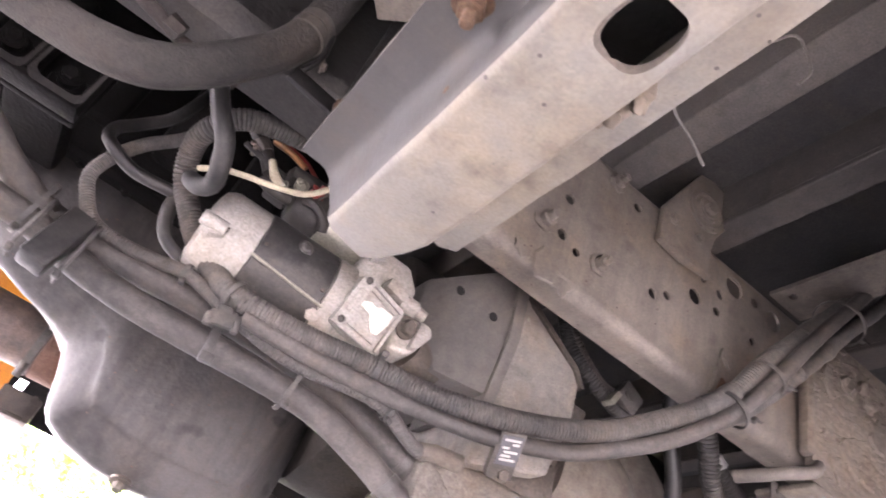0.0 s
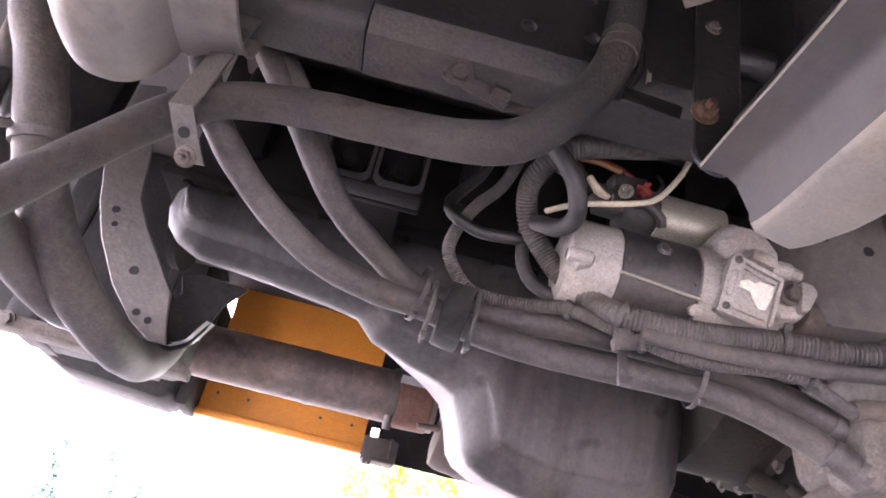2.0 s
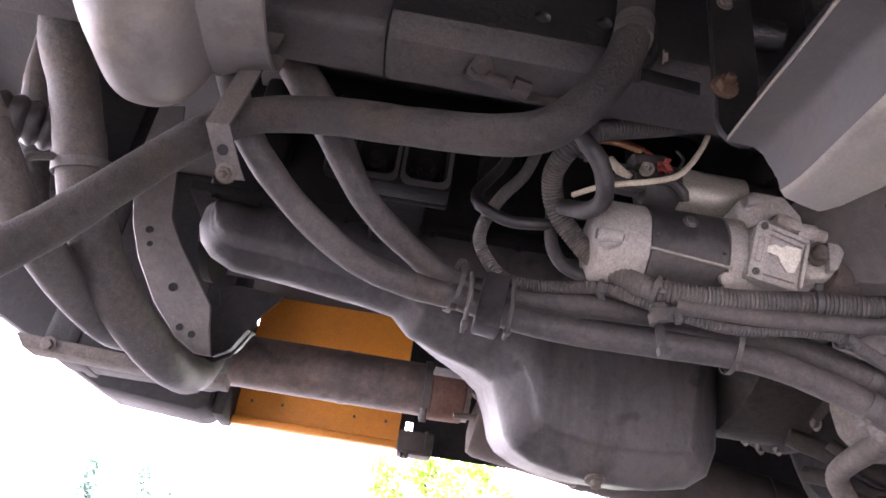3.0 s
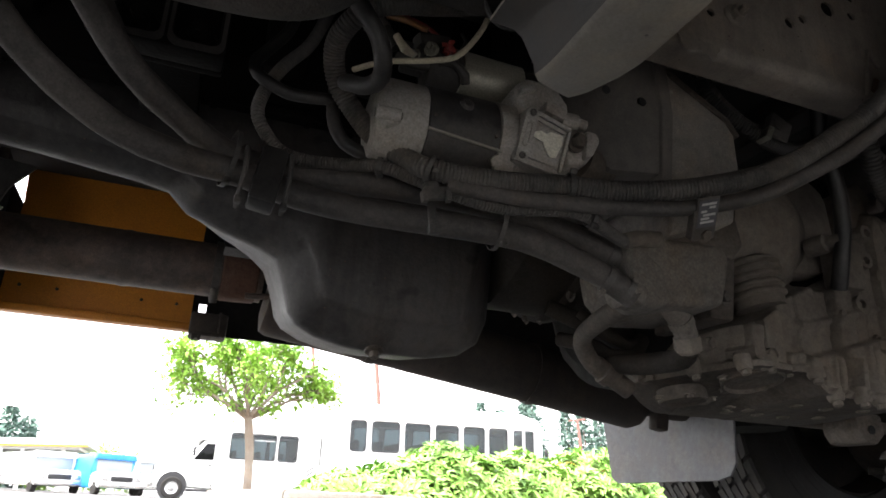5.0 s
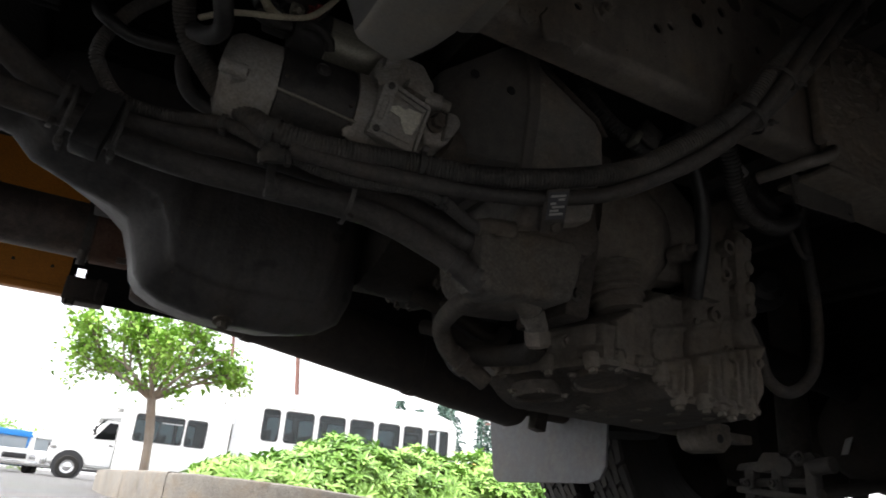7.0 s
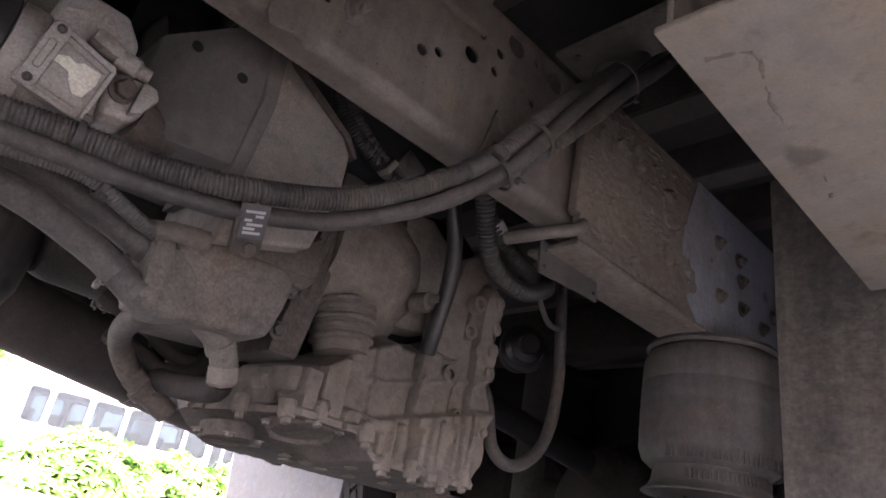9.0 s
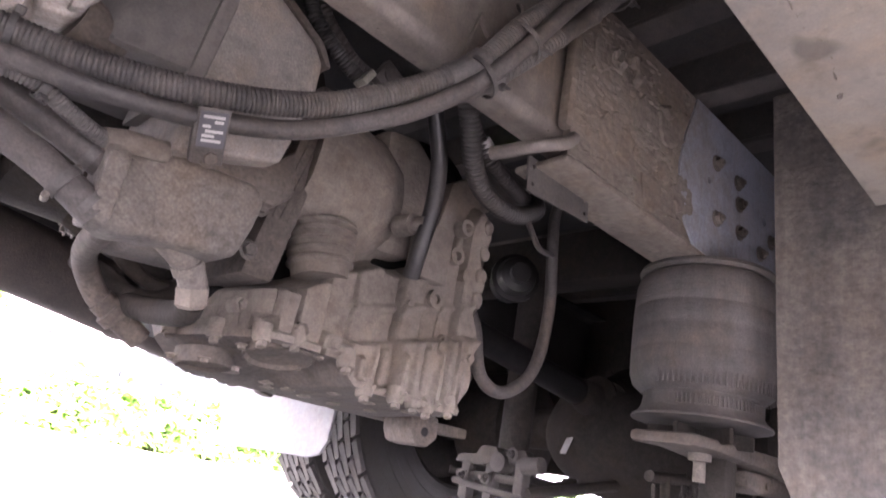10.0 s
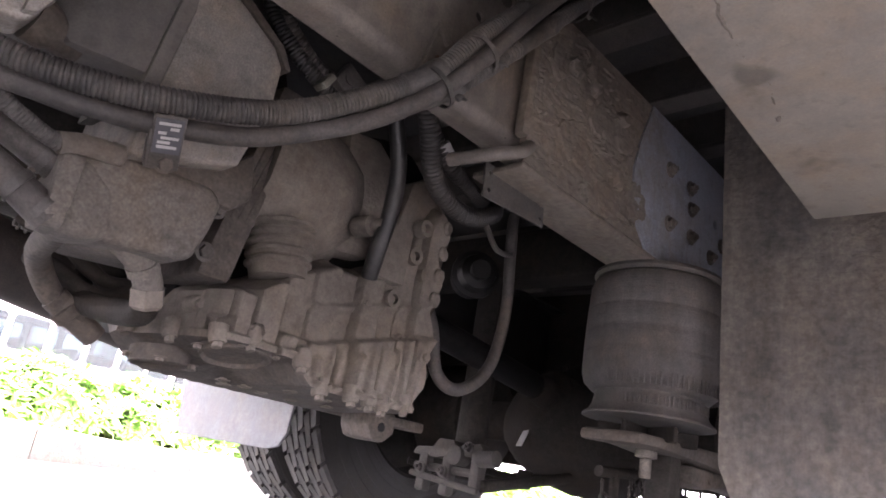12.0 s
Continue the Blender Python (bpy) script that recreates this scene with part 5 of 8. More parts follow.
# ---- hoses and plates at the front ----
hose("radiator_hose", [(-0.97, 0.94, 1.25), (-0.94, 0.955, 1.07), (-0.906, 0.98, 0.99), (-0.875, 1.0, 0.912), (-0.841, 1.05, 0.81), (-0.796, 1.15, 0.733), (-0.756, 1.25, 0.70), (-0.745, 1.38, 0.712), (-0.77, 1.55, 0.78), (-0.80, 1.7, 0.86)], 0.034, M_HOSE, "large dusty radiator hose bending under the engine", "hose", 0, 0, 0.002, 24, clamps=(0.12,))
hose("heater_hose", [(-1.10, 1.15, 1.30), (-1.08, 1.15, 1.18), (-1.066, 1.15, 1.104), (-1.027, 1.15, 0.992), (-0.99, 1.15, 0.88), (-0.95, 1.2, 0.82)], 0.026, M_HOSE, "dusty heater hose behind the radiator hose", "hose", seg=18)
hose("side_hose", [(-0.96, 0.86, 0.90), (-0.92, 0.89, 0.84), (-0.885, 0.92, 0.785), (-0.862, 0.95, 0.75), (-0.855, 1.0, 0.735), (-0.85, 1.1, 0.725), (-0.832, 1.2, 0.718), (-0.835, 1.3, 0.74), (-0.87, 1.45, 0.80)], 0.026, M_HOSE, "dusty hose running down to the front crossmember", "hose", seg=18, clamps=(0.1,))
hose("side_hose", [(-0.87, 1.0, 0.765), (-0.857, 1.05, 0.755), (-0.825, 1.15, 0.735), (-0.788, 1.25, 0.708), (-0.778, 1.35, 0.700), (-0.80, 1.45, 0.72)], 0.016, M_HOSE, "thinner dusty hose beside the large one", "hose", seg=14)
hose("ribbed_duct", [(-1.15, 1.0, 0.91), (-1.08, 1.0, 0.935), (-1.0, 1.02, 0.945), (-0.93, 1.06, 0.955)], 0.035, M_BLACK, "short black ribbed air duct", "hose", 0.006, 0.02, seg=20)
hose("cross_pipe", [(-0.60, 0.98, 1.09), (-0.56, 0.99, 1.04), (-0.545, 1.0, 1.02), (-0.5, 1.05, 0.96)], 0.021, M_HOSE, "dusty hose end below the rail", "hose", seg=16)
bm = B()
ring(bm, (-0.862, 1.015, 0.875), (0.2, 0.25, -0.9), 0.036, 0.014, 0.004, 30)
tube(bm, [(-0.89, 0.985, 0.87), (-0.90, 0.95, 0.84), (-0.88, 0.93, 0.80)], 0.006, 8)
single("wire_clip", bm, M_GALV, "steel wire clip round the radiator hose", "clip")

root = thing("front_bracket", "grey curved pressed-steel bracket under the engine front", "bracket", (-0.8, 1.4, 0.78))
outer = [(-1.033, 1.273), (-0.941, 0.993), (-0.908, 0.924), (-0.851, 0.84), (-0.795, 0.783), (-0.751, 0.756), (-0.72, 0.756), (-0.694, 0.771), (-0.674, 0.811), (-0.661, 0.859), (-0.625, 0.907)]
inner = [(-0.717, 0.915), (-0.753, 0.90), (-0.740, 0.868), (-0.748, 0.852), (-0.778, 0.890), (-0.838, 0.966), (-0.872, 1.02), (-0.930, 1.291)]
part("front_plate", prism(B(), outer[:7] + [(-0.735, 0.80)] + inner[3:], "y", 1.396, 1.404, 0.002, 1), M_CROSS_DUST, root)
part("side_plate", prism(B(), outer[5:] + inner[:5], "y", 1.43, 1.438, 0.002, 1), M_SKIRT, root, "dark rear web")
skin = [Vector((px, 0, pz)) for px, pz in outer[:9]]
t = bmesh.new()
strip = [(t.verts.new((p.x, 1.40, p.z)), t.verts.new((p.x, 1.47, p.z + 0.02)), t.verts.new((p.x + 0.004, 1.40, p.z + 0.006)), t.verts.new((p.x + 0.004, 1.47, p.z + 0.026))) for p in skin]
for p, q in zip(strip, strip[1:]):
    t.faces.new((p[0], q[0], q[1], p[1]))
    t.faces.new((p[2], p[3], q[3], q[2]))
    t.faces.new((p[1], q[1], q[3], p[3]))
bmesh.ops.recalc_face_normals(t, faces=t.faces[:])
bm = B()
merge(bm, t)
part("lower_skin", bm, M_RAIL_DARK, root, "", 50)
for px, pz, rr in ((-0.905, 0.985, 0.008), (-0.895, 0.955, 0.006), (-0.825, 0.875, 0.009), (-0.79, 0.80, 0.007), (-0.765, 0.79, 0.007)):
    part("bore", lathe(B(), (px, 1.3962, pz), (0, -1, 0), [(0, rr), (0.001, rr)], 10), M_HOLE_SHADE, root)
bm = B()
lathe(bm, (-0.96, 1.22, 0.99), (0, -1, -0.1), [(0, 0.034), (0.02, 0.034), (0.022, 0.024), (0.04, 0.022)], 18)
hexbolt(bm, (-0.96, 1.18, 0.987), (0, -1, -0.1), 0.018)
part("mount_bolt", bm, M_AXLE, root)
bm = B()
prism(bm, [(-1.12, 1.30), (-0.93, 1.30), (-0.93, 0.98), (-1.12, 0.93)], "y", 1.25, 1.30, 0.008)
single("front_plate", bm, M_SKIRT, "dark plate behind the front hoses", "plate")

# ---- exhaust ----
root = thing("exhaust_pipe", "heat-stained exhaust pipe with a rusty band clamp", "exhaust", (-0.5, 2.2, 0.92))
part("pipe", lathe(B(), (-1.1, 2.25, 1.012), (1, 0, 0.0), [(0, 0.078), (0.55, 0.080), (0.565, 0.083), (0.58, 0.080), (0.95, 0.079)], 36), M_EXH, root)
part("joint", lathe(B(), (-0.27, 2.25, 1.012), (1, 0, 0), [(0, 0.084), (0.004, 0.087), (0.05, 0.086), (0.1, 0.084), (0.105, 0.078)], 36), M_EXHRUST, root, "rusty pipe joint")
bm = B()
ring(bm, (-0.285, 2.25, 1.012), (1, 0, 0), 0.082, 0.02, 0.006, 32)
rod(bm, (-0.285, 2.19, 0.94), (-0.285, 2.20, 0.90), 0.011, 12)
part("band_clamp", bm, M_GALV, root)
bm = B()
tube(bm, [(-0.17, 2.2, 1.02), (-0.13, 2.17, 0.99), (-0.10, 2.16, 0.96), (-0.12, 2.15, 0.93), (-0.2, 2.15, 0.92)], 0.009, 10)
part("hanger_hook", bm, M_EXH, root)
root = thing("exhaust_bracket", "black bracket hanging below the skirt", "bracket", (-0.3, 2.79, 0.93))
bm = B()
box(bm, (-0.27, 2.78, 0.955), (0.13, 0.09, 0.085), bevel=0.008)
box(bm, (-0.232, 2.74, 0.965), (0.012, 0.014, 0.075), bevel=0.003)
box(bm, (-0.272, 2.735, 0.918), (0.09, 0.01, 0.014), bevel=0.003)
for xx in (-0.318, -0.296):
    box(bm, (xx, 2.74, 0.905), (0.010, 0.03, 0.020), bevel=0.003)
part("block", rough(bm, 30, 0.002), M_MUFFLER, root)
part("pin", rod(B(), (-0.305, 2.76, 0.94), (-0.305, 2.75, 0.90), 0.012, 10), M_GALV, root)
root = thing("cross_bar", "tan dusty flat bar bolted below the front hoses", "bar", (-1.05, 1.9, 0.85))
bm = B()
prism(bm, [(-1.33, 0.885), (-0.80, 0.862), (-0.80, 0.835), (-1.30, 0.85)], "y", 1.88, 1.955, 0.003)
part("bar", bm, M_TRANS_DK, root)
for xx in (-1.24, -1.0):
    part("bar_bolt", hexbolt(B(), (xx, 1.88, 0.865), (0, -1, -0.3), 0.014, 0.01), M_BOLT, root)
root = thing("front_tank", "dark box behind the flat bar", "tank", (-1.08, 2.05, 0.87))
part("body", box(B(), (-1.08, 2.05, 1.17), (0.45, 0.2, 0.60), bevel=0.03), M_SKIRT, root)
for xx in (-1.22, -0.94):
    part("strap", box(B(), (xx, 2.05, 1.17), (0.03, 0.206, 0.606), bevel=0.004), M_SKIRT, root)

root = thing("muffler", "brown dusty muffler with a hanger at its rear end", "muffler", (0.7, 2.2, 0.68))
part("drum", lathe(B(), (-0.14, 2.22, 0.93), (1, 0, -0.14), [(0, 0.05), (0.01, 0.09), (0.03, 0.098), (1.30, 0.098), (1.33, 0.085), (1.34, 0.05)], 36), M_MUFFLER, root)
for a in (0.35, 0.9):
    part("strap", ring(B(), Vector((-0.14, 2.22, 0.93)) + Vector((1, 0, -0.14)) * a, (1, 0, -0.14), 0.098, 0.03, 0.004, 36), M_MUFFLER, root)
bm = B()
box(bm, (1.22, 2.16, 0.68), (0.05, 0.05, 0.07), (0, 10, 0), 0.008)
tube(bm, [(1.18, 2.2, 0.75), (1.3, 2.2, 0.74), (1.45, 2.15, 0.74), (1.6, 2.0, 0.76)], 0.05, 14)
part("tail_hanger", bm, M_MUFFLER, root)

root = thing("breather_hose", "black ribbed hose behind the chassis rail", "hose", (0.55, 1.02, 1.05))
part("conduit", tube(B(), [(0.45, 1.04, 1.24), (0.475, 1.03, 1.165), (0.50, 1.03, 1.115), (0.545, 1.025, 1.078), (0.60, 1.02, 1.05), (0.66, 1.03, 1.045), (0.75, 1.06, 1.08)], 0.013, 14, rib=0.002, pitch=0.006), M_LOOMDK, root)
part("clip", rough(box(B(), (0.60, 1.005, 1.045), (0.012, 0.028, 0.03), (0, 30, 0), 0.003), 60, 0.002), M_ZINC, root, "pale metal clip")

for pts, r in (([(0.40, 1.42, 0.72), (0.43, 1.36, 0.70), (0.47, 1.33, 0.675), (0.51, 1.32, 0.68), (0.55, 1.34, 0.72)], 0.016), ([(0.40, 1.34, 0.76), (0.44, 1.32, 0.725), (0.49, 1.32, 0.70), (0.55, 1.34, 0.71)], 0.013), ([(0.36, 1.40, 0.78), (0.44, 1.38, 0.75), (0.50, 1.37, 0.73), (0.57, 1.4, 0.74)], 0.018)):
    hose("cooler_line", pts, r, M_AXLE, "dark oily hose tucked below the oil cooler", "hose", 0, 0, 0.003, 12, "hoses below the cooler")


# ---- bell housing and transmission ----
root = thing("bell_housing", "dusty flywheel and bell housing", "engine part", (0.42, 1.45, 0.75))
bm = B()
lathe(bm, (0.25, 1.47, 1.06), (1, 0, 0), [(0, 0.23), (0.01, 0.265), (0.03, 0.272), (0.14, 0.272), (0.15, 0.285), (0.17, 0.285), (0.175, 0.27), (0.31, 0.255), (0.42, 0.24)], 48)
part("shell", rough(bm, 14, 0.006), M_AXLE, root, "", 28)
# a grey side plate, a ridge and a pale cover behind it, all on the housing's flat near side
bm = B()
prism(bm, [(0.205, 0.965), (0.215, 1.075), (0.300, 1.120), (0.350, 1.130), (0.368, 1.020), (0.352, 0.905), (0.250, 0.898)], "y", 0.992, 1.24, 0.006)
for v in bm.verts:
    v.co.y += 0.10 * max(0.0, 0.26 - v.co.x) / 0.06 * (v.co.y < 1.1)
part("cover_plate", rough(bm, 25, 0.002), M_CROSS_DUST, root, "grey cover plate with bolt holes")
for p in ((0.246, 1.039), (0.317, 1.034)):
    part("bore", lathe(B(), (p[0], 0.9915, p[1]), (0, -1, 0), [(0, 0.008), (0.001, 0.008)], 12), M_HOLE_SHADE, root)
bm = B()
prism(bm, [(0.340, 1.150), (0.366, 1.150), (0.374, 1.020), (0.362, 0.890), (0.340, 0.880), (0.352, 1.020)], "y", 0.984, 1.2, 0.004)
part("ridge", rough(bm, 30, 0.002), M_CROSS_DUST, root, "thin upright ridge")
bm = B()
prism(bm, [(0.372, 1.130), (0.392, 1.108), (0.506, 1.048), (0.524, 1.025), (0.525, 0.96), (0.50, 0.85), (0.36, 0.80), (0.36, 0.92)], "y", 1.0, 1.24, 0.008, 3)
part("side_cover", rough(bm, 20, 0.003), M_BELL, root, "dusty side cover, lightened as if lit")
part("cover_edge", rough(prism(B(), [(0.376, 1.135), (0.396, 1.114), (0.512, 1.053), (0.531, 1.027), (0.540, 1.03), (0.520, 1.062), (0.40, 1.126)], "y", 1.006, 1.2, 0.003), 40, 0.002), M_TRANS_DK, root)
part("dowel", lathe(B(), (0.388, 1.003, 1.078), (0, -1, 0), [(0, 0.006), (0.003, 0.006), (0.004, 0.003)], 12), M_ZINC, root, "pale dowel pin")
bm = B()
prism(bm, [(0.36, 0.86), (0.50, 0.86), (0.54, 0.90), (0.555, 0.83), (0.53, 0.80), (0.36, 0.80)], "y", 1.04, 1.2, 0.008)
part("lower_flange", rough(bm, 25, 0.003), M_TRANS_DK, root)
for k in range(14):
    a = radians(150 + k * 14)
    part("flange_bolt", hexbolt(B(), (0.40, 1.47 + 0.278 * math.cos(a), 1.06 + 0.278 * math.sin(a)), (-1, 0, 0), 0.010), M_BOLT, root)

root = thing("transmission", "dust-caked automatic transmission with ribbed cast cases", "transmission", (0.75, 1.45, 0.6))
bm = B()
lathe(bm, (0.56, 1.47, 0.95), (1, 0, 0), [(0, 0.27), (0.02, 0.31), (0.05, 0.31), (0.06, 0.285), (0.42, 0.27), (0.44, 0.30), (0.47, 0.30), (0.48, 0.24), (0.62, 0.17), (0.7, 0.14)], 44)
# Main case in near-black, unlike the paler covers outside it
part("main_case", rough(bm, 14, 0.005), M_ENGINE, root, "near-black main case", 28)
# drum cover on the near side
bm = B()
lathe(bm, (0.605, 1.26, 0.955), (1, 0.05, -0.03), [(0, 0.10), (0.004, 0.148), (0.03, 0.152), (0.17, 0.148), (0.215, 0.13), (0.24, 0.09), (0.245, 0.0)], 40)
part("drum_cover", rough(bm, 18, 0.003), M_TRANS, root, "pale dusty drum cover", 40)
bm = B()
prism(bm, [(0.775, 1.10), (0.86, 1.11), (0.93, 1.05), (0.945, 0.91), (0.885, 0.86), (0.80, 0.85)], "y", 1.16, 1.36, 0.02, 2)
part("case_web", rough(bm, 18, 0.004), M_TRANS, root)
bm = B()
fins = [(0, 0.045)]
for k in range(5):
    fins += [(0.004 + k * 0.016, 0.050), (0.008 + k * 0.016, 0.061 - 0.001 * k), (0.013 + k * 0.016, 0.061 - 0.001 * k), (0.017 + k * 0.016, 0.050)]
lathe(bm, (0.690, 1.175, 0.862), (0.12, -0.12, -1), fins + [(0.10, 0.048)], 28)
part("finned_cap", rough(bm, 30, 0.002), M_TRANS, root, "finned round cap")
# bell flange rib between cooler and drum
bm = B()
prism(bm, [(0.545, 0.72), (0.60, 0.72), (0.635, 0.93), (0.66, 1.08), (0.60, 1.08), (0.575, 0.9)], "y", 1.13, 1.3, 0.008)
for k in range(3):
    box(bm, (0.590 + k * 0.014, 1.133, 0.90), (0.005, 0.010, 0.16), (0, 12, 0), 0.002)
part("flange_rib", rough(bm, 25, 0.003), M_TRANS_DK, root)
# lower case: a near wall with soft cast ribs, and its pan
TOPS = [(0.45, 0.655), (0.47, 0.660), (0.495, 0.664), (0.50, 0.682), (0.545, 0.690), (0.55, 0.714), (0.60, 0.720), (0.655, 0.737), (0.74, 0.80), (0.80, 0.835), (0.88, 0.84), (0.93, 0.87), (0.97, 0.94), (1.0, 1.0), (1.02, 1.045), (1.045, 1.05)]
TEETH = [0.722, 0.748, 0.782, 0.812, 0.836, 0.868, 0.902, 0.928, 0.962, 0.990, 1.018]
PANELS = [0.45, 0.487, 0.512, 0.538, 0.575, 0.612, 0.650, 0.705, 0.760, 0.815, 0.862, 0.915, 0.958, 1.0, 1.05]


def soft(v):
    v = max(0.0, min(1.0, v))
    return v * v * (3 - 2 * v)


def band(v, lo_, hi_, edge=0.004):
    """One between lo_ and hi_, falling off within edge."""
    return soft((v - lo_) / edge + 0.5) * soft((hi_ - v) / edge + 0.5)


def case_foot(x):
    """Height of the lower case's near bottom edge."""
    return 0.598 + 0.036 * soft((0.78 - x) / 0.06)


def case_under(x, y):
    """Height of the case's underside, which falls away from its near edge."""
    z = case_foot(x)
    return z + (0.588 - z) * soft((y - 1.10) / 0.27)


def wall_y(x, z):
    y = 1.140
    for k in range(len(PANELS) - 1):
        y += (0.010 * math.sin(k * 2.3) - 0.004) * band(x, PANELS[k], PANELS[k + 1], 0.005)
        y += 0.011 * band(x, PANELS[k] - 0.003, PANELS[k] + 0.003, 0.003) * soft((z - 0.66) / 0.01)
    ledge = 0.672 + 0.30 * max(0.0, x - 0.78)
    flange = band(x, 0.703, 1.2) * soft((ledge - z) / 0.008 + 0.5)
    y -= 0.020 * flange
    for k, c in enumerate(TEETH):
        tall = ledge - 0.012 * (k % 3)
        y -= (0.013 + 0.005 * math.sin(k * 1.7)) * band(x, c - 0.007, c + 0.008, 0.006) * band(z, case_foot(x) + 0.006, tall, 0.008)
    y -= 0.008 * band(z, ledge + 0.055, ledge + 0.068, 0.006) * soft((x - 0.74) / 0.02)
    y -= 0.022 * band(x, 0.512, 0.646, 0.012) * soft((0.716 - z) / 0.012 + 0.5)
    y -= 0.032 * band(x, 0.650, 0.700, 0.004) * soft((0.752 - z) / 0.008 + 0.5)
    y -= 0.016 * band(x, 0.455, 0.498, 0.012) * soft((0.655 - z) / 0.012 + 0.5)
    y -= 0.012 * soft((case_foot(x) + 0.014 - z) / 0.005 + 0.3)
    y += 0.030 * band(x, 0.585, 0.615, 0.006) * band(z, case_foot(x) + 0.015, case_foot(x) + 0.037, 0.006)
    y -= 0.013 * band(x, 0.474, 0.486, 0.005) * soft((0.655 - z) / 0.01) + 0.012 * band(x, 0.526, 0.536, 0.005) * soft((0.672 - z) / 0.01) + 0.012 * band(x, 0.556, 0.567, 0.005) * soft((0.70 - z) / 0.01)
    y += 0.024 * band(x, 0.498, 0.515, 0.006) * band(z, case_foot(x) + 0.012, 0.66, 0.006)
    return y + 0.004 * noise.noise(Vector((x * 22, z * 22, 3))) + 0.002 * noise.noise(Vector((x * 70, z * 70, 7)))


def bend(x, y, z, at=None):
    """The case's front end turns back from its near wall, shaped to fit the camera's view."""
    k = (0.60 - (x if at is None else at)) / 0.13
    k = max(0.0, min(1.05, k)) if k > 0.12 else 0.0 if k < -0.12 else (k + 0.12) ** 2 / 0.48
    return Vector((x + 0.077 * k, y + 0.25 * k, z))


t = bmesh.new()
cols, rows_ = 250, 64
grid = []
for i in range(cols + 1):
    x = 0.468 + (1.046 - 0.468) * i / cols
    zt = TOPS[-1][1]
    for (xa, za), (xb, zb) in zip(TOPS, TOPS[1:]):
        if xa <= x <= xb:
            zt = za + (zb - za) * (x - xa) / (xb - xa)
            break
    col = []
    for j in range(rows_ + 1):
        f = j / rows_
        z = case_foot(x) + (zt - case_foot(x)) * f
        y = wall_y(x, z) + 0.05 * soft((f - 0.9) / 0.1) + 0.02 * soft((0.47 - x) / 0.02)
        xx = x + 0.012 * math.sin(z * 60) * soft((x - 1.02) / 0.02) - 0.025 * soft((x - 1.0) / 0.04) * soft((0.72 - z) / 0.1)
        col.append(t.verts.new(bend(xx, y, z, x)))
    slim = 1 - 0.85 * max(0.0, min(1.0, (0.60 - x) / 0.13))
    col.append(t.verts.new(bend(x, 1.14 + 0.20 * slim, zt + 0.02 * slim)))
    for q in range(1, 9):
        yy = 1.10 + 0.30 * q / 8
        shift = 0.12 * soft((0.85 - x) / 0.4) * (q / 8) ** 1.5
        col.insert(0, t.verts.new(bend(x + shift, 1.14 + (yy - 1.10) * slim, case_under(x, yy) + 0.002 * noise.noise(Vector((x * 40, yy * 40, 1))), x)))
    grid.append(col)
for a_, b_ in zip(grid, grid[1:]):
    for j in range(8, len(a_) - 1):
        t.faces.new((a_[j], b_[j], b_[j + 1], a_[j + 1]))
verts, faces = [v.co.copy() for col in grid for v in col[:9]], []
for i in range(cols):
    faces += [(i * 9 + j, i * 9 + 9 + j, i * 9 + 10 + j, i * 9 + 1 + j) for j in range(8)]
# Front end and underside take a darker brown than the near wall
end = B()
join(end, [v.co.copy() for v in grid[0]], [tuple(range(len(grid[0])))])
part("front_end", end, M_TRANS_DK, root, "darker brown front end of the case")
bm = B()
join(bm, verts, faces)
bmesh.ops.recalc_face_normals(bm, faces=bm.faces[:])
part("bottom_pan", bm, M_TRANS_DK, root, "darker brown bottom pan", 70)
t.faces.new(grid[-1][::-1])
bmesh.ops.recalc_face_normals(t, faces=t.faces[:])
bm = B()
merge(bm, t)
part("lower_case", bm, M_TRANS, root, "dust-caked ribbed lower case", 70)
for x, z in ((0.488, 0.612), (0.535, 0.604), (0.60, 0.602), (0.655, 0.61), (0.742, 0.607), (0.80, 0.598), (0.865, 0.60), (0.905, 0.60), (0.945, 0.598), (1.0, 0.61), (1.02, 0.71), (0.955, 0.83), (0.875, 0.775), (0.815, 0.715), (0.985, 0.735), (0.70, 0.74), (0.57, 0.69)):
    bm = B()
    low = z < 0.65
    z = z + case_foot(x) - 0.598 if low else z
    y = wall_y(x, z)
    d = Vector((0, -0.25, -1)) if low else Vector((0, -1, 0))
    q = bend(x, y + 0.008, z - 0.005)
    lathe(bm, q - d * 0.012, d, [(-0.01, 0.0155), (0.012, 0.015), (0.018, 0.012)], 14)
    hexbolt(bm, q + d * 0.005, d, 0.0085, 0.009, False)
    part("case_boss", rough(bm, 40, 0.0015), M_TRANS, root)
bm = B()
hexbolt(bm, (0.657, 1.112, 0.660), (0, -1, 0), 0.0135, 0.009, False)
part("check_plug", bm, M_TRANS_DK, root)
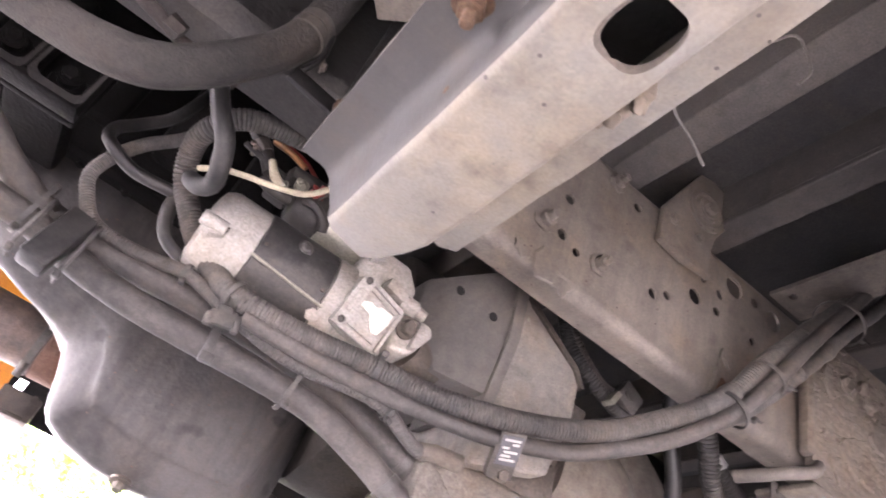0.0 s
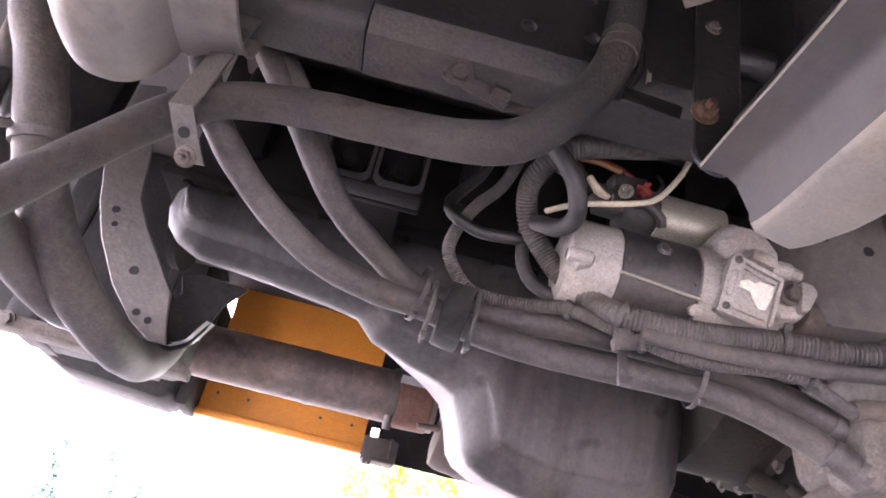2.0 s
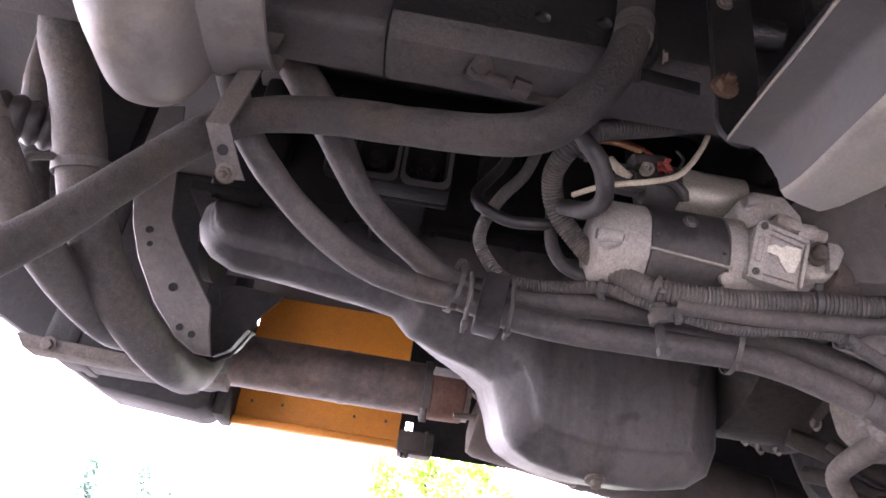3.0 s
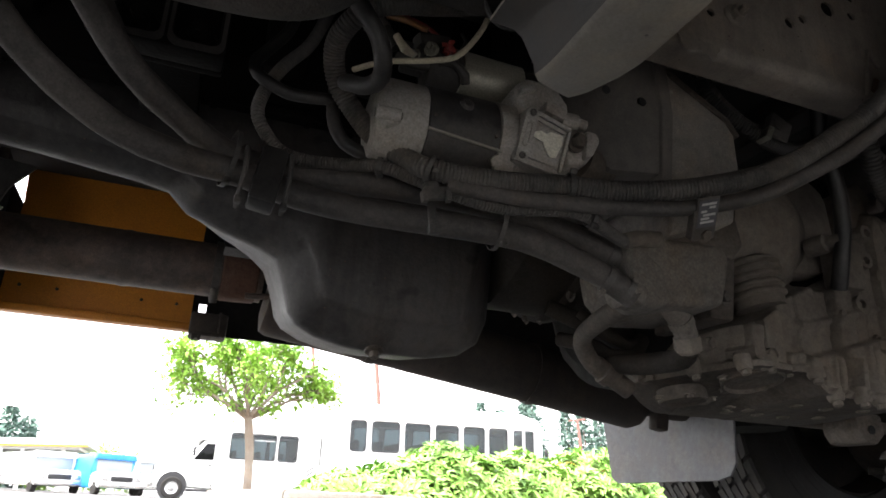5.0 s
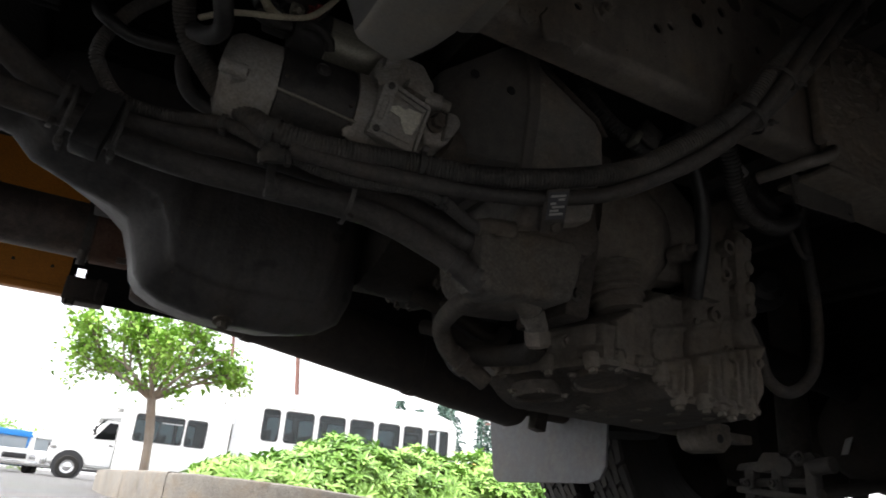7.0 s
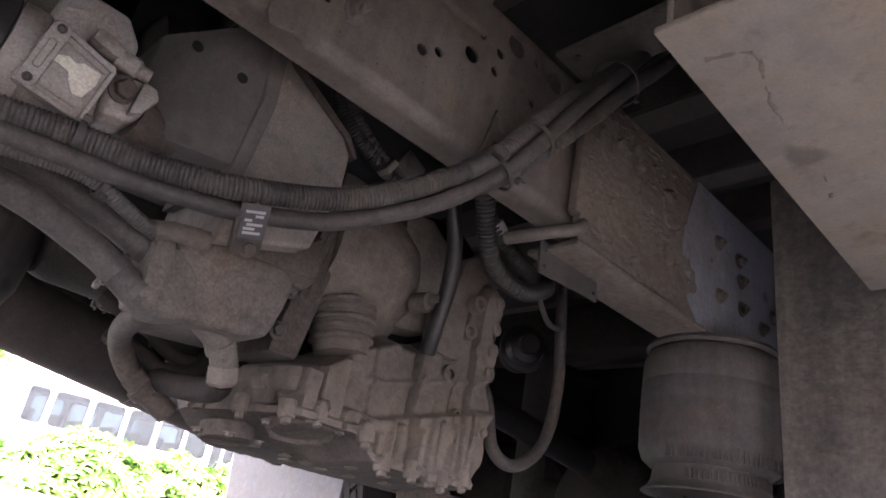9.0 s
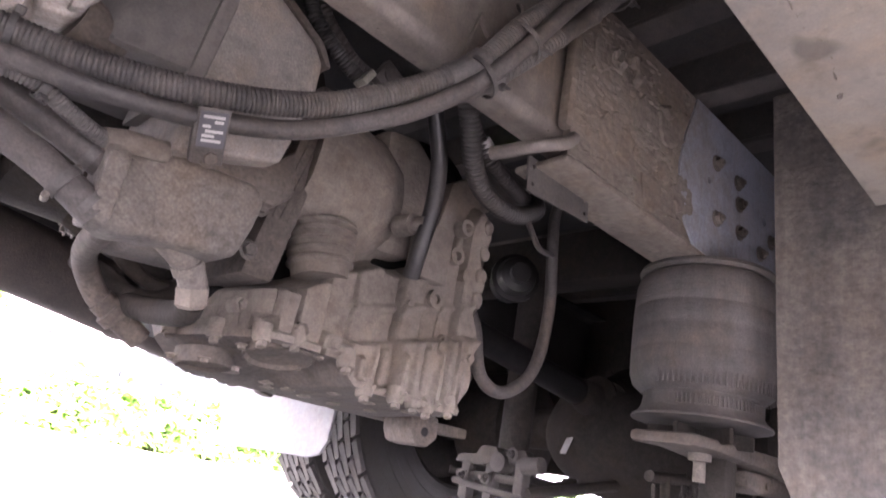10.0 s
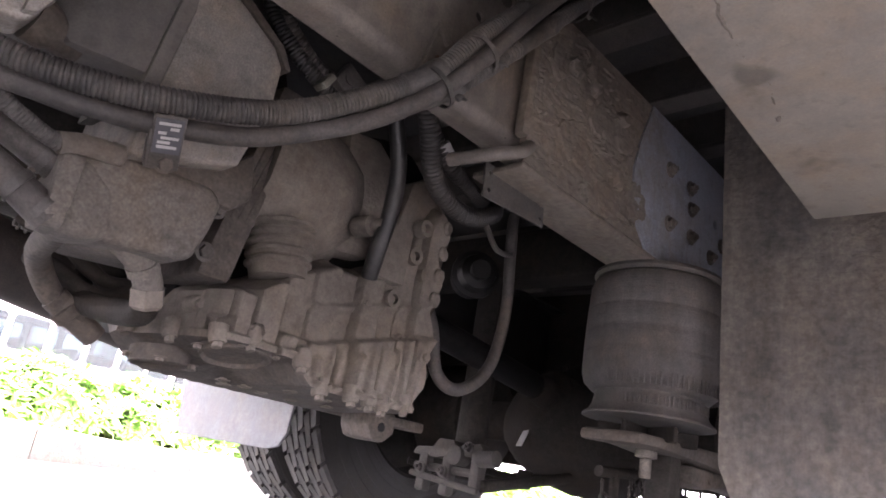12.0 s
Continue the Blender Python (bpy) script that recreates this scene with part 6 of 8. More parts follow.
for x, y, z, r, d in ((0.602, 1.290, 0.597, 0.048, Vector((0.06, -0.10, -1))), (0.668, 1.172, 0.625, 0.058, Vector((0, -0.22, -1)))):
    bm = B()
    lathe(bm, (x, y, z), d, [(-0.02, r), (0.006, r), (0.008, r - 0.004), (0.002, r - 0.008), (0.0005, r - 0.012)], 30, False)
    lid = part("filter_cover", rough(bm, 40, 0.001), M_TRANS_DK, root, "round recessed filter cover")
    # Disc coloured darker brown to stand for shade in the recess
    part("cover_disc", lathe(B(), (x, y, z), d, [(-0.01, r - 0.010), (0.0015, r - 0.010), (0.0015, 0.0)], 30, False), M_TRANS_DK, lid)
    for k in range(5):
        a = k * 1.257 + 0.5
        part("cover_bolt", hexbolt(B(), (x + (r + 0.006) * math.cos(a), y + (r + 0.006) * math.sin(a), z - 0.22 * (r * math.sin(a)) * (z > 0.61) + 0.002), d, 0.007, 0.006, True), M_TRANS, root)
for x, y in ((0.66, 1.30), (0.735, 1.31), (0.775, 1.30), (0.755, 1.34), (0.83, 1.33), (0.90, 1.33), (0.97, 1.30), (0.98, 1.20), (0.90, 1.22), (0.82, 1.22)):
    bm = B()
    lathe(bm, (x, y, case_under(x, y)), (0, -0.1, -1), [(0, 0.014), (0.002, 0.013), (0.002, 0.009)], 14, False)
    hexbolt(bm, (x, y, case_under(x, y) + 0.003), (0, -0.1, -1), 0.007, 0.005, False)
    part("pan_bolt", bm, M_TRANS, root)
for z in (0.83, 0.88, 0.93, 0.985, 1.04):
    part("edge_boss", rough(lathe(B(), (1.04, 1.15, z), (0.25, -1, 0), [(0, 0.016), (0.025, 0.016), (0.03, 0.011)], 12), 40, 0.002), M_TRANS, root)
for x, z in ((0.975, 0.90), (0.99, 0.965), (0.94, 0.80), (1.015, 0.87)):
    bm = B()
    lathe(bm, (x, 1.15, z), (0, -1, 0), [(0, 0.02), (0.022, 0.018), (0.022, 0.010), (0.008, 0.010), (0.008, 0)], 14, False)
    part("bored_boss", rough(bm, 40, 0.0015), M_TRANS, root)
bm = B()
prism(bm, rounded(0.865, 0.825, 0.945, 0.935, 0.01), "y", 1.115, 1.15, 0.004)
part("cover", rough(bm, 40, 0.001), M_TRANS, root)
bm = B()
prism(bm, [(0.95, 0.86), (1.045, 0.86), (1.06, 0.95), (1.07, 1.08), (1.03, 1.11), (0.96, 1.06), (0.93, 0.92)], "y", 1.16, 1.4, 0.01)
part("rear_case", rough(bm, 22, 0.004), M_TRANS, root)
bm = B()
lathe(bm, (0.82, 1.10, 0.90), (0.1, -1, 0), [(-0.03, 0.02), (0.01, 0.02), (0.012, 0.012), (0.04, 0.012)], 14)
part("pressure_fitting", bm, M_TRANS, root)
part("rear_lug", rough(prism(B(), [(1.085, 0.612), (1.165, 0.612), (1.168, 0.565), (1.145, 0.545), (1.105, 0.545), (1.088, 0.572)], "y", 1.30, 1.40, 0.008), 30, 0.003), M_TRANS_DK, root, "brown grimy rear lug")
part("lug_bore", lathe(B(), (1.125, 1.2995, 0.575), (0, -1, 0), [(0, 0.010), (0.001, 0.010)], 12), M_HOLE_SHADE, root)
part("rear_bar", rough(box(B(), (1.20, 1.42, 0.600), (0.30, 0.06, 0.022), bevel=0.005), 30, 0.003), M_TRANS_DK, root)
root = thing("drive_shaft", "black drive shaft running back to the axle", "drive shaft", (1.06, 1.47, 0.90))
part("shaft", rod(B(), (1.12, 1.47, 0.90), (1.96, 1.44, 0.80), 0.040, 20), M_SKIRT, root)
part("yoke", lathe(B(), (1.05, 1.47, 0.905), (0.9, -0.02, -0.1), [(0, 0.07), (0.06, 0.075), (0.08, 0.05), (0.14, 0.042)], 20), M_AXLE, root)
part("rear_yoke", lathe(B(), (1.97, 1.44, 0.80), (-0.9, 0.02, 0.1), [(0, 0.08), (0.03, 0.08), (0.05, 0.055), (0.12, 0.043)], 20), M_AXLE, root)

root = thing("oil_cooler", "dust-caked oil cooler casting with two hose flanges", "oil cooler", (0.42, 1.06, 0.72))
bm = B()
prism(bm, [(0.318, 0.790), (0.350, 0.812), (0.490, 0.820), (0.512, 0.800), (0.505, 0.760), (0.488, 0.706), (0.370, 0.696), (0.330, 0.735)], "y", 1.030, 1.22, 0.018, 4)
part("case", rough(bm, 20, 0.003), M_COOLER, root)
bm = B()
prism(bm, rounded(1.015, 0.688, 1.085, 0.788, 0.02), "x", 0.296, 0.322, 0.004)
prism(bm, [(0.300, 0.775), (0.330, 0.790), (0.370, 0.760), (0.385, 0.700), (0.335, 0.684), (0.292, 0.700)], "y", 1.028, 1.10, 0.014, 3)
part("hose_flange", rough(bm, 30, 0.002), M_COOLER, root)
bm = B()
tube(bm, [(0.305, 1.045, 0.728), (0.355, 1.055, 0.722), (0.405, 1.08, 0.718), (0.452, 1.105, 0.702), (0.478, 1.12, 0.678), (0.486, 1.13, 0.658)], 0.0205, 20, lump=0.001)
lathe(bm, (0.455, 1.106, 0.700), (0.62, 0.35, -0.6), [(0, 0.0225), (0.014, 0.0225), (0.016, 0.019)], 18)
part("pipe", bm, M_COOLER, root, "smooth dusty elbow pipe")
part("pipe_nut", lathe(B(), (0.480, 1.122, 0.674), (0.30, 0.25, -0.85), [(0, 0.0245), (0.024, 0.0245), (0.03, 0.018)], 6), M_TRANS, root)
part("pipe", tube(B(), [(0.355, 1.05, 0.735), (0.345, 1.10, 0.713), (0.358, 1.22, 0.703), (0.384, 1.305, 0.696), (0.412, 1.335, 0.672), (0.438, 1.335, 0.650), (0.48, 1.32, 0.645)], 0.0185, 18, lump=0.001), M_TRANS_DK, root, "dusty pipe bent back in a U")
part("pipe_nut", lathe(B(), (0.430, 1.335, 0.655), (0.8, 0.0, -0.45), [(0, 0.021), (0.02, 0.021), (0.022, 0.026), (0.04, 0.026), (0.042, 0.020), (0.09, 0.019)], 14), M_TRANS_DK, root)
part("rubber_elbow", tube(B(), [(0.488, 1.132, 0.654), (0.492, 1.16, 0.642), (0.480, 1.27, 0.650), (0.47, 1.36, 0.67), (0.50, 1.46, 0.72)], 0.020, 14), M_AXLE, root, "black rubber elbow")
bm = B()
ring(bm, (0.300, 1.037, 0.71), (1, -0.2, -0.5), 0.0205, 0.010, 0.003, 24)
ring(bm, (0.325, 1.057, 0.762), (1, -0.2, -0.5), 0.0205, 0.010, 0.003, 24)
part("clamp_band", bm, M_GALV, root)
for p in ((0.515, 1.06, 0.80), (0.515, 1.06, 0.735), (0.36, 1.06, 0.815)):
    bm = B()
    hexbolt(bm, p, (0, -1, 0), 0.010)
    part("cooler_bolt", bm, M_BOLT, root)

root = thing("label_bracket", "steel loom bracket with a printed label", "bracket", (0.38, 0.96, 0.79))
top, foot = Vector((0.358, 0.905, 0.828)), Vector((0.383, 0.953, 0.785))
up = (top - foot).normalized()
out = Vector((1, 0, 0)).cross(up).normalized()
out = out if out.y < 0 else -out
tab = Matrix((up.cross(out) * -1, out, up)).transposed().to_4x4()
tab.translation = (top + foot) / 2


def on_tab(name, c, sz, mat, label="", bevel=0.0):
    bm = box(B(), c, sz, bevel=bevel)
    bmesh.ops.transform(bm, matrix=tab, verts=bm.verts[:])
    bmesh.ops.recalc_face_normals(bm, faces=bm.faces[:])
    return part(name, bm, mat, root, label)


on_tab("tab", (0, 0, 0), (0.036, 0.005, 0.074), M_GALV, "", 0.0015)
on_tab("tab_lip", (0.019, -0.006, -0.010), (0.004, 0.016, 0.052), M_GALV, "", 0.001)
on_tab("label_ground", (0, 0.003, 0.010), (0.031, 0.0016, 0.046), M_LABELDK, "dark printed label")
for k in range(6):
    wid, off = ((0.024, 0), (0.010, -0.006), (0.009, 0.007), (0.020, -0.002), (0.014, 0.004), (0.022, 0))[k]
    on_tab("print_bar", (off, 0.0044, 0.027 - k * 0.0062), (wid, 0.0008, 0.0036), M_LABEL, "white bar of unreadable print")
part("hook", tube(B(), [top, top + Vector((0, 0.004, 0.022)), top + Vector((0, 0.030, 0.036))], 0.005, 8), M_GALV, root)
part("bracket_bolt", hexbolt(B(), (0.384, 0.950, 0.790), (0, -1, -0.6), 0.009), M_BOLT, root)
root = thing("speed_sensor", "mud-caked sensor plug at the loom's end", "sensor", (0.34, 1.02, 0.79))
part("plug", rough(tube(B(), [(0.285, 1.02, 0.785), (0.32, 1.025, 0.797), (0.36, 1.03, 0.805)], 0.014, 12), 60, 0.002), M_TRANS, root)

hose("vent_hose", [(0.70, 0.97, 1.20), (0.74, 1.0, 1.12), (0.759, 1.02, 1.092), (0.809, 1.04, 1.009), (0.827, 1.055, 0.931), (0.832, 1.075, 0.858), (0.845, 1.10, 0.81)], 0.0155, M_BLACK, "black hose running down the transmission", "hose", seg=16)
hose("transmission_loom", [(0.69, 0.93, 1.20), (0.73, 0.92, 1.093), (0.777, 0.94, 1.038), (0.828, 0.97, 0.993), (0.886, 0.99, 0.968), (0.97, 1.0, 0.965), (1.058, 1.02, 1.009), (1.10, 1.06, 1.06)], 0.0185, M_LOOMDK, "black corrugated loom hanging in a U by the rail", "cable loom", 0.003, 0.008)
hose("transmission_loom", [(0.80, 0.99, 1.12), (0.844, 1.0, 1.075), (0.894, 1.0, 1.041), (0.984, 1.02, 1.03), (1.07, 1.06, 1.045)], 0.0165, M_LOOMDK, "black corrugated loom with a white tape mark", "cable loom", 0.003, 0.008)
single("tape_mark", ring(B(), (0.872, 1.0, 1.058), (0.5, 0.0, -0.36), 0.0165, 0.022, 0.002, 20), M_LABEL, "white tape wrapped round the loom", "tape")
hose("housing_loom", [(0.46, 1.03, 1.22), (0.516, 1.045, 1.149), (0.562, 1.05, 1.114), (0.622, 1.055, 1.091), (0.70, 1.07, 1.11)], 0.013, M_LOOM, "dusty loom tucked behind the rail", "cable loom", 0.002, 0.007)
bm = B()
box(bm, (0.66, 1.03, 1.085), (0.05, 0.02, 0.05), (0, 25, 0), 0.004)
lathe(bm, (0.655, 1.02, 1.088), (0, -1, 0), [(0, 0.012), (0.004, 0.012)], 12)
single("loom_bracket", bm, M_GALV, "small bright loom bracket behind the rail", "bracket")
hose("air_line", [(1.30, 1.10, 1.25), (1.288, 1.15, 1.136), (1.286, 1.15, 1.047), (1.302, 1.15, 0.884), (1.273, 1.15, 0.744), (1.187, 1.15, 0.676), (1.11, 1.15, 0.695), (1.069, 1.15, 0.791), (1.10, 1.25, 0.90)], 0.0135, M_HOSE, "dusty air line hanging in a deep loop", "hose", seg=14)
hose("air_line", [(1.02, 1.0, 0.97), (1.12, 1.05, 0.96), (1.25, 1.12, 1.0), (1.35, 1.2, 1.05)], 0.006, M_HOSE, "thin dusty air line", "hose", seg=8)
root = thing("rail_tag", "thin steel plate hanging below the rail", "plate", (0.95, 0.87, 0.96))
part("plate", plate_with_holes(B(), "y", 0.868, 0.004, [(0.856, 0.940), (1.026, 0.949), (1.021, 1.0), (0.851, 1.0)], [((0.866, 0.985), 0.004), ((0.868, 0.955), 0.004), ((1.012, 0.985), 0.004), ((1.014, 0.962), 0.004)], 8), M_GALV, root)

# ---- rear axle ----
root = thing("air_spring", "dusty grey rubber air spring under the rail", "air spring", (1.44, 0.86, 0.65))
ax = (1.445, 0.85, 0.0)
part("top_plate", lathe(B(), (ax[0], ax[1], 0.99), (0, 0, -1), [(0, 0.10), (0.004, 0.135), (0.012, 0.138), (0.018, 0.132)], 40), M_GALV, root)
part("bellows", lathe(B(), (ax[0], ax[1], 0.975), (0, 0, -1), [(0, 0.12), (0.01, 0.134), (0.03, 0.141), (0.076, 0.1428), (0.078, 0.1418), (0.08, 0.143), (0.12, 0.144), (0.124, 0.1425), (0.128, 0.144), (0.165, 0.1442), (0.168, 0.1432), (0.171, 0.1442), (0.18, 0.144), (0.215, 0.143), (0.235, 0.137), (0.248, 0.122), (0.25, 0.11)], 48), M_BAG, root, "", 60)
part("piston", lathe(B(), (ax[0], ax[1], 0.735), (0, 0, -1), [(0, 0.112), (0.02, 0.113), (0.036, 0.116), (0.048, 0.122), (0.057, 0.134), (0.061, 0.135), (0.063, 0.1)], 40), M_BAG, root, "dull flared piston")
for k in range(46):
    a = 2 * math.pi * k / 84 + 3.0
    part("bead_rib", box(B(), (ax[0] + 0.1415 * math.cos(a), ax[1] + 0.1415 * math.sin(a), 0.745), (0.003, 0.004, 0.028), (0, 0, math.degrees(a)), 0.001, 1), M_BAG, root)
for k in range(40):
    a = 2 * math.pi * k / 84 + 3.2
    part("piston_rib", box(B(), (ax[0] + 0.1155 * math.cos(a), ax[1] + 0.1155 * math.sin(a), 0.708), (0.004, 0.004, 0.02), (0, 0, math.degrees(a)), 0.001, 1), M_BAG, root)
for k in range(9):
    a = radians(-62 + 6 * k)
    part("side_rib", box(B(), (ax[0] + 0.1425 * math.cos(a), ax[1] + 0.1425 * math.sin(a), 0.915), (0.002, 0.003, 0.06), (0, 0, math.degrees(a)), 0.0008, 1), M_BAG, root)
bm = B()
for k in range(6):
    a = 2 * math.pi * k / 6
    box(bm, (ax[0] + 0.05 * math.cos(a), ax[1] + 0.05 * math.sin(a), 0.65), (0.1, 0.01, 0.03), (0, 0, math.degrees(a)), 0.002, 1)
part("web_rib", bm, M_AXLE, root)
root = thing("spring_beam", "rusty brown trailing beam under the air spring", "suspension arm", (1.7, 0.85, 0.6))
bm = B()
prism(bm, [(1.30, 0.64), (1.50, 0.645), (1.75, 0.655), (2.3, 0.66), (2.3, 0.58), (1.9, 0.595), (1.62, 0.615), (1.40, 0.62), (1.30, 0.615)], "y", 0.79, 0.92, 0.01)
part("beam", rough(bm, 18, 0.003), M_TRANS_DK, root)
part("stud", lathe(B(), (1.45, 0.85, 0.625), (0, 0, -1), [(0, 0.022), (0.02, 0.022), (0.022, 0.012), (0.06, 0.012)], 12), M_BOLT, root)
part("stop_block", box(B(), (1.53, 0.85, 0.575), (0.05, 0.06, 0.1), bevel=0.008), M_AXLE, root)
bm = B()
prism(bm, [(1.56, 0.61), (2.2, 0.62), (2.2, 0.575), (1.75, 0.580), (1.62, 0.565), (1.56, 0.572)], "y", 0.80, 0.90, 0.012)
lathe(bm, (1.65, 0.80, 0.588), (0, -1, 0), [(0, 0.008), (0.003, 0.008)], 10)
part("lower_arm", rough(bm, 18, 0.003), M_TRANS_DK, root)

AXX, AXZ = 2.25, 0.74
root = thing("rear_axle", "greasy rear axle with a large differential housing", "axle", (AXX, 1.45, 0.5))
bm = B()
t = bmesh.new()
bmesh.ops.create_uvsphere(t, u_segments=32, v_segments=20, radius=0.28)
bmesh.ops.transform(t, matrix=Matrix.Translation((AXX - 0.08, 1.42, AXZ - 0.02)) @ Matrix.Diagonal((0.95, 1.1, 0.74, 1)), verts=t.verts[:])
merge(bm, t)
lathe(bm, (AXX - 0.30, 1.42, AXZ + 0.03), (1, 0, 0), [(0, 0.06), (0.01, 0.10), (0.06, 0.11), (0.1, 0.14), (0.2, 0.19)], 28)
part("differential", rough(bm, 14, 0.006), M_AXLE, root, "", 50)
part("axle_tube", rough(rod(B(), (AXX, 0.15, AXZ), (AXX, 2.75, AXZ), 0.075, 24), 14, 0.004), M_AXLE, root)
for k in range(10):
    a = 2 * math.pi * k / 10
    bm = B()
    hexbolt(bm, (AXX - 0.24 + 0.05 * abs(math.sin(a)), 1.42 + 0.15 * math.cos(a), AXZ + 0.03 + 0.15 * math.sin(a)), (-1, 0, 0), 0.012)
    part("cover_bolt", bm, M_AXLE, root)
part("pale_tag", box(B(), (1.918, 1.505, 0.668), (0.004, 0.032, 0.08), (0, 22, -22), 0.001), M_LABEL, root, "pale paper tag")
root = thing("torque_arm", "greasy linkage and brake chamber in front of the axle", "suspension arm", (1.75, 1.6, 0.6))
part("plate", rough(prism(B(), [(1.652, 0.552), (1.640, 0.572), (1.575, 0.575), (1.555, 0.600), (1.500, 0.602), (1.490, 0.585), (1.400, 0.600), (1.385, 0.582), (1.40, 0.566), (1.50, 0.556), (1.56, 0.548)], "x", 1.585, 1.625, 0.006), 30, 0.003), M_LINK, root)
for y, z0, z1 in ((1.603, 0.452, 0.56), (1.512, 0.452, 0.56), (1.408, 0.482, 0.575)):
    part("yoke", rough(box(B(), (1.60, y, (z0 + z1) / 2), (0.035, 0.034, z1 - z0), bevel=0.008), 30, 0.003), M_LINK, root)
part("rod", rough(rod(B(), (1.585, 1.642, 0.499), (1.585, 1.385, 0.476), 0.009, 10), 30, 0.002), M_LINK, root)
part("rod", rough(rod(B(), (1.60, 1.64, 0.520), (1.60, 1.40, 0.520), 0.012, 10), 30, 0.002), M_LINK, root)
part("bush", lathe(B(), (1.565, 1.475, 0.560), (1, 0, 0), [(0, 0.012), (0.004, 0.026), (0.05, 0.026), (0.055, 0.018)], 18), M_LINK, root)
part("bush", lathe(B(), (1.590, 1.40, 0.56), (0, -1, 0.1), [(0, 0.022), (0.06, 0.022), (0.062, 0.016)], 16), M_LINK, root)
for y, z in ((1.60, 0.515), (1.515, 0.515), (1.43, 0.585)):
    part("linkage_bolt", hexbolt(B(), (1.575, y, z), (-1, 0, 0), 0.012, 0.012, True, 0.008), M_LINK, root)
part("arm", rough(rod(B(), (1.60, 1.39, 0.49), (1.97, 1.36, 0.56), 0.016, 12), 20, 0.004), M_AXLE, root)
part("brake_chamber", lathe(B(), (1.54, 1.50, 1.06), (-0.55, -0.8, 0), [(0, 0.058), (0.05, 0.062), (0.06, 0.07), (0.075, 0.07), (0.08, 0.058), (0.11, 0.05), (0.118, 0.03), (0.135, 0.028)], 24), M_RAIL_DARK, root)
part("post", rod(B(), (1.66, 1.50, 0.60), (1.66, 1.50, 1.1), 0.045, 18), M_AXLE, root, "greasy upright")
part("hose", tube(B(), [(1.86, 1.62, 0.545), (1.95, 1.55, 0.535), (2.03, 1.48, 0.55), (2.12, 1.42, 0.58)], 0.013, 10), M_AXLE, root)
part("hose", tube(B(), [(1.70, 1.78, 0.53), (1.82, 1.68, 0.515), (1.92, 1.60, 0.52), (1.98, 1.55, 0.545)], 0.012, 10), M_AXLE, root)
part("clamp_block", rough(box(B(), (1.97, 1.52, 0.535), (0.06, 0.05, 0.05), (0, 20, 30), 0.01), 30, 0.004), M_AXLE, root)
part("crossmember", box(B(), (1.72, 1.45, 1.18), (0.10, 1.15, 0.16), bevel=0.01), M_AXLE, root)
# Made-up dark panel that closes bright gaps behind the axle
single("rear_crossmember", box(B(), (2.80, 1.88, 1.03), (0.06, 1.90, 0.84), bevel=0.02), M_AXLE, "dark panel added behind the axle to block the sky", "beam")
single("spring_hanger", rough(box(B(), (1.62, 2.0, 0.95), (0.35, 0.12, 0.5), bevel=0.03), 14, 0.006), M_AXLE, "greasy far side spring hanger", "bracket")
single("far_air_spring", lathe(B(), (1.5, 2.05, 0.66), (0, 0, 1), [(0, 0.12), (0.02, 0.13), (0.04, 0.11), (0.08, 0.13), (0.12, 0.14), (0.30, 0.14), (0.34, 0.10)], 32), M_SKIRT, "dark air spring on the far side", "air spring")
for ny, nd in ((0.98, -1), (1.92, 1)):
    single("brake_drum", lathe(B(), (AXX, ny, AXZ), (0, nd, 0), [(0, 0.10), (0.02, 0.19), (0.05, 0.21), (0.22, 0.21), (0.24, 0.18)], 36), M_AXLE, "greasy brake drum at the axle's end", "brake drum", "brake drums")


TREAD = 26


def tyre(bm, c, r, w, seg=72):
    """A tyre's carcass, turned about y."""
    prof = [(-0.46, 0.56), (-0.485, 0.60), (-0.5, 0.61), (-0.5, 0.64), (-0.508, 0.655), (-0.508, 0.665), (-0.503, 0.67), (-0.515, 0.74), (-0.522, 0.745), (-0.522, 0.80), (-0.513, 0.805), (-0.5, 0.87), (-0.503, 0.875), (-0.495, 0.90), (-0.48, 0.925), (-0.455, 0.955), (-0.42, 0.972), (0.42, 0.972), (0.455, 0.955), (0.49, 0.90), (0.52, 0.78), (0.5, 0.64), (0.46, 0.56)]
    return lathe(bm, Vector(c), (0, 1, 0), [(a * w, b * r) for a, b in prof], seg, False)


def tread_mesh(j, r, w):
    """One tread block of row j, at the wheel's side, about its centre."""
    bm = B()
    a0, da = 2 * math.pi * (0.5 * (j % 2) + 0.06 * j) / TREAD, 2 * math.pi / TREAD * 0.44
    y0 = (-0.43 + j * 0.146) * w
    y1, skew, vs = y0 + 0.118 * w, 0.03, []
    for rr in (0.965, 1.0):
        for yy, aa in ((y0, a0 - da), (y1, a0 - da + skew), (y1, a0 + da + skew), (y0, a0 + da)):
            vs.append((rr * r * math.cos(aa), yy, rr * r * math.sin(aa)))
    join(bm, vs, [(0, 1, 5, 4), (1, 2, 6, 5), (2, 3, 7, 6), (3, 0, 4, 7), (4, 5, 6, 7)])
    bmesh.ops.recalc_face_normals(bm, faces=bm.faces[:])
    me = bpy.data.meshes.new("tread_block")
    bm.to_mesh(me)
    bm.free()
    me.materials.append(M_TREAD)
    return me


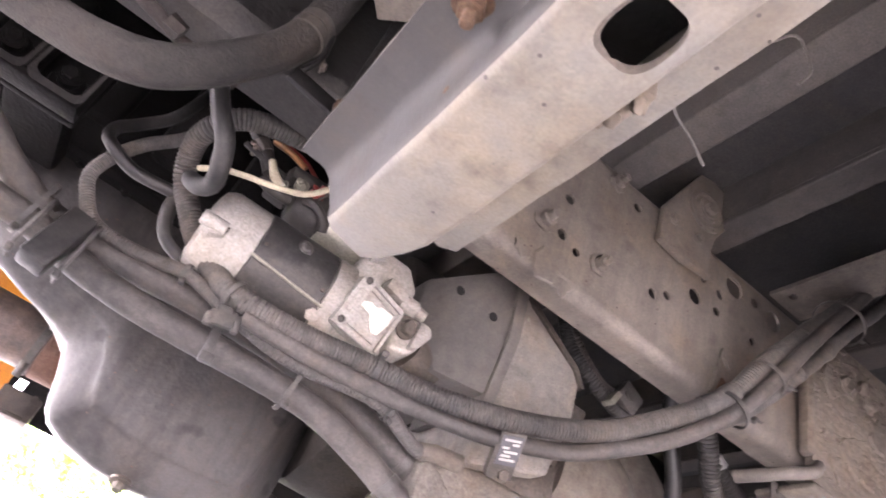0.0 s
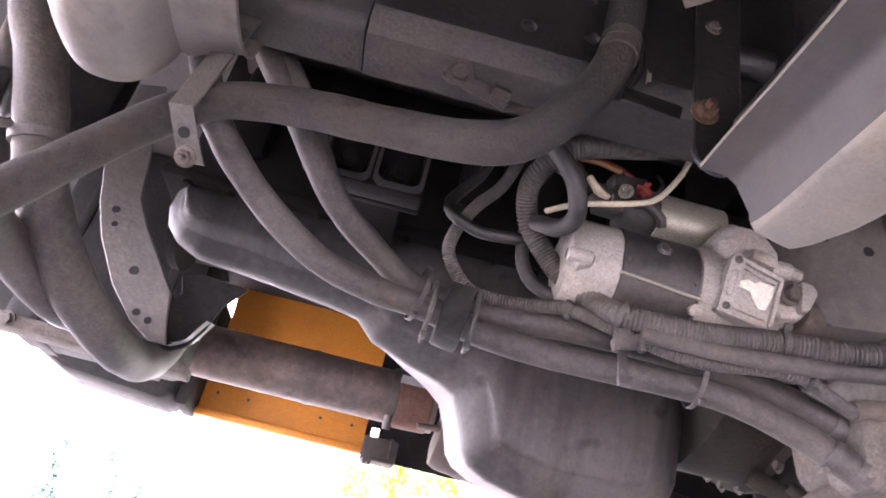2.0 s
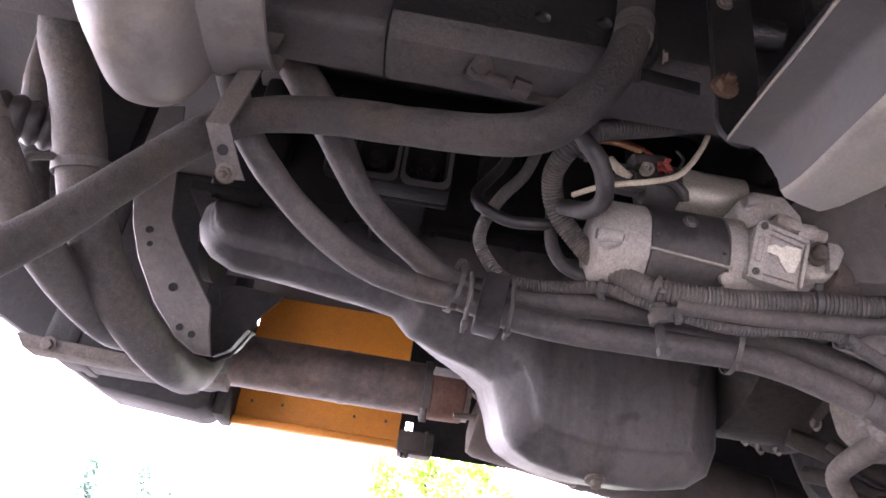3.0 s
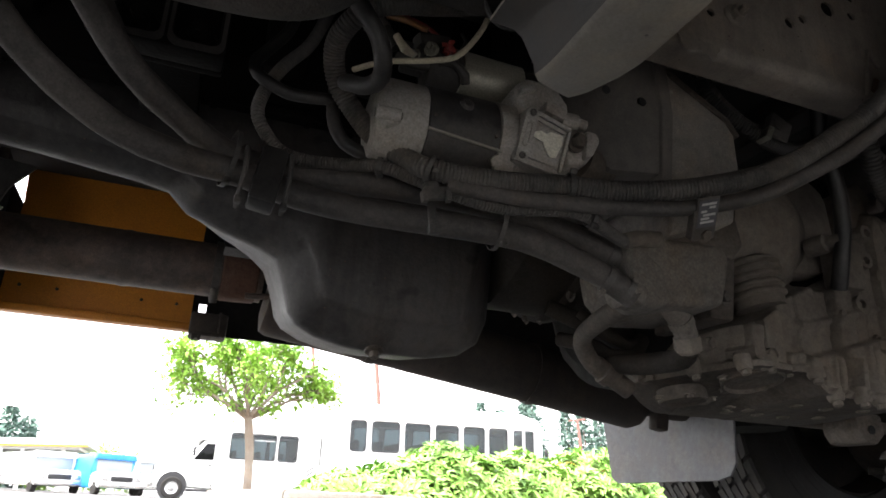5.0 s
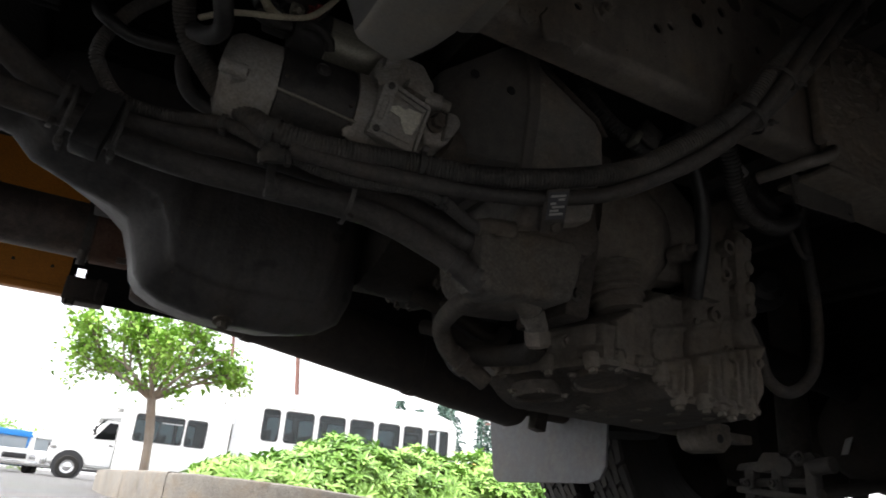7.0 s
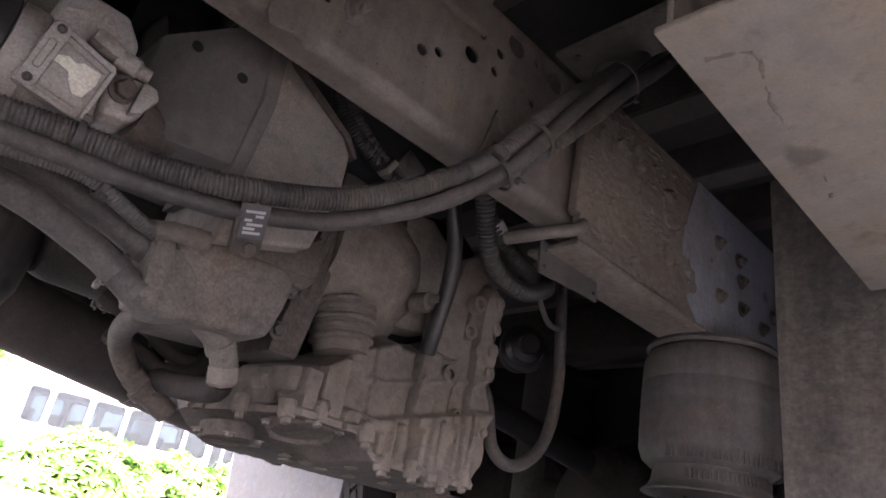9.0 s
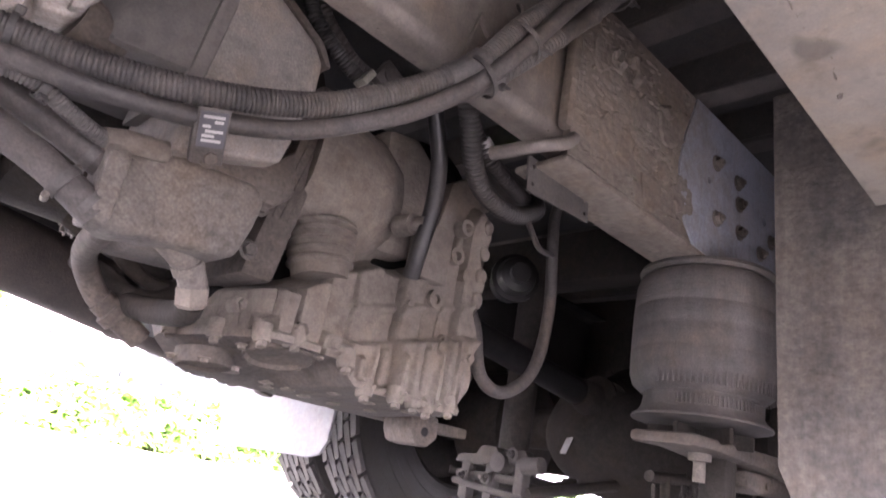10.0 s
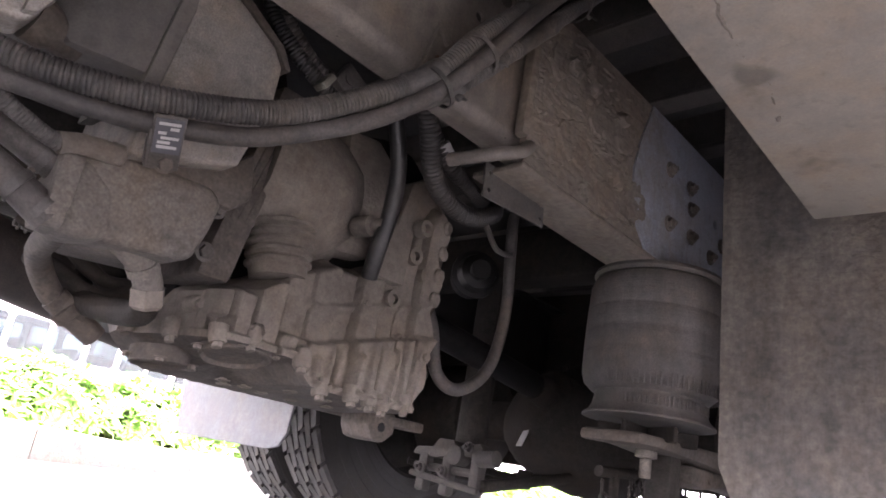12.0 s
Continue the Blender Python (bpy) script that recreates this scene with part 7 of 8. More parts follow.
def wheel(x, y, z, r, w, side, label, blocks):
    root = thing("bus_wheel", label, "wheel", (x, y, z - r), Matrix(), "rear bus wheels")
    carcass = part("tyre", tyre(B(), (x, y, z), r, w), M_TYRE, root, "", 18, Matrix())
    part("rim", lathe(B(), (x, y - 0.45 * w * side, z), (0, side, 0), [(0, 0.54 * r), (0.02, 0.56 * r), (0.05, 0.53 * r), (0.12, 0.5 * r), (0.14, 0.3 * r), (0.15, 0.2 * r)], 40, False), M_AXLE, root, "", 35, Matrix())
    for j in range(6):
        for k in range(TREAD):
            ob = new("tread_block", blocks[j])
            ob.parent = carcass
            ob.matrix_basis = Matrix.Translation((x, y, z)) @ Matrix.Rotation(-2 * math.pi * k / TREAD, 4, "Y")
    return root


WX, WR = 2.20, 0.572
BLOCKS = [tread_mesh(j, WR, 0.28) for j in range(6)]
for wy, side in ((2.36, 1), (2.70, 1), (0.50, -1), (0.16, -1)):
    wheel(WX, wy, WR, WR, 0.28, side, "dusty black rear bus tyre with blocky tread", BLOCKS)

# mud flaps
root = thing("mud_flap", "grimy black rubber mud flap in front of the near wheel", "mud flap", (1.35, 0.35, 0.52), group="mud flaps")
part("sheet", prism(B(), [(0.10, 1.33), (0.682, 1.33), (0.664, 0.60), (0.64, 0.545), (0.60, 0.525), (0.10, 0.515)], "x", 1.35, 1.362, 0.002, 1), M_FLAP, root)
root = thing("mud_flap", "grey rubber mud flap in front of the far wheel", "mud flap", (1.35, 2.3, 0.48), group="mud flaps")
part("sheet", prism(B(), [(1.94, 0.95), (2.74, 0.95), (2.65, 0.53)] + [(2.60 + 0.05 * math.cos(radians(a)), 0.53 + 0.045 * math.sin(radians(a))) for a in (-30, -60, -90)] + [(2.05, 0.487), (1.99, 0.50), (1.96, 0.54)], "x", 1.35, 1.36, 0.002, 1), M_FLAPFAR, root)

# box with its light underside
root = thing("underfloor_box", "stained light grey steel box below the floor edge", "storage box", (0.8, 0.28, 0.98))
part("bottom", rough(box(B(), (0.85, 0.28, 0.985), (0.69, 0.36, 0.01), (0, 0, 1), 0.003), 9, 0.003), M_BOX, root)
for line, r in (([(0.560, 0.431, 0.9815), (0.576, 0.391, 0.9815), (0.614, 0.395, 0.9815), (0.666, 0.406, 0.9815), (0.736, 0.409, 0.9815), (0.771, 0.398, 0.9815), (0.790, 0.371, 0.9815)], 0.0026), ([(0.771, 0.398, 0.9815), (0.818, 0.407, 0.9815), (0.880, 0.417, 0.9815)], 0.0022)):
    part("mud_streak", rough(tube(B(), line, r, 8, 0.006, lump=0.003), 80, 0.0035), M_TRANS, root, "ragged brown mud streak")
part("inner_side", box(B(), (0.85, 0.450, 1.16), (0.68, 0.008, 0.34), (0, 0, 1), 0.002), M_BOX, root)
part("end", box(B(), (1.188, 0.28, 1.16), (0.008, 0.34, 0.34), (0, 0, 1), 0.002), M_BOX, root)


def chain(x, y, z0, z1, label="dark steel snow chain hanging in a straight strand"):
    """A strand of links, each turned a quarter to the next."""
    root = thing("snow_chain", label, "chain", (x, y, z1), Matrix(), "hanging chains")
    n = max(2, int((z0 - z1) / 0.029))
    for k in range(n):
        bm = B()
        pts = []
        for i in range(12):
            a = 2 * math.pi * i / 12
            pts.append((0.0080 * math.cos(a), 0, (0.0100 if math.sin(a) > 0 else -0.0100) + 0.0080 * math.sin(a)))
        loop = [Vector(p) for p in pts]
        ringv = []
        for i, q in enumerate(loop):
            d = (loop[(i + 1) % 12] - loop[i - 1]).normalized()
            u = Vector((0, 1, 0))
            s = d.cross(u)
            ringv.append([bm.verts.new(q + (u * math.cos(2 * math.pi * j / 6) + s * math.sin(2 * math.pi * j / 6)) * 0.0039) for j in range(6)])
        for i in range(12):
            a, b = ringv[i], ringv[(i + 1) % 12]
            for j in range(6):
                bm.faces.new((a[j], a[(j + 1) % 6], b[(j + 1) % 6], b[j]))
        bmesh.ops.transform(bm, matrix=Matrix.Translation((x, y, z0)) @ PLUMB @ pose(0.002 * math.sin(k * 2.1), 0.002 * math.cos(k * 1.7), -0.0145 - k * 0.029, 0, 0, 25 + 90 * (k % 2) + 8 * math.sin(k)), verts=bm.verts[:])
        part("link", bm, M_CHAIN, root, "", 40, Matrix())


for cx, z0, z1 in ((1.551, 0.33, 0.187), (1.610, 0.24, 0.125), (1.695, 0.372, 0.164), (1.682, 0.36, 0.27), (1.722, 0.36, 0.256), (1.755, 0.388, 0.214), (1.958, 0.365, 0.173), (1.945, 0.36, 0.25), (1.986, 0.365, 0.236), (2.083, 0.37, 0.122), (2.20, 0.38, 0.30), (2.214, 0.38, 0.285), (2.285, 0.385, 0.135), (2.298, 0.385, 0.26), (2.348, 0.385, 0.199), (2.335, 0.385, 0.29)):
    chain(cx, 1.0, z0, z1)
bm = B()
rod(bm, (1.53, 1.0, 0.352), (2.36, 1.02, 0.405), 0.012, 12)
box(bm, (2.2, 0.98, 0.41), (0.12, 0.08, 0.07), bevel=0.01)
rod(bm, (1.60, 1.0, 0.36), (1.608, 1.0, 0.235), 0.011, 10)
single("chain_carrier", rough(bm, 20, 0.004), M_AXLE, "greasy carrier bar for the hanging chains", "bar", place=Matrix())


# ---- the lot outside ----
HERE = Matrix()


def asphalt():
    m = bpy.data.materials.new("asphalt with exposed stones")
    m.use_nodes = True
    n, l = m.node_tree.nodes, m.node_tree.links
    b = n["Principled BSDF"]
    tc = n.new("ShaderNodeTexCoord")
    vo = n.new("ShaderNodeTexVoronoi")
    vo.inputs["Scale"].default_value = 85
    big = n.new("ShaderNodeTexNoise")
    big.inputs["Scale"].default_value, big.inputs["Detail"].default_value = 1.3, 6
    for q in (vo, big):
        l.new(tc.outputs["Object"], q.inputs["Vector"])
    r = n.new("ShaderNodeValToRGB")
    r.color_ramp.elements[0].color, r.color_ramp.elements[1].color = (0.012, 0.0118, 0.0115, 1), (0.27, 0.265, 0.26, 1)
    l.new(vo.outputs["Color"], r.inputs["Fac"])
    mx = n.new("ShaderNodeMixRGB")
    mx.blend_type = "MULTIPLY"
    mx.inputs["Fac"].default_value = 0.35
    l.new(r.outputs["Color"], mx.inputs["Color1"])
    l.new(big.outputs["Color"], mx.inputs["Color2"])
    l.new(mx.outputs["Color"], b.inputs["Base Color"])
    b.inputs["Roughness"].default_value = 0.55
    bp = n.new("ShaderNodeBump")
    bp.invert = True
    bp.inputs["Strength"].default_value, bp.inputs["Distance"].default_value = 1.0, 0.02
    l.new(vo.outputs["Distance"], bp.inputs["Height"])
    l.new(bp.outputs["Normal"], b.inputs["Normal"])
    return m


M_ASPHALT = asphalt()
M_CURB = material("weathered concrete curb", (0.125, 0.117, 0.105), (0.20, 0.187, 0.166), 0.85, 0, 3, 0.5, 0.5, 0.4, 60)
M_SOIL = material("dark planting soil", (0.07, 0.05, 0.035), (0.12, 0.09, 0.06), 0.95, 0, 6, 0.5, 0.8)
M_LEAF = material("fresh green leaf", (0.15, 0.32, 0.03), (0.31, 0.51, 0.085), 0.45, 0, 3, 0.5, 0.0, soil=0.0)
M_SHRUB = material("broad shrub leaf", (0.12, 0.27, 0.035), (0.29, 0.47, 0.11), 0.35, 0, 6, 0.55, 0.0, soil=0.0)
# Needle colour lightened and blued to paint in distant haze
M_CONIFER = material("conifer needles paled for haze", (0.075, 0.14, 0.115), (0.15, 0.23, 0.19), 0.8, 0, 1, 0.5, 0.0, soil=0.0)
M_BARK = material("grey young bark", (0.2, 0.16, 0.13), (0.3, 0.26, 0.22), 0.9, 0, 8, 0.5, 0.6)
M_WHITE = material("white coach paint", (0.8, 0.8, 0.79), (0.7, 0.7, 0.68), 0.3, 0, 0.8, 0.3, 0.0, soil=0.0)
M_GLASS = plain("tinted coach glass", (0.03, 0.035, 0.038), 0.06)
gn, gl = M_GLASS.node_tree.nodes, M_GLASS.node_tree.links
g_info, g_ramp = gn.new("ShaderNodeObjectInfo"), gn.new("ShaderNodeValToRGB")
g_ramp.color_ramp.elements[0].color, g_ramp.color_ramp.elements[1].color = (0.004, 0.0045, 0.005, 1), (0.035, 0.039, 0.038, 1)
gl.new(g_info.outputs["Random"], g_ramp.inputs["Fac"])
gl.new(g_ramp.outputs["Color"], gn["Principled BSDF"].inputs["Base Color"])
gn["Principled BSDF"].inputs["Specular IOR Level"].default_value = 0.14
M_SEAT = material("dark seat cloth", (0.03, 0.035, 0.05), (0.06, 0.06, 0.07), 0.9, 0, 6, 0.4, 0.0, soil=0.0)
M_TINT = bpy.data.materials.new("tinted see-through glass")
M_TINT.use_nodes = True
gn, gl = M_TINT.node_tree.nodes, M_TINT.node_tree.links
gn.remove(gn["Principled BSDF"])
clear, gloss, mix, fres = gn.new("ShaderNodeBsdfTransparent"), gn.new("ShaderNodeBsdfGlossy"), gn.new("ShaderNodeMixShader"), gn.new("ShaderNodeFresnel")
clear.inputs["Color"].default_value = (0.38, 0.43, 0.445, 1)
gloss.inputs["Roughness"].default_value = 0.03
fres.inputs["IOR"].default_value = 1.5
gl.new(fres.outputs["Fac"], mix.inputs["Fac"])
gl.new(clear.outputs["BSDF"], mix.inputs[1])
gl.new(gloss.outputs["BSDF"], mix.inputs[2])
gl.new(mix.outputs["Shader"], gn["Material Output"].inputs["Surface"])
# Pale base colour stands for sky reflected in the van windscreens
M_SCREEN_SKY = plain("windscreen toned for sky reflection", (0.22, 0.25, 0.27), 0.08)
M_TRIM = plain("black trim", (0.02, 0.02, 0.022), 0.5)
M_CHROME = plain("dull chrome hub", (0.6, 0.6, 0.6), 0.25, 0.9)
M_BLUE = plain("bright blue paint", (0.02, 0.2, 0.55), 0.35)
M_YELLOW = plain("school yellow paint", (0.75, 0.35, 0.02), 0.4)
M_POLE = plain("brown pole paint", (0.2, 0.1, 0.08), 0.6)
M_POLEW = plain("pale grey pole", (0.6, 0.6, 0.58), 0.5)
M_LAMP = plain("red lamp glass", (0.5, 0.02, 0.02), 0.2)
for mm in (M_LEAF, M_SHRUB):
    bs = mm.node_tree.nodes["Principled BSDF"]
    bs.inputs["Transmission Weight"].default_value = 0.0
    bs.inputs["Subsurface Weight"].default_value = 0.0

bm = B()
nx = 60
t = bmesh.new()
bmesh.ops.create_grid(t, x_segments=nx, y_segments=nx, size=1.0)
for v in t.verts:
    v.co = Vector((math.copysign(abs(v.co.x) ** 3, v.co.x) * 1500, math.copysign(abs(v.co.y) ** 3, v.co.y) * 1500, 0))
merge(bm, t)
single("ground", bm, M_ASPHALT, "worn asphalt of the parking lot with exposed stones", "ground", kind="structure", place=HERE)
bm = B()
bmesh.ops.create_icosphere(bm, subdivisions=2, radius=0.012, matrix=pose(0.99, 1.76, 0.008))
single("pebble", rough(bm, 60, 0.004), M_TYRE, "dark pebble lying on the asphalt", "stone", place=HERE)

# planted island beyond the bus
EDGE = [Vector(p) for p in ((0.25, 10.6, 0), (0.15, 8.5, 0), (0.18, 6.4, 0), (0.26, 5.1, 0), (0.38, 4.55, 0), (0.72, 4.28, 0), (1.3, 4.2, 0), (1.85, 4.38, 0), (3.0, 4.81, 0), (5.0, 5.55, 0), (9.5, 7.2, 0), (25.0, 12.9, 0))]


def sweep_wall(bm, line, h, w, bev=0.02):
    """A low wall along a line, its body on the line's left."""
    rings = []
    for i, p in enumerate(line):
        d = (line[min(i + 1, len(line) - 1)] - line[max(i - 1, 0)]).normalized()
        s = Vector((-d.y, d.x, 0))
        prof = [(0, 0), (0, h - bev), (0.3 * bev, h - 0.3 * bev), (bev, h), (w - bev, h), (w, h - bev), (w, 0)]
        rings.append([bm.verts.new(p + s * a + Vector((0, 0, b))) for a, b in prof])
    for a, b in zip(rings, rings[1:]):
        for k in range(len(a) - 1):
            bm.faces.new((a[k], b[k], b[k + 1], a[k + 1]))
    bm.faces.new(rings[0])
    bm.faces.new(rings[-1][::-1])
    bmesh.ops.recalc_face_normals(bm, faces=bm.faces[:])
    return bm


curb_root = thing("curb", "weathered concrete curb round the planted island", "curb", (1, 4.2, 0), HERE, kind="structure")
fine = smooth_path(EDGE, 0.12)
step = 10
for i in range(0, len(fine) - 2, step):
    seg = fine[i:i + step + 1]
    if len(seg) < 2 or i > 200:
        break
    gap = (seg[-1] - seg[-2]).normalized() * 0.005
    seg = seg[:-1] + [seg[-1] - gap]
    bm = sweep_wall(B(), seg, 0.15, 0.16)
    for v in bm.verts:
        v.co.z *= 1 + 0.36 * soft((2.1 - v.co.x) / 1.5)
    part("curb_stone", rough(bm, 6, 0.006, i), M_CURB, curb_root, "", 40, HERE)
bm = B()
base = [bm.verts.new(p + Vector((0.10, 0.12, 0.12))) for p in fine[::6]] + [bm.verts.new((26, 17, 0.12)), bm.verts.new((2.5, 13.5, 0.12))]
bm.faces.new(base)
bmesh.ops.triangulate(bm, faces=bm.faces[:])
single("planting_bed", bm, M_SOIL, "dark soil of the planted island", "ground", kind="structure", place=HERE)


def leaf(verts, faces, p, d, n, ln, wd, fold=0.25):
    """One pointed leaf from p along d, folded at its rib."""
    d, n = d.normalized(), n.normalized()
    s = d.cross(n).normalized()
    i = len(verts)
    verts += [p, p + d * ln * 0.45 + s * wd * 0.5 + n * wd * fold, p + d * ln - n * ln * 0.12, p + d * ln * 0.45 - s * wd * 0.5 + n * wd * fold, p + d * ln * 0.5]
    faces += [(i, i + 1, i + 4), (i + 1, i + 2, i + 4), (i + 2, i + 3, i + 4), (i + 3, i, i + 4)]


def leaf_mesh(name, verts, faces, mat):
    me = bpy.data.meshes.new(name)
    me.from_pydata([tuple(v) for v in verts], [], faces)
    me.materials.append(mat)
    return me


def shrub(c, rx, ry, h, seed, count):
    """A broad-leaved shrub: rosettes of pointed leaves over a mound."""
    rnd = random.Random(seed)
    root = thing("shrub", "bright green broad-leaved shrub in the planted island", "shrub", c, HERE, "shrubs of the island")
    verts, faces = [], []
    for _ in range(count):
        a, e = rnd.uniform(0, 2 * math.pi), math.asin(rnd.uniform(0.05, 1))
        dirn = Vector((math.cos(a) * math.cos(e), math.sin(a) * math.cos(e), math.sin(e)))
        k = rnd.uniform(0.78, 1.05) * (1 + 0.16 * noise.noise(dirn * 3 + Vector((seed, 0, 0))))
        p = Vector(c) + Vector((dirn.x * rx, dirn.y * ry, dirn.z * h)) * k
        axis = (dirn + Vector((0, 0, 0.5))).normalized()
        u, v = frame_of(axis)
        ph = rnd.uniform(0, 6.28)
        for j in range(7):
            b = ph + j * 2 * math.pi / 7
            d = (u * math.cos(b) + v * math.sin(b)) + axis * rnd.uniform(0.15, 0.8)
            leaf(verts, faces, p, d, axis, rnd.uniform(0.085, 0.135), rnd.uniform(0.026, 0.038))
    ob = new("leaves", leaf_mesh("leaves", verts, faces, M_SHRUB))
    ob.parent = root
    ob.matrix_parent_inverse = root.matrix_basis.inverted()
    bm = B()
    for k in range(7):
        a = k * 0.9 + seed
        tube(bm, [Vector(c), Vector(c) + Vector((math.cos(a) * rx * 0.3, math.sin(a) * ry * 0.3, h * 0.4)), Vector(c) + Vector((math.cos(a) * rx * 0.6, math.sin(a) * ry * 0.6, h * 0.8))], 0.012, 6, 0.08)
    part("stems", bm, M_BARK, root, "", 35, HERE)
    return root


for i, (sx, sy, rx, ry, h) in enumerate(((0.95, 5.3, 0.36, 0.42, 0.20), (1.35, 5.35, 0.42, 0.5, 0.29), (1.75, 5.5, 0.55, 0.6, 0.44), (2.45, 5.75, 0.6, 0.6, 0.44), (3.2, 5.85, 0.65, 0.6, 0.50), (3.9, 6.1, 0.6, 0.6, 0.36), (4.9, 6.5, 0.8, 0.6, 0.36), (6.2, 7.0, 0.9, 0.7, 0.40), (7.8, 7.6, 1.0, 0.7, 0.42), (9.6, 8.3, 1.1, 0.7, 0.45), (11.8, 9.2, 1.3, 0.8, 0.5), (14.5, 10.3, 1.5, 0.8, 0.5), (18, 11.6, 1.9, 0.9, 0.55))):
    shrub((sx, sy, 0.12), rx, ry, h, 11 + i, 620 if i < 7 else 380)


def branch(bm, p, d, ln, r, depth, rnd, tips):
    q = p + d * ln
    if depth < 3:
        tips.append((p + d * ln * 0.55, d))
    mid = p + d * ln * 0.5 + Vector((rnd.uniform(-1, 1), rnd.uniform(-1, 1), 0)) * ln * 0.06
    tube(bm, [p, mid, q], r, 8, ln / 4)
    if depth == 0:
        tips.append((q, d))
        return
    for k in range(3 if depth > 1 else 3):
        u, v = frame_of(d)
        a = rnd.uniform(0, 6.28) + k * 2.1
        nd = (d + (u * math.cos(a) + v * math.sin(a)) * rnd.uniform(0.5, 0.9) + Vector((0, 0, 0.18))).normalized()
        branch(bm, q if k else p + d * ln * 0.8, nd, ln * rnd.uniform(0.6, 0.8), r * 0.6, depth - 1, rnd, tips)
    tips.append((q, d))


root = thing("young_tree", "young maple with fresh light green leaves in the island", "tree", (0.93, 11, 0.1), HERE)
rnd = random.Random(5)
bm = B()
tips = []
tube(bm, [(0.84, 11, 0.0), (0.80, 11.0, 0.7), (0.71, 11, 1.28)], 0.062, 12, 0.1)
part("trunk", bm, M_BARK, root, "", 40, HERE)
BOUGHS = [Vector((math.cos(k * 1.05 + 0.3), math.sin(k * 1.05 + 0.3) * 0.7, 0.55 + 0.35 * (k % 2))) for k in range(6)] + [Vector((-0.1, 0, 1)), Vector((-1, -0.1, 0.55)), Vector((1, 0.1, 0.72)), Vector((0.35, -0.2, 1)), Vector((-0.45, 0.2, 0.9))]
for k, d in enumerate(BOUGHS):
    bm = B()
    branch(bm, Vector((0.71, 11, 1.22)), d.normalized(), 0.62 if k < 7 else 0.76, 0.026, 2, rnd, tips)
    part("limb", bm, M_BARK, root, "", 40, HERE)
verts, faces = [], []
for q, d in tips:
    lot, spread = rnd.choice((3, 12, 26, 44)), rnd.uniform(0.06, 0.13)
    for _ in range(lot):
        p = q + Vector((rnd.gauss(0, spread), rnd.gauss(0, spread), rnd.gauss(0, spread * 0.85)))
        leaf(verts, faces, p, Vector((rnd.uniform(-1, 1), rnd.uniform(-1, 1), rnd.uniform(-0.8, 0.4))), Vector((rnd.uniform(-0.6, 0.6), rnd.uniform(-0.6, 0.6), 1)), rnd.uniform(0.06, 0.105), rnd.uniform(0.05, 0.085))
ob = new("crown", leaf_mesh("crown", verts, faces, M_LEAF))
ob.parent = root
ob.matrix_parent_inverse = root.matrix_basis.inverted()


def pole(x, y, h, r, mat, label, arm=0.0):
    m = Matrix.Translation((x, y, 0)) @ PLUMB
    root = thing("lamp_post", label, "pole", (0, 0, 0), m, "poles of the lot")
    part("shaft", rod(B(), (0, 0, -1), (0, 0, h), r, 12, r * 0.7), mat, root, "", 35, m)
    if arm:
        part("arm", box(B(), (0, 0, h), (arm, 0.12, 0.14), bevel=0.03), mat, root, "", 35, m)
    return root


pole(11.6, 40, 12.0, 0.16, M_POLE, "tall brown lamp post beyond the buses", 1.6)
pole(8.2, 42, 10.5, 0.13, M_POLE, "brown lamp post beyond the buses", 1.6)
pole(23.1, 40, 6.9, 0.12, M_POLEW, "pale grey pole beside the coaches")
pole(25.7, 41, 5.8, 0.14, M_POLE, "brown timber pole with a crossbar", 1.3)


def road_wheel(root, x, y, z, r, place):
    w = part("wheel", lathe(B(), (x, y, z), (0, -1, 0), [(-0.2, r * 0.9), (-0.19, r), (0, r), (0.02, r * 0.92), (0.02, r * 0.62), (0.0, r * 0.6)], 28, False), M_TYRE, root, "", 35, place)
    part("hub", lathe(B(), (x, y + 0.01, z), (0, -1, 0), [(0, r * 0.62), (0.02, r * 0.58), (0.0, r * 0.4), (0.03, r * 0.15), (0.04, 0)], 24), M_CHROME, w, "", 35, place)


def window_ring(outer, inner, y0, y1):
    """A flat border between two loops of as many points."""
    bm, n = B(), len(outer)
    loops = [[bm.verts.new((a, y, b)) for a, b in loop] for loop, y in ((outer, y0), (inner, y0), (inner, y1), (outer, y1))]
    for p, q in ((0, 1), (1, 2), (2, 3), (3, 0)):
        for i in range(n):
            j = (i + 1) % n
            bm.faces.new((loops[p][i], loops[p][j], loops[q][j], loops[q][i]))
    bmesh.ops.recalc_face_normals(bm, faces=bm.faces[:])
    return bm


def bay(root, x0, x1, z0, z1, lo_, hi_, left, right, y, out, place, r=0.07):
    """A window in a bus's side: the white surround, its dark gasket and a tinted pane."""
    hole = rounded(x0, z0, x1, z1, r)
    w = part("window", window_ring(rounded(left, lo_, right, hi_, 0.001), hole, y, y + 0.05 * out), M_WHITE, root, "", 35, place)
    part("gasket", window_ring(rounded(x0 - 0.012, z0 - 0.012, x1 + 0.012, z1 + 0.012, r + 0.012), rounded(x0 + 0.022, z0 + 0.022, x1 - 0.022, z1 - 0.022, r), y - 0.006 * out, y + 0.03 * out), M_TRIM, w, "", 35, place)
    ob = part("pane", prism(B(), hole, "y", min(y + 0.012 * out, y + 0.018 * out), max(y + 0.012 * out, y + 0.018 * out)), M_TINT, w, "", 35, place)
    ob.visible_shadow = False
    return w


# cutaway shuttle bus
m = Matrix.Translation((0, 21.7, 0))
root = thing("shuttle_bus", "white cutaway shuttle bus with dark side windows", "bus", (1.6, 0, 0), m)
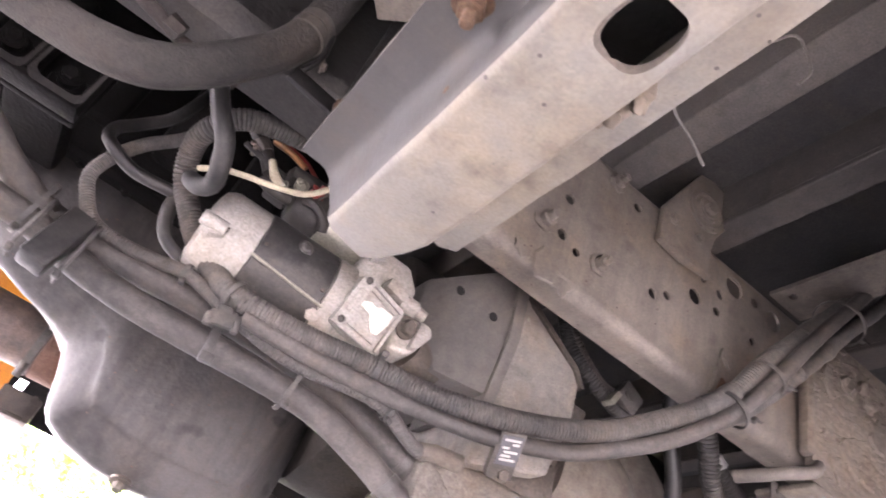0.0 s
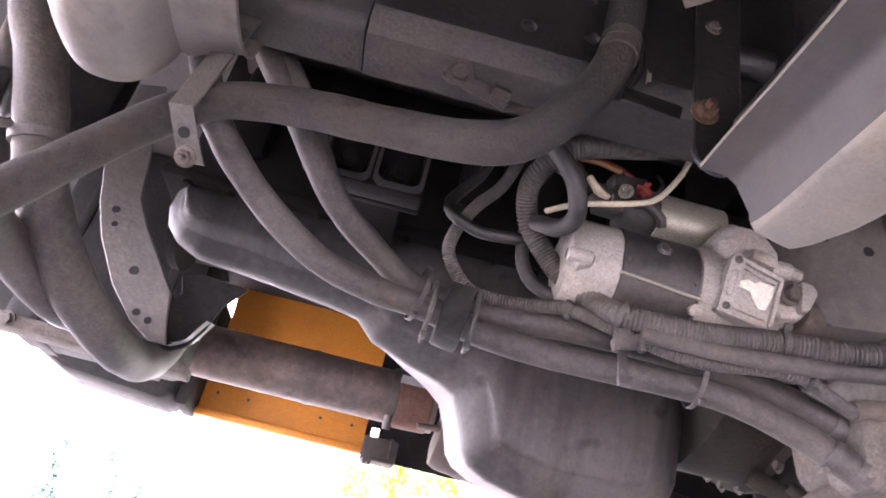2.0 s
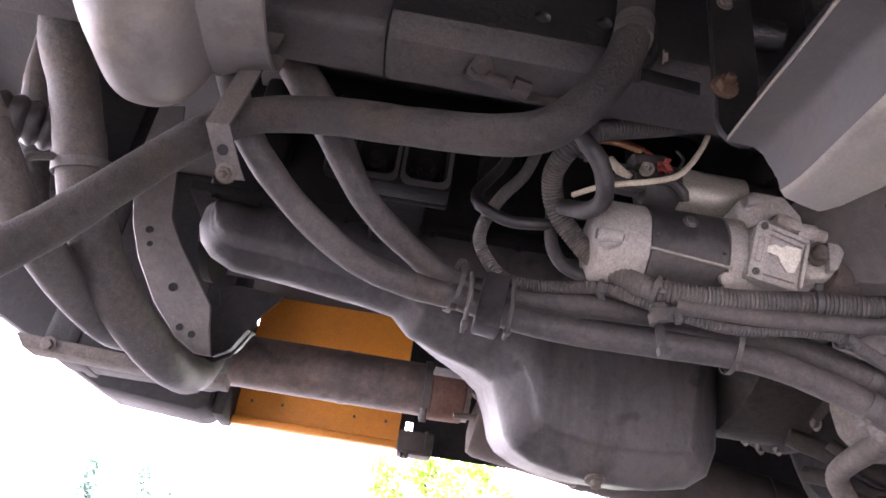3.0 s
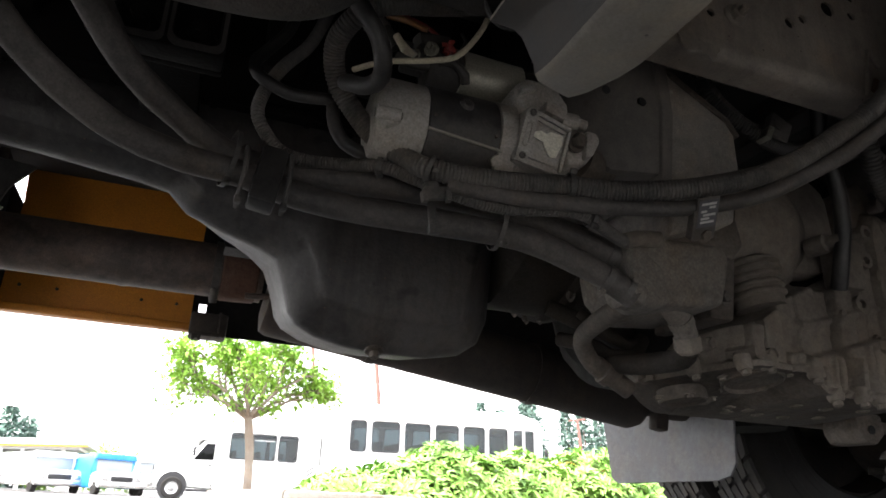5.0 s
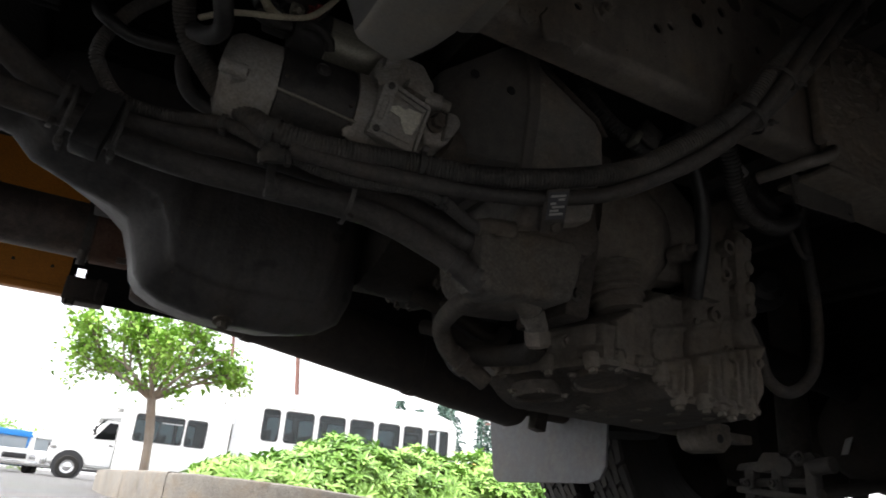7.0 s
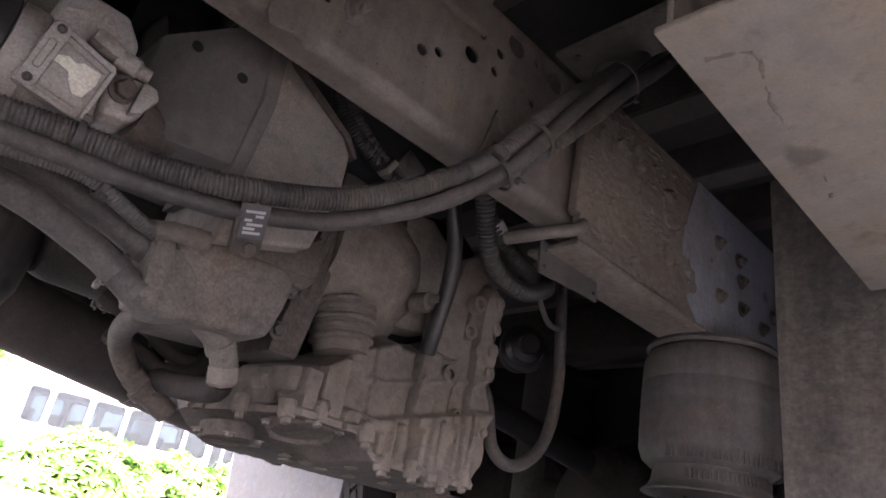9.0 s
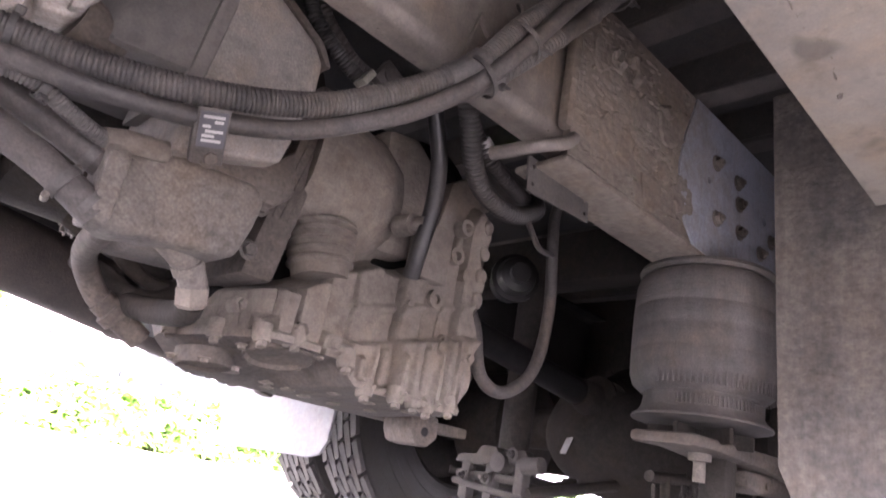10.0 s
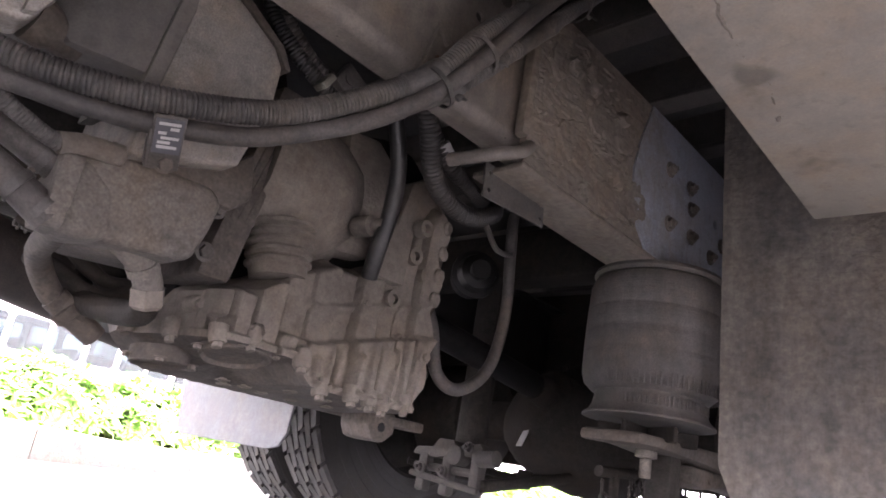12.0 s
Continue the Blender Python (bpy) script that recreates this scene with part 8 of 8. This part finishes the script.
part("body", prism(B(), [(1.0, 0.28), (4.0, 0.28), (4.03, 1.08), (1.0, 1.08)], "y", 0, 2.1, 0.03, 2), M_WHITE, root, "", 35, m)
part("roof", prism(B(), [(0.74, 1.92), (4.04, 1.92), (4.04, 2.32), (3.95, 2.45), (1.6, 2.44), (1.12, 2.36), (0.86, 2.20), (0.75, 2.0)], "y", 0, 2.1, 0.05, 3), M_WHITE, root, "", 35, m)
part("end_wall", box(B(), (4.0, 1.05, 1.5), (0.05, 2.1, 0.88)), M_WHITE, root, "", 35, m)
for y, out in ((0.0, 1), (2.1, -1)):
    bay(root, 1.36, 2.66, 1.14, 1.87, 1.075, 1.925, 0.98, 2.70, y, out, m)
    bay(root, 2.74, 3.30, 1.13, 1.87, 1.075, 1.925, 2.70, 4.02, y, out, m)
for x in (1.98, 2.02):
    part("window_bar", box(B(), (x, 0.006, 1.5), (0.022, 0.02, 0.70)), M_TRIM, root, "", 35, m)
part("window_bar", box(B(), (2.35, 0.008, 1.69), (0.62, 0.016, 0.018)), M_CHROME, root, "", 35, m)
for k in range(4):
    part("seat", box(B(), (1.5 + k * 0.68, 1.05, 1.14), (0.14, 1.7, 0.5), (0, 8, 0), 0.05), M_SEAT, root, "", 35, m)
bm = B()
prism(bm, [(-0.60, 0.34), (1.02, 0.28), (1.02, 1.90), (0.72, 1.70), (0.36, 1.24), (-0.30, 1.07), (-0.52, 0.96), (-0.60, 0.72)], "y", 0.08, 1.98, 0.08, 3)
part("cab", bm, M_WHITE, root, "", 35, m)
part("fairing", prism(B(), [(0.44, 1.62), (0.56, 1.60), (1.02, 1.66), (1.02, 1.86), (0.66, 1.82), (0.46, 1.72)], "y", 0.03, 2.07, 0.04, 3), M_WHITE, root, "", 35, m)
door = part("cab_door", window_ring(rounded(0.33, 0.36, 0.99, 1.60, 0.05), rounded(0.338, 0.368, 0.982, 1.592, 0.05), 0.074, 0.085), M_TRIM, root, "thin dark door gap", 35, m)
part("door_glass", prism(B(), [(0.40, 1.06), (0.95, 1.08), (0.95, 1.52), (0.72, 1.52)], "y", 0.066, 0.09, 0.01), M_GLASS, door, "", 35, m)
part("door_handle", box(B(), (0.88, 0.068, 0.92), (0.10, 0.02, 0.035), bevel=0.006), M_TRIM, door, "", 35, m)
part("windscreen", prism(B(), [(0.30, 1.24), (0.40, 1.23), (0.72, 1.66), (0.66, 1.70)], "y", 0.16, 1.90, 0.02), M_GLASS, root, "", 35, m)
# Flat black disc painted in for the shade of the wheel opening
part("wheel_arch", lathe(B(), (-0.06, 0.082, 0.33), (0, -1, 0), [(0, 0.39), (0.012, 0.39)], 28), M_TRIM, root, "", 35, m)
road_wheel(root, -0.06, 0.06, 0.29, 0.29, m)
road_wheel(root, 3.2, 0.06, 0.29, 0.29, m)
part("bumper", box(B(), (-0.66, 1.0, 0.42), (0.14, 1.94, 0.22), bevel=0.04), M_CHROME, root, "", 35, m)
part("side_marker", box(B(), (-0.50, 0.074, 0.78), (0.16, 0.02, 0.14), bevel=0.02), M_CHROME, root, "", 35, m)
part("grille", box(B(), (-0.605, 1.0, 0.72), (0.05, 1.2, 0.30), bevel=0.02), M_TRIM, root, "", 35, m)
part("sill_step", box(B(), (0.95, 0.05, 0.24), (1.3, 0.10, 0.08), bevel=0.02), M_TRIM, root, "", 35, m)
part("mirror", box(B(), (0.40, -0.10, 1.28), (0.07, 0.12, 0.26), bevel=0.03), M_TRIM, root, "", 35, m)
part("mirror_arm", rod(B(), (0.42, 0.08, 1.20), (0.40, -0.10, 1.26), 0.015, 8), M_TRIM, root, "", 35, m)
part("air_vent", box(B(), (3.8, 1.0, 2.52), (0.5, 0.9, 0.16), bevel=0.05), M_WHITE, root, "", 35, m)
for k in range(3):
    part("stripe", box(B(), (3.72, -0.002, 0.95 - 0.12 * k), (0.30, 0.012, 0.035), (0, -35, 0)), M_TRIM, root, "", 35, m)

# coach
m = Matrix.Translation((0, 22.0, 0)) @ pose(0, 0, 0, 0, -1.0, 0)
root = thing("coach", "long white coach with a row of tinted windows", "bus", (8, 0, 0), m)
part("body", prism(B(), [(3.75, 0.4), (10.58, 0.4), (10.58, 1.45), (3.74, 1.45)], "y", 0, 2.4, 0.02, 2), M_WHITE, root, "", 35, m)
part("nose", prism(B(), [(10.58, 0.4), (11.4, 0.4), (11.75, 0.86), (10.58, 0.86)], "y", 0, 2.4, 0.02, 2), M_WHITE, root, "", 35, m)
part("roof", prism(B(), [(3.72, 2.5), (11.84, 2.5), (11.60, 2.8), (11.0, 2.98), (4.2, 2.98), (3.85, 2.8)], "y", 0, 2.4, 0.06, 3), M_WHITE, root, "", 35, m)
part("end_wall", box(B(), (3.76, 1.2, 1.98), (0.05, 2.4, 1.06)), M_WHITE, root, "", 35, m)
EDGES = [3.74, 5.59, 6.69, 7.74, 8.74, 9.68, 10.57]
for y, out in ((0.0, 1), (2.4, -1)):
    for (x0, x1), e0, e1 in zip(((4.98, 5.5), (5.68, 6.6), (6.78, 7.65), (7.83, 8.65), (8.83, 9.6), (9.76, 10.45)), EDGES, EDGES[1:]):
        bay(root, x0, x1, 1.5, 2.45, 1.445, 2.505, e0, e1, y, out, m, 0.1)
    bay(root, 10.68, 11.45, 0.9, 2.42, 0.855, 2.505, 10.57, 11.78, y, out, m, 0.06)
part("door_post", box(B(), (11.06, 0.0, 1.66), (0.10, 0.03, 1.5)), M_CHROME, root, "grey post between the door panes", 35, m)
part("windscreen", box(B(), (11.79, 1.2, 1.7), (0.05, 2.2, 1.5), (0, -3, 0)), M_TINT, root, "", 35, m)
for k in range(8):
    part("seat", box(B(), (4.5 + k * 0.76, 1.2, 1.55), (0.14, 2.0, 0.62), (0, 8, 0), 0.05), M_SEAT, root, "", 35, m)
part("mirror_arm", box(B(), (12.0, 0.0, 1.35), (0.5, 0.08, 0.05), (0, -60, 0), 0.02), M_TRIM, root, "", 35, m)
part("mirror", box(B(), (11.95, 0.0, 1.72), (0.10, 0.14, 0.26), (0, -10, 0), 0.03), M_TRIM, root, "", 35, m)
road_wheel(root, 5.2, 0.05, 0.5, 0.5, m)
road_wheel(root, 10.2, 0.05, 0.5, 0.5, m)
part("roof_unit", box(B(), (4.0, 1.2, 3.02), (0.5, 1.3, 0.25), bevel=0.08), M_WHITE, root, "", 35, m)

# parked cars on the lot
def small_bus(x, y, mat, label, ln=1.9):
    m = Matrix.Translation((x, y, 0)) @ pose(0, 0, 0, 0, 0, 28)
    root = thing("parked_van", label, "van", (0, 0, 0), m, "parked vans")
    part("body", prism(B(), [(-0.75, 0.2), (0.75, 0.2), (0.78, 0.75), (0.70, 1.2), (0.6, 1.28), (-0.6, 1.28), (-0.70, 1.2), (-0.78, 0.75)], "y", 0, ln * 2, 0.06), mat, root, "", 35, m)
    part("bonnet", prism(B(), [(-0.74, 0.22), (0.74, 0.22), (0.74, 0.6), (0.6, 0.72), (-0.6, 0.72), (-0.74, 0.6)], "y", -0.7, 0.05, 0.06), M_WHITE, root, "", 35, m)
    part("windscreen", box(B(), (0, -0.02, 0.92), (1.2, 0.04, 0.38), (-8, 0, 0), 0.04), M_SCREEN_SKY, root, "", 35, m)
    part("cap", prism(B(), [(-0.72, 1.12), (0.72, 1.12), (0.66, 1.30), (-0.66, 1.30)], "y", -0.12, 0.1, 0.03), mat, root, "", 35, m)
    part("grille", box(B(), (0, -0.71, 0.50), (0.74, 0.05, 0.16), bevel=0.02), M_TRIM, root, "", 35, m)
    part("side_glass", box(B(), (0.775, 0.42, 0.92), (0.03, 0.55, 0.32), bevel=0.02), M_GLASS, root, "", 35, m)
    part("side_glass", box(B(), (0.775, 1.9, 0.95), (0.03, 1.9, 0.34), bevel=0.02), M_GLASS, root, "", 35, m)
    part("bumper", box(B(), (0, -0.75, 0.3), (1.5, 0.12, 0.16), bevel=0.03), M_CHROME, root, "", 35, m)
    for sx in (-0.55, 0.55):
        part("headlight", box(B(), (sx, -0.72, 0.5), (0.2, 0.05, 0.14), bevel=0.02), M_CHROME, root, "", 35, m)
        w = part("wheel", lathe(B(), (sx * 1.2, -0.35, 0.2), (1, 0, 0), [(-0.08, 0.2), (0.08, 0.2)], 20), M_TYRE, root, "", 35, m)


small_bus(-1.9, 27.0, M_BLUE, "parked van with a bright blue body")
small_bus(-0.6, 27.6, M_WHITE, "parked white van with chrome bumper")
small_bus(-3.8, 27.5, M_WHITE, "parked white van with chrome bumper")
small_bus(-6.0, 27.0, M_WHITE, "parked white van with chrome bumper")


def school_bus(x, y, turn):
    m = Matrix.Translation((x, y, 0)) @ pose(0, 0, 0, 0, 0, turn)
    root = thing("school_bus", "orange-yellow school bus parked behind the shrubs", "bus", (0, 0, 0), m, "school buses")
    part("body", prism(B(), [(-1.2, 0.5), (1.2, 0.5), (1.2, 1.5), (1.05, 1.85), (-1.05, 1.85), (-1.2, 1.5)], "y", 0, 6, 0.08), M_YELLOW, root, "", 35, m)
    part("roof", prism(B(), [(-1.02, 1.84), (1.02, 1.84), (0.8, 1.95), (-0.8, 1.95)], "y", 0.1, 5.9, 0.03), M_WHITE, root, "", 35, m)
    for sx in (-0.85, -0.6, 0.6, 0.85):
        part("warning_lamp", lathe(B(), (sx, 0.0, 1.55), (0, -1, 0), [(0, 0.1), (0.04, 0.09), (0.05, 0.0)], 14), M_LAMP, root, "", 35, m)
    part("windscreen", box(B(), (0, -0.01, 1.1), (1.9, 0.04, 0.5), bevel=0.04), M_GLASS, root, "", 35, m)


school_bus(14.9, 24.5, 10)
school_bus(17.6, 25.5, 10)
m = Matrix.Translation((-3.75, 37, 2.02)) @ pose(0, 0, 0, 0, -2.5, 0)
root = thing("canopy", "low white canopy with a yellow edge across the lot", "canopy", (0, 0, 0), m)
part("roof", box(B(), (-5.5, 3, 0.16), (11, 6, 0.30), bevel=0.04), M_WHITE, root, "", 35, m)
part("edge_strip", box(B(), (-5.5, -0.02, 0.0), (11, 0.05, 0.07)), M_YELLOW, root, "orange-yellow edge strip", 35, m)
# Grey slab drawn for the shadow under the canopy roof
part("soffit_shade", box(B(), (-5.6, 3, -0.08), (10.4, 5.4, 0.14)), M_POLEW, root, "", 35, m)
for k in range(4):
    part("canopy_post", rod(B(), (-1.05 - k * 1.65, 0.4, -2.1), (-1.05 - k * 1.65, 0.4, -0.1), 0.10, 10), M_POLEW, root, "", 35, m)


def conifer(x, y, h, seed, w=0.2):
    rnd = random.Random(seed)
    m = Matrix.Translation((x, y, 0)) @ PLUMB
    root = thing("conifer", "tall dark green conifer at the edge of the lot", "tree", (0, 0, 0), m, "conifers")
    part("trunk", rod(B(), (0, 0, -1), (0, 0, h), h * 0.014, 8, 0.02), M_BARK, root, "", 35, m)
    verts, faces = [], []
    tiers = int(h * 5)
    for k in range(tiers):
        z = h * (0.05 + 0.95 * (k + rnd.uniform(-0.4, 0.4)) / tiers)
        rr = h * w * (1 - k / tiers) ** 0.75 * rnd.uniform(0.75, 1.15) + 0.12
        for j in range(15):
            a = rnd.uniform(0, 6.28)
            ln = rr * rnd.uniform(0.45, 1.1)
            d = Vector((math.cos(a), math.sin(a), rnd.uniform(-0.35, 0.1)))
            steps = max(2, int(ln * 3.5))
            for s in range(steps):
                p = Vector((0, 0, z)) + d * ln * (s + 0.6) / steps
                leaf(verts, faces, p, d + Vector((rnd.uniform(-0.9, 0.9), rnd.uniform(-0.9, 0.9), rnd.uniform(-0.9, 0.5))), Vector((rnd.uniform(-0.8, 0.8), rnd.uniform(-0.8, 0.8), 0.6)), rnd.uniform(0.3, 0.55), rnd.uniform(0.18, 0.32), 0.1)
    ob = new("crown", leaf_mesh("crown", verts, faces, M_CONIFER))
    ob.parent = root
    ob.matrix_basis = Matrix()
    return root


for i, (cx, cy, h) in enumerate(((27.5, 60, 9.4), (30, 61, 9.0), (32, 60, 9.8), (34, 62, 10.6), (36.5, 60, 10.2), (39, 61, 10.8), (41.5, 62, 10.4), (44, 60, 10.6), (47, 62, 11), (25, 64, 8.2), (-17.8, 60, 8.4), (-15.6, 61, 6.9), (-10.7, 60, 5.9), (-9.6, 60.5, 5.1), (-11.7, 61, 4.6), (-22, 60, 8.5))):
    conifer(cx, cy, h, 100 + i, 0.2 if cx > 0 else 0.36)
for i, (cx, cy, rr) in enumerate(((-8.9, 44, 1.05), (-6.2, 42.5, 1.1), (-3.7, 44, 1.45), (-2.1, 50, 1.3), (-13, 46, 1.4), (24.5, 42, 1.4), (27.5, 42, 1.5))):
    rnd = random.Random(300 + i)
    verts, faces = [], []
    for _ in range(1400):
        v = Vector((rnd.gauss(0, 1), rnd.gauss(0, 1), rnd.gauss(0, 1))).normalized() * rr * rnd.uniform(0.6, 1) * (1 + 0.3 * noise.noise(Vector((rnd.random() * 9, i, 0))))
        leaf(verts, faces, Vector((cx, cy, rr * 0.9)) + v, Vector((rnd.uniform(-1, 1), rnd.uniform(-1, 1), rnd.uniform(-0.5, 0.5))), Vector((rnd.uniform(-0.5, 0.5), -0.5, 1)), 0.22, 0.16)
    root = thing("far_bush", "light green bush across the lot", "bush", (cx, cy, 0), HERE, "far bushes")
    ob = new("crown", leaf_mesh("crown", verts, faces, M_LEAF))
    ob.parent = root
    ob.matrix_parent_inverse = root.matrix_basis.inverted()
    part("stem", rod(B(), (cx, cy, 0), (cx, cy, rr), 0.06, 8), M_BARK, root, "", 35, HERE)
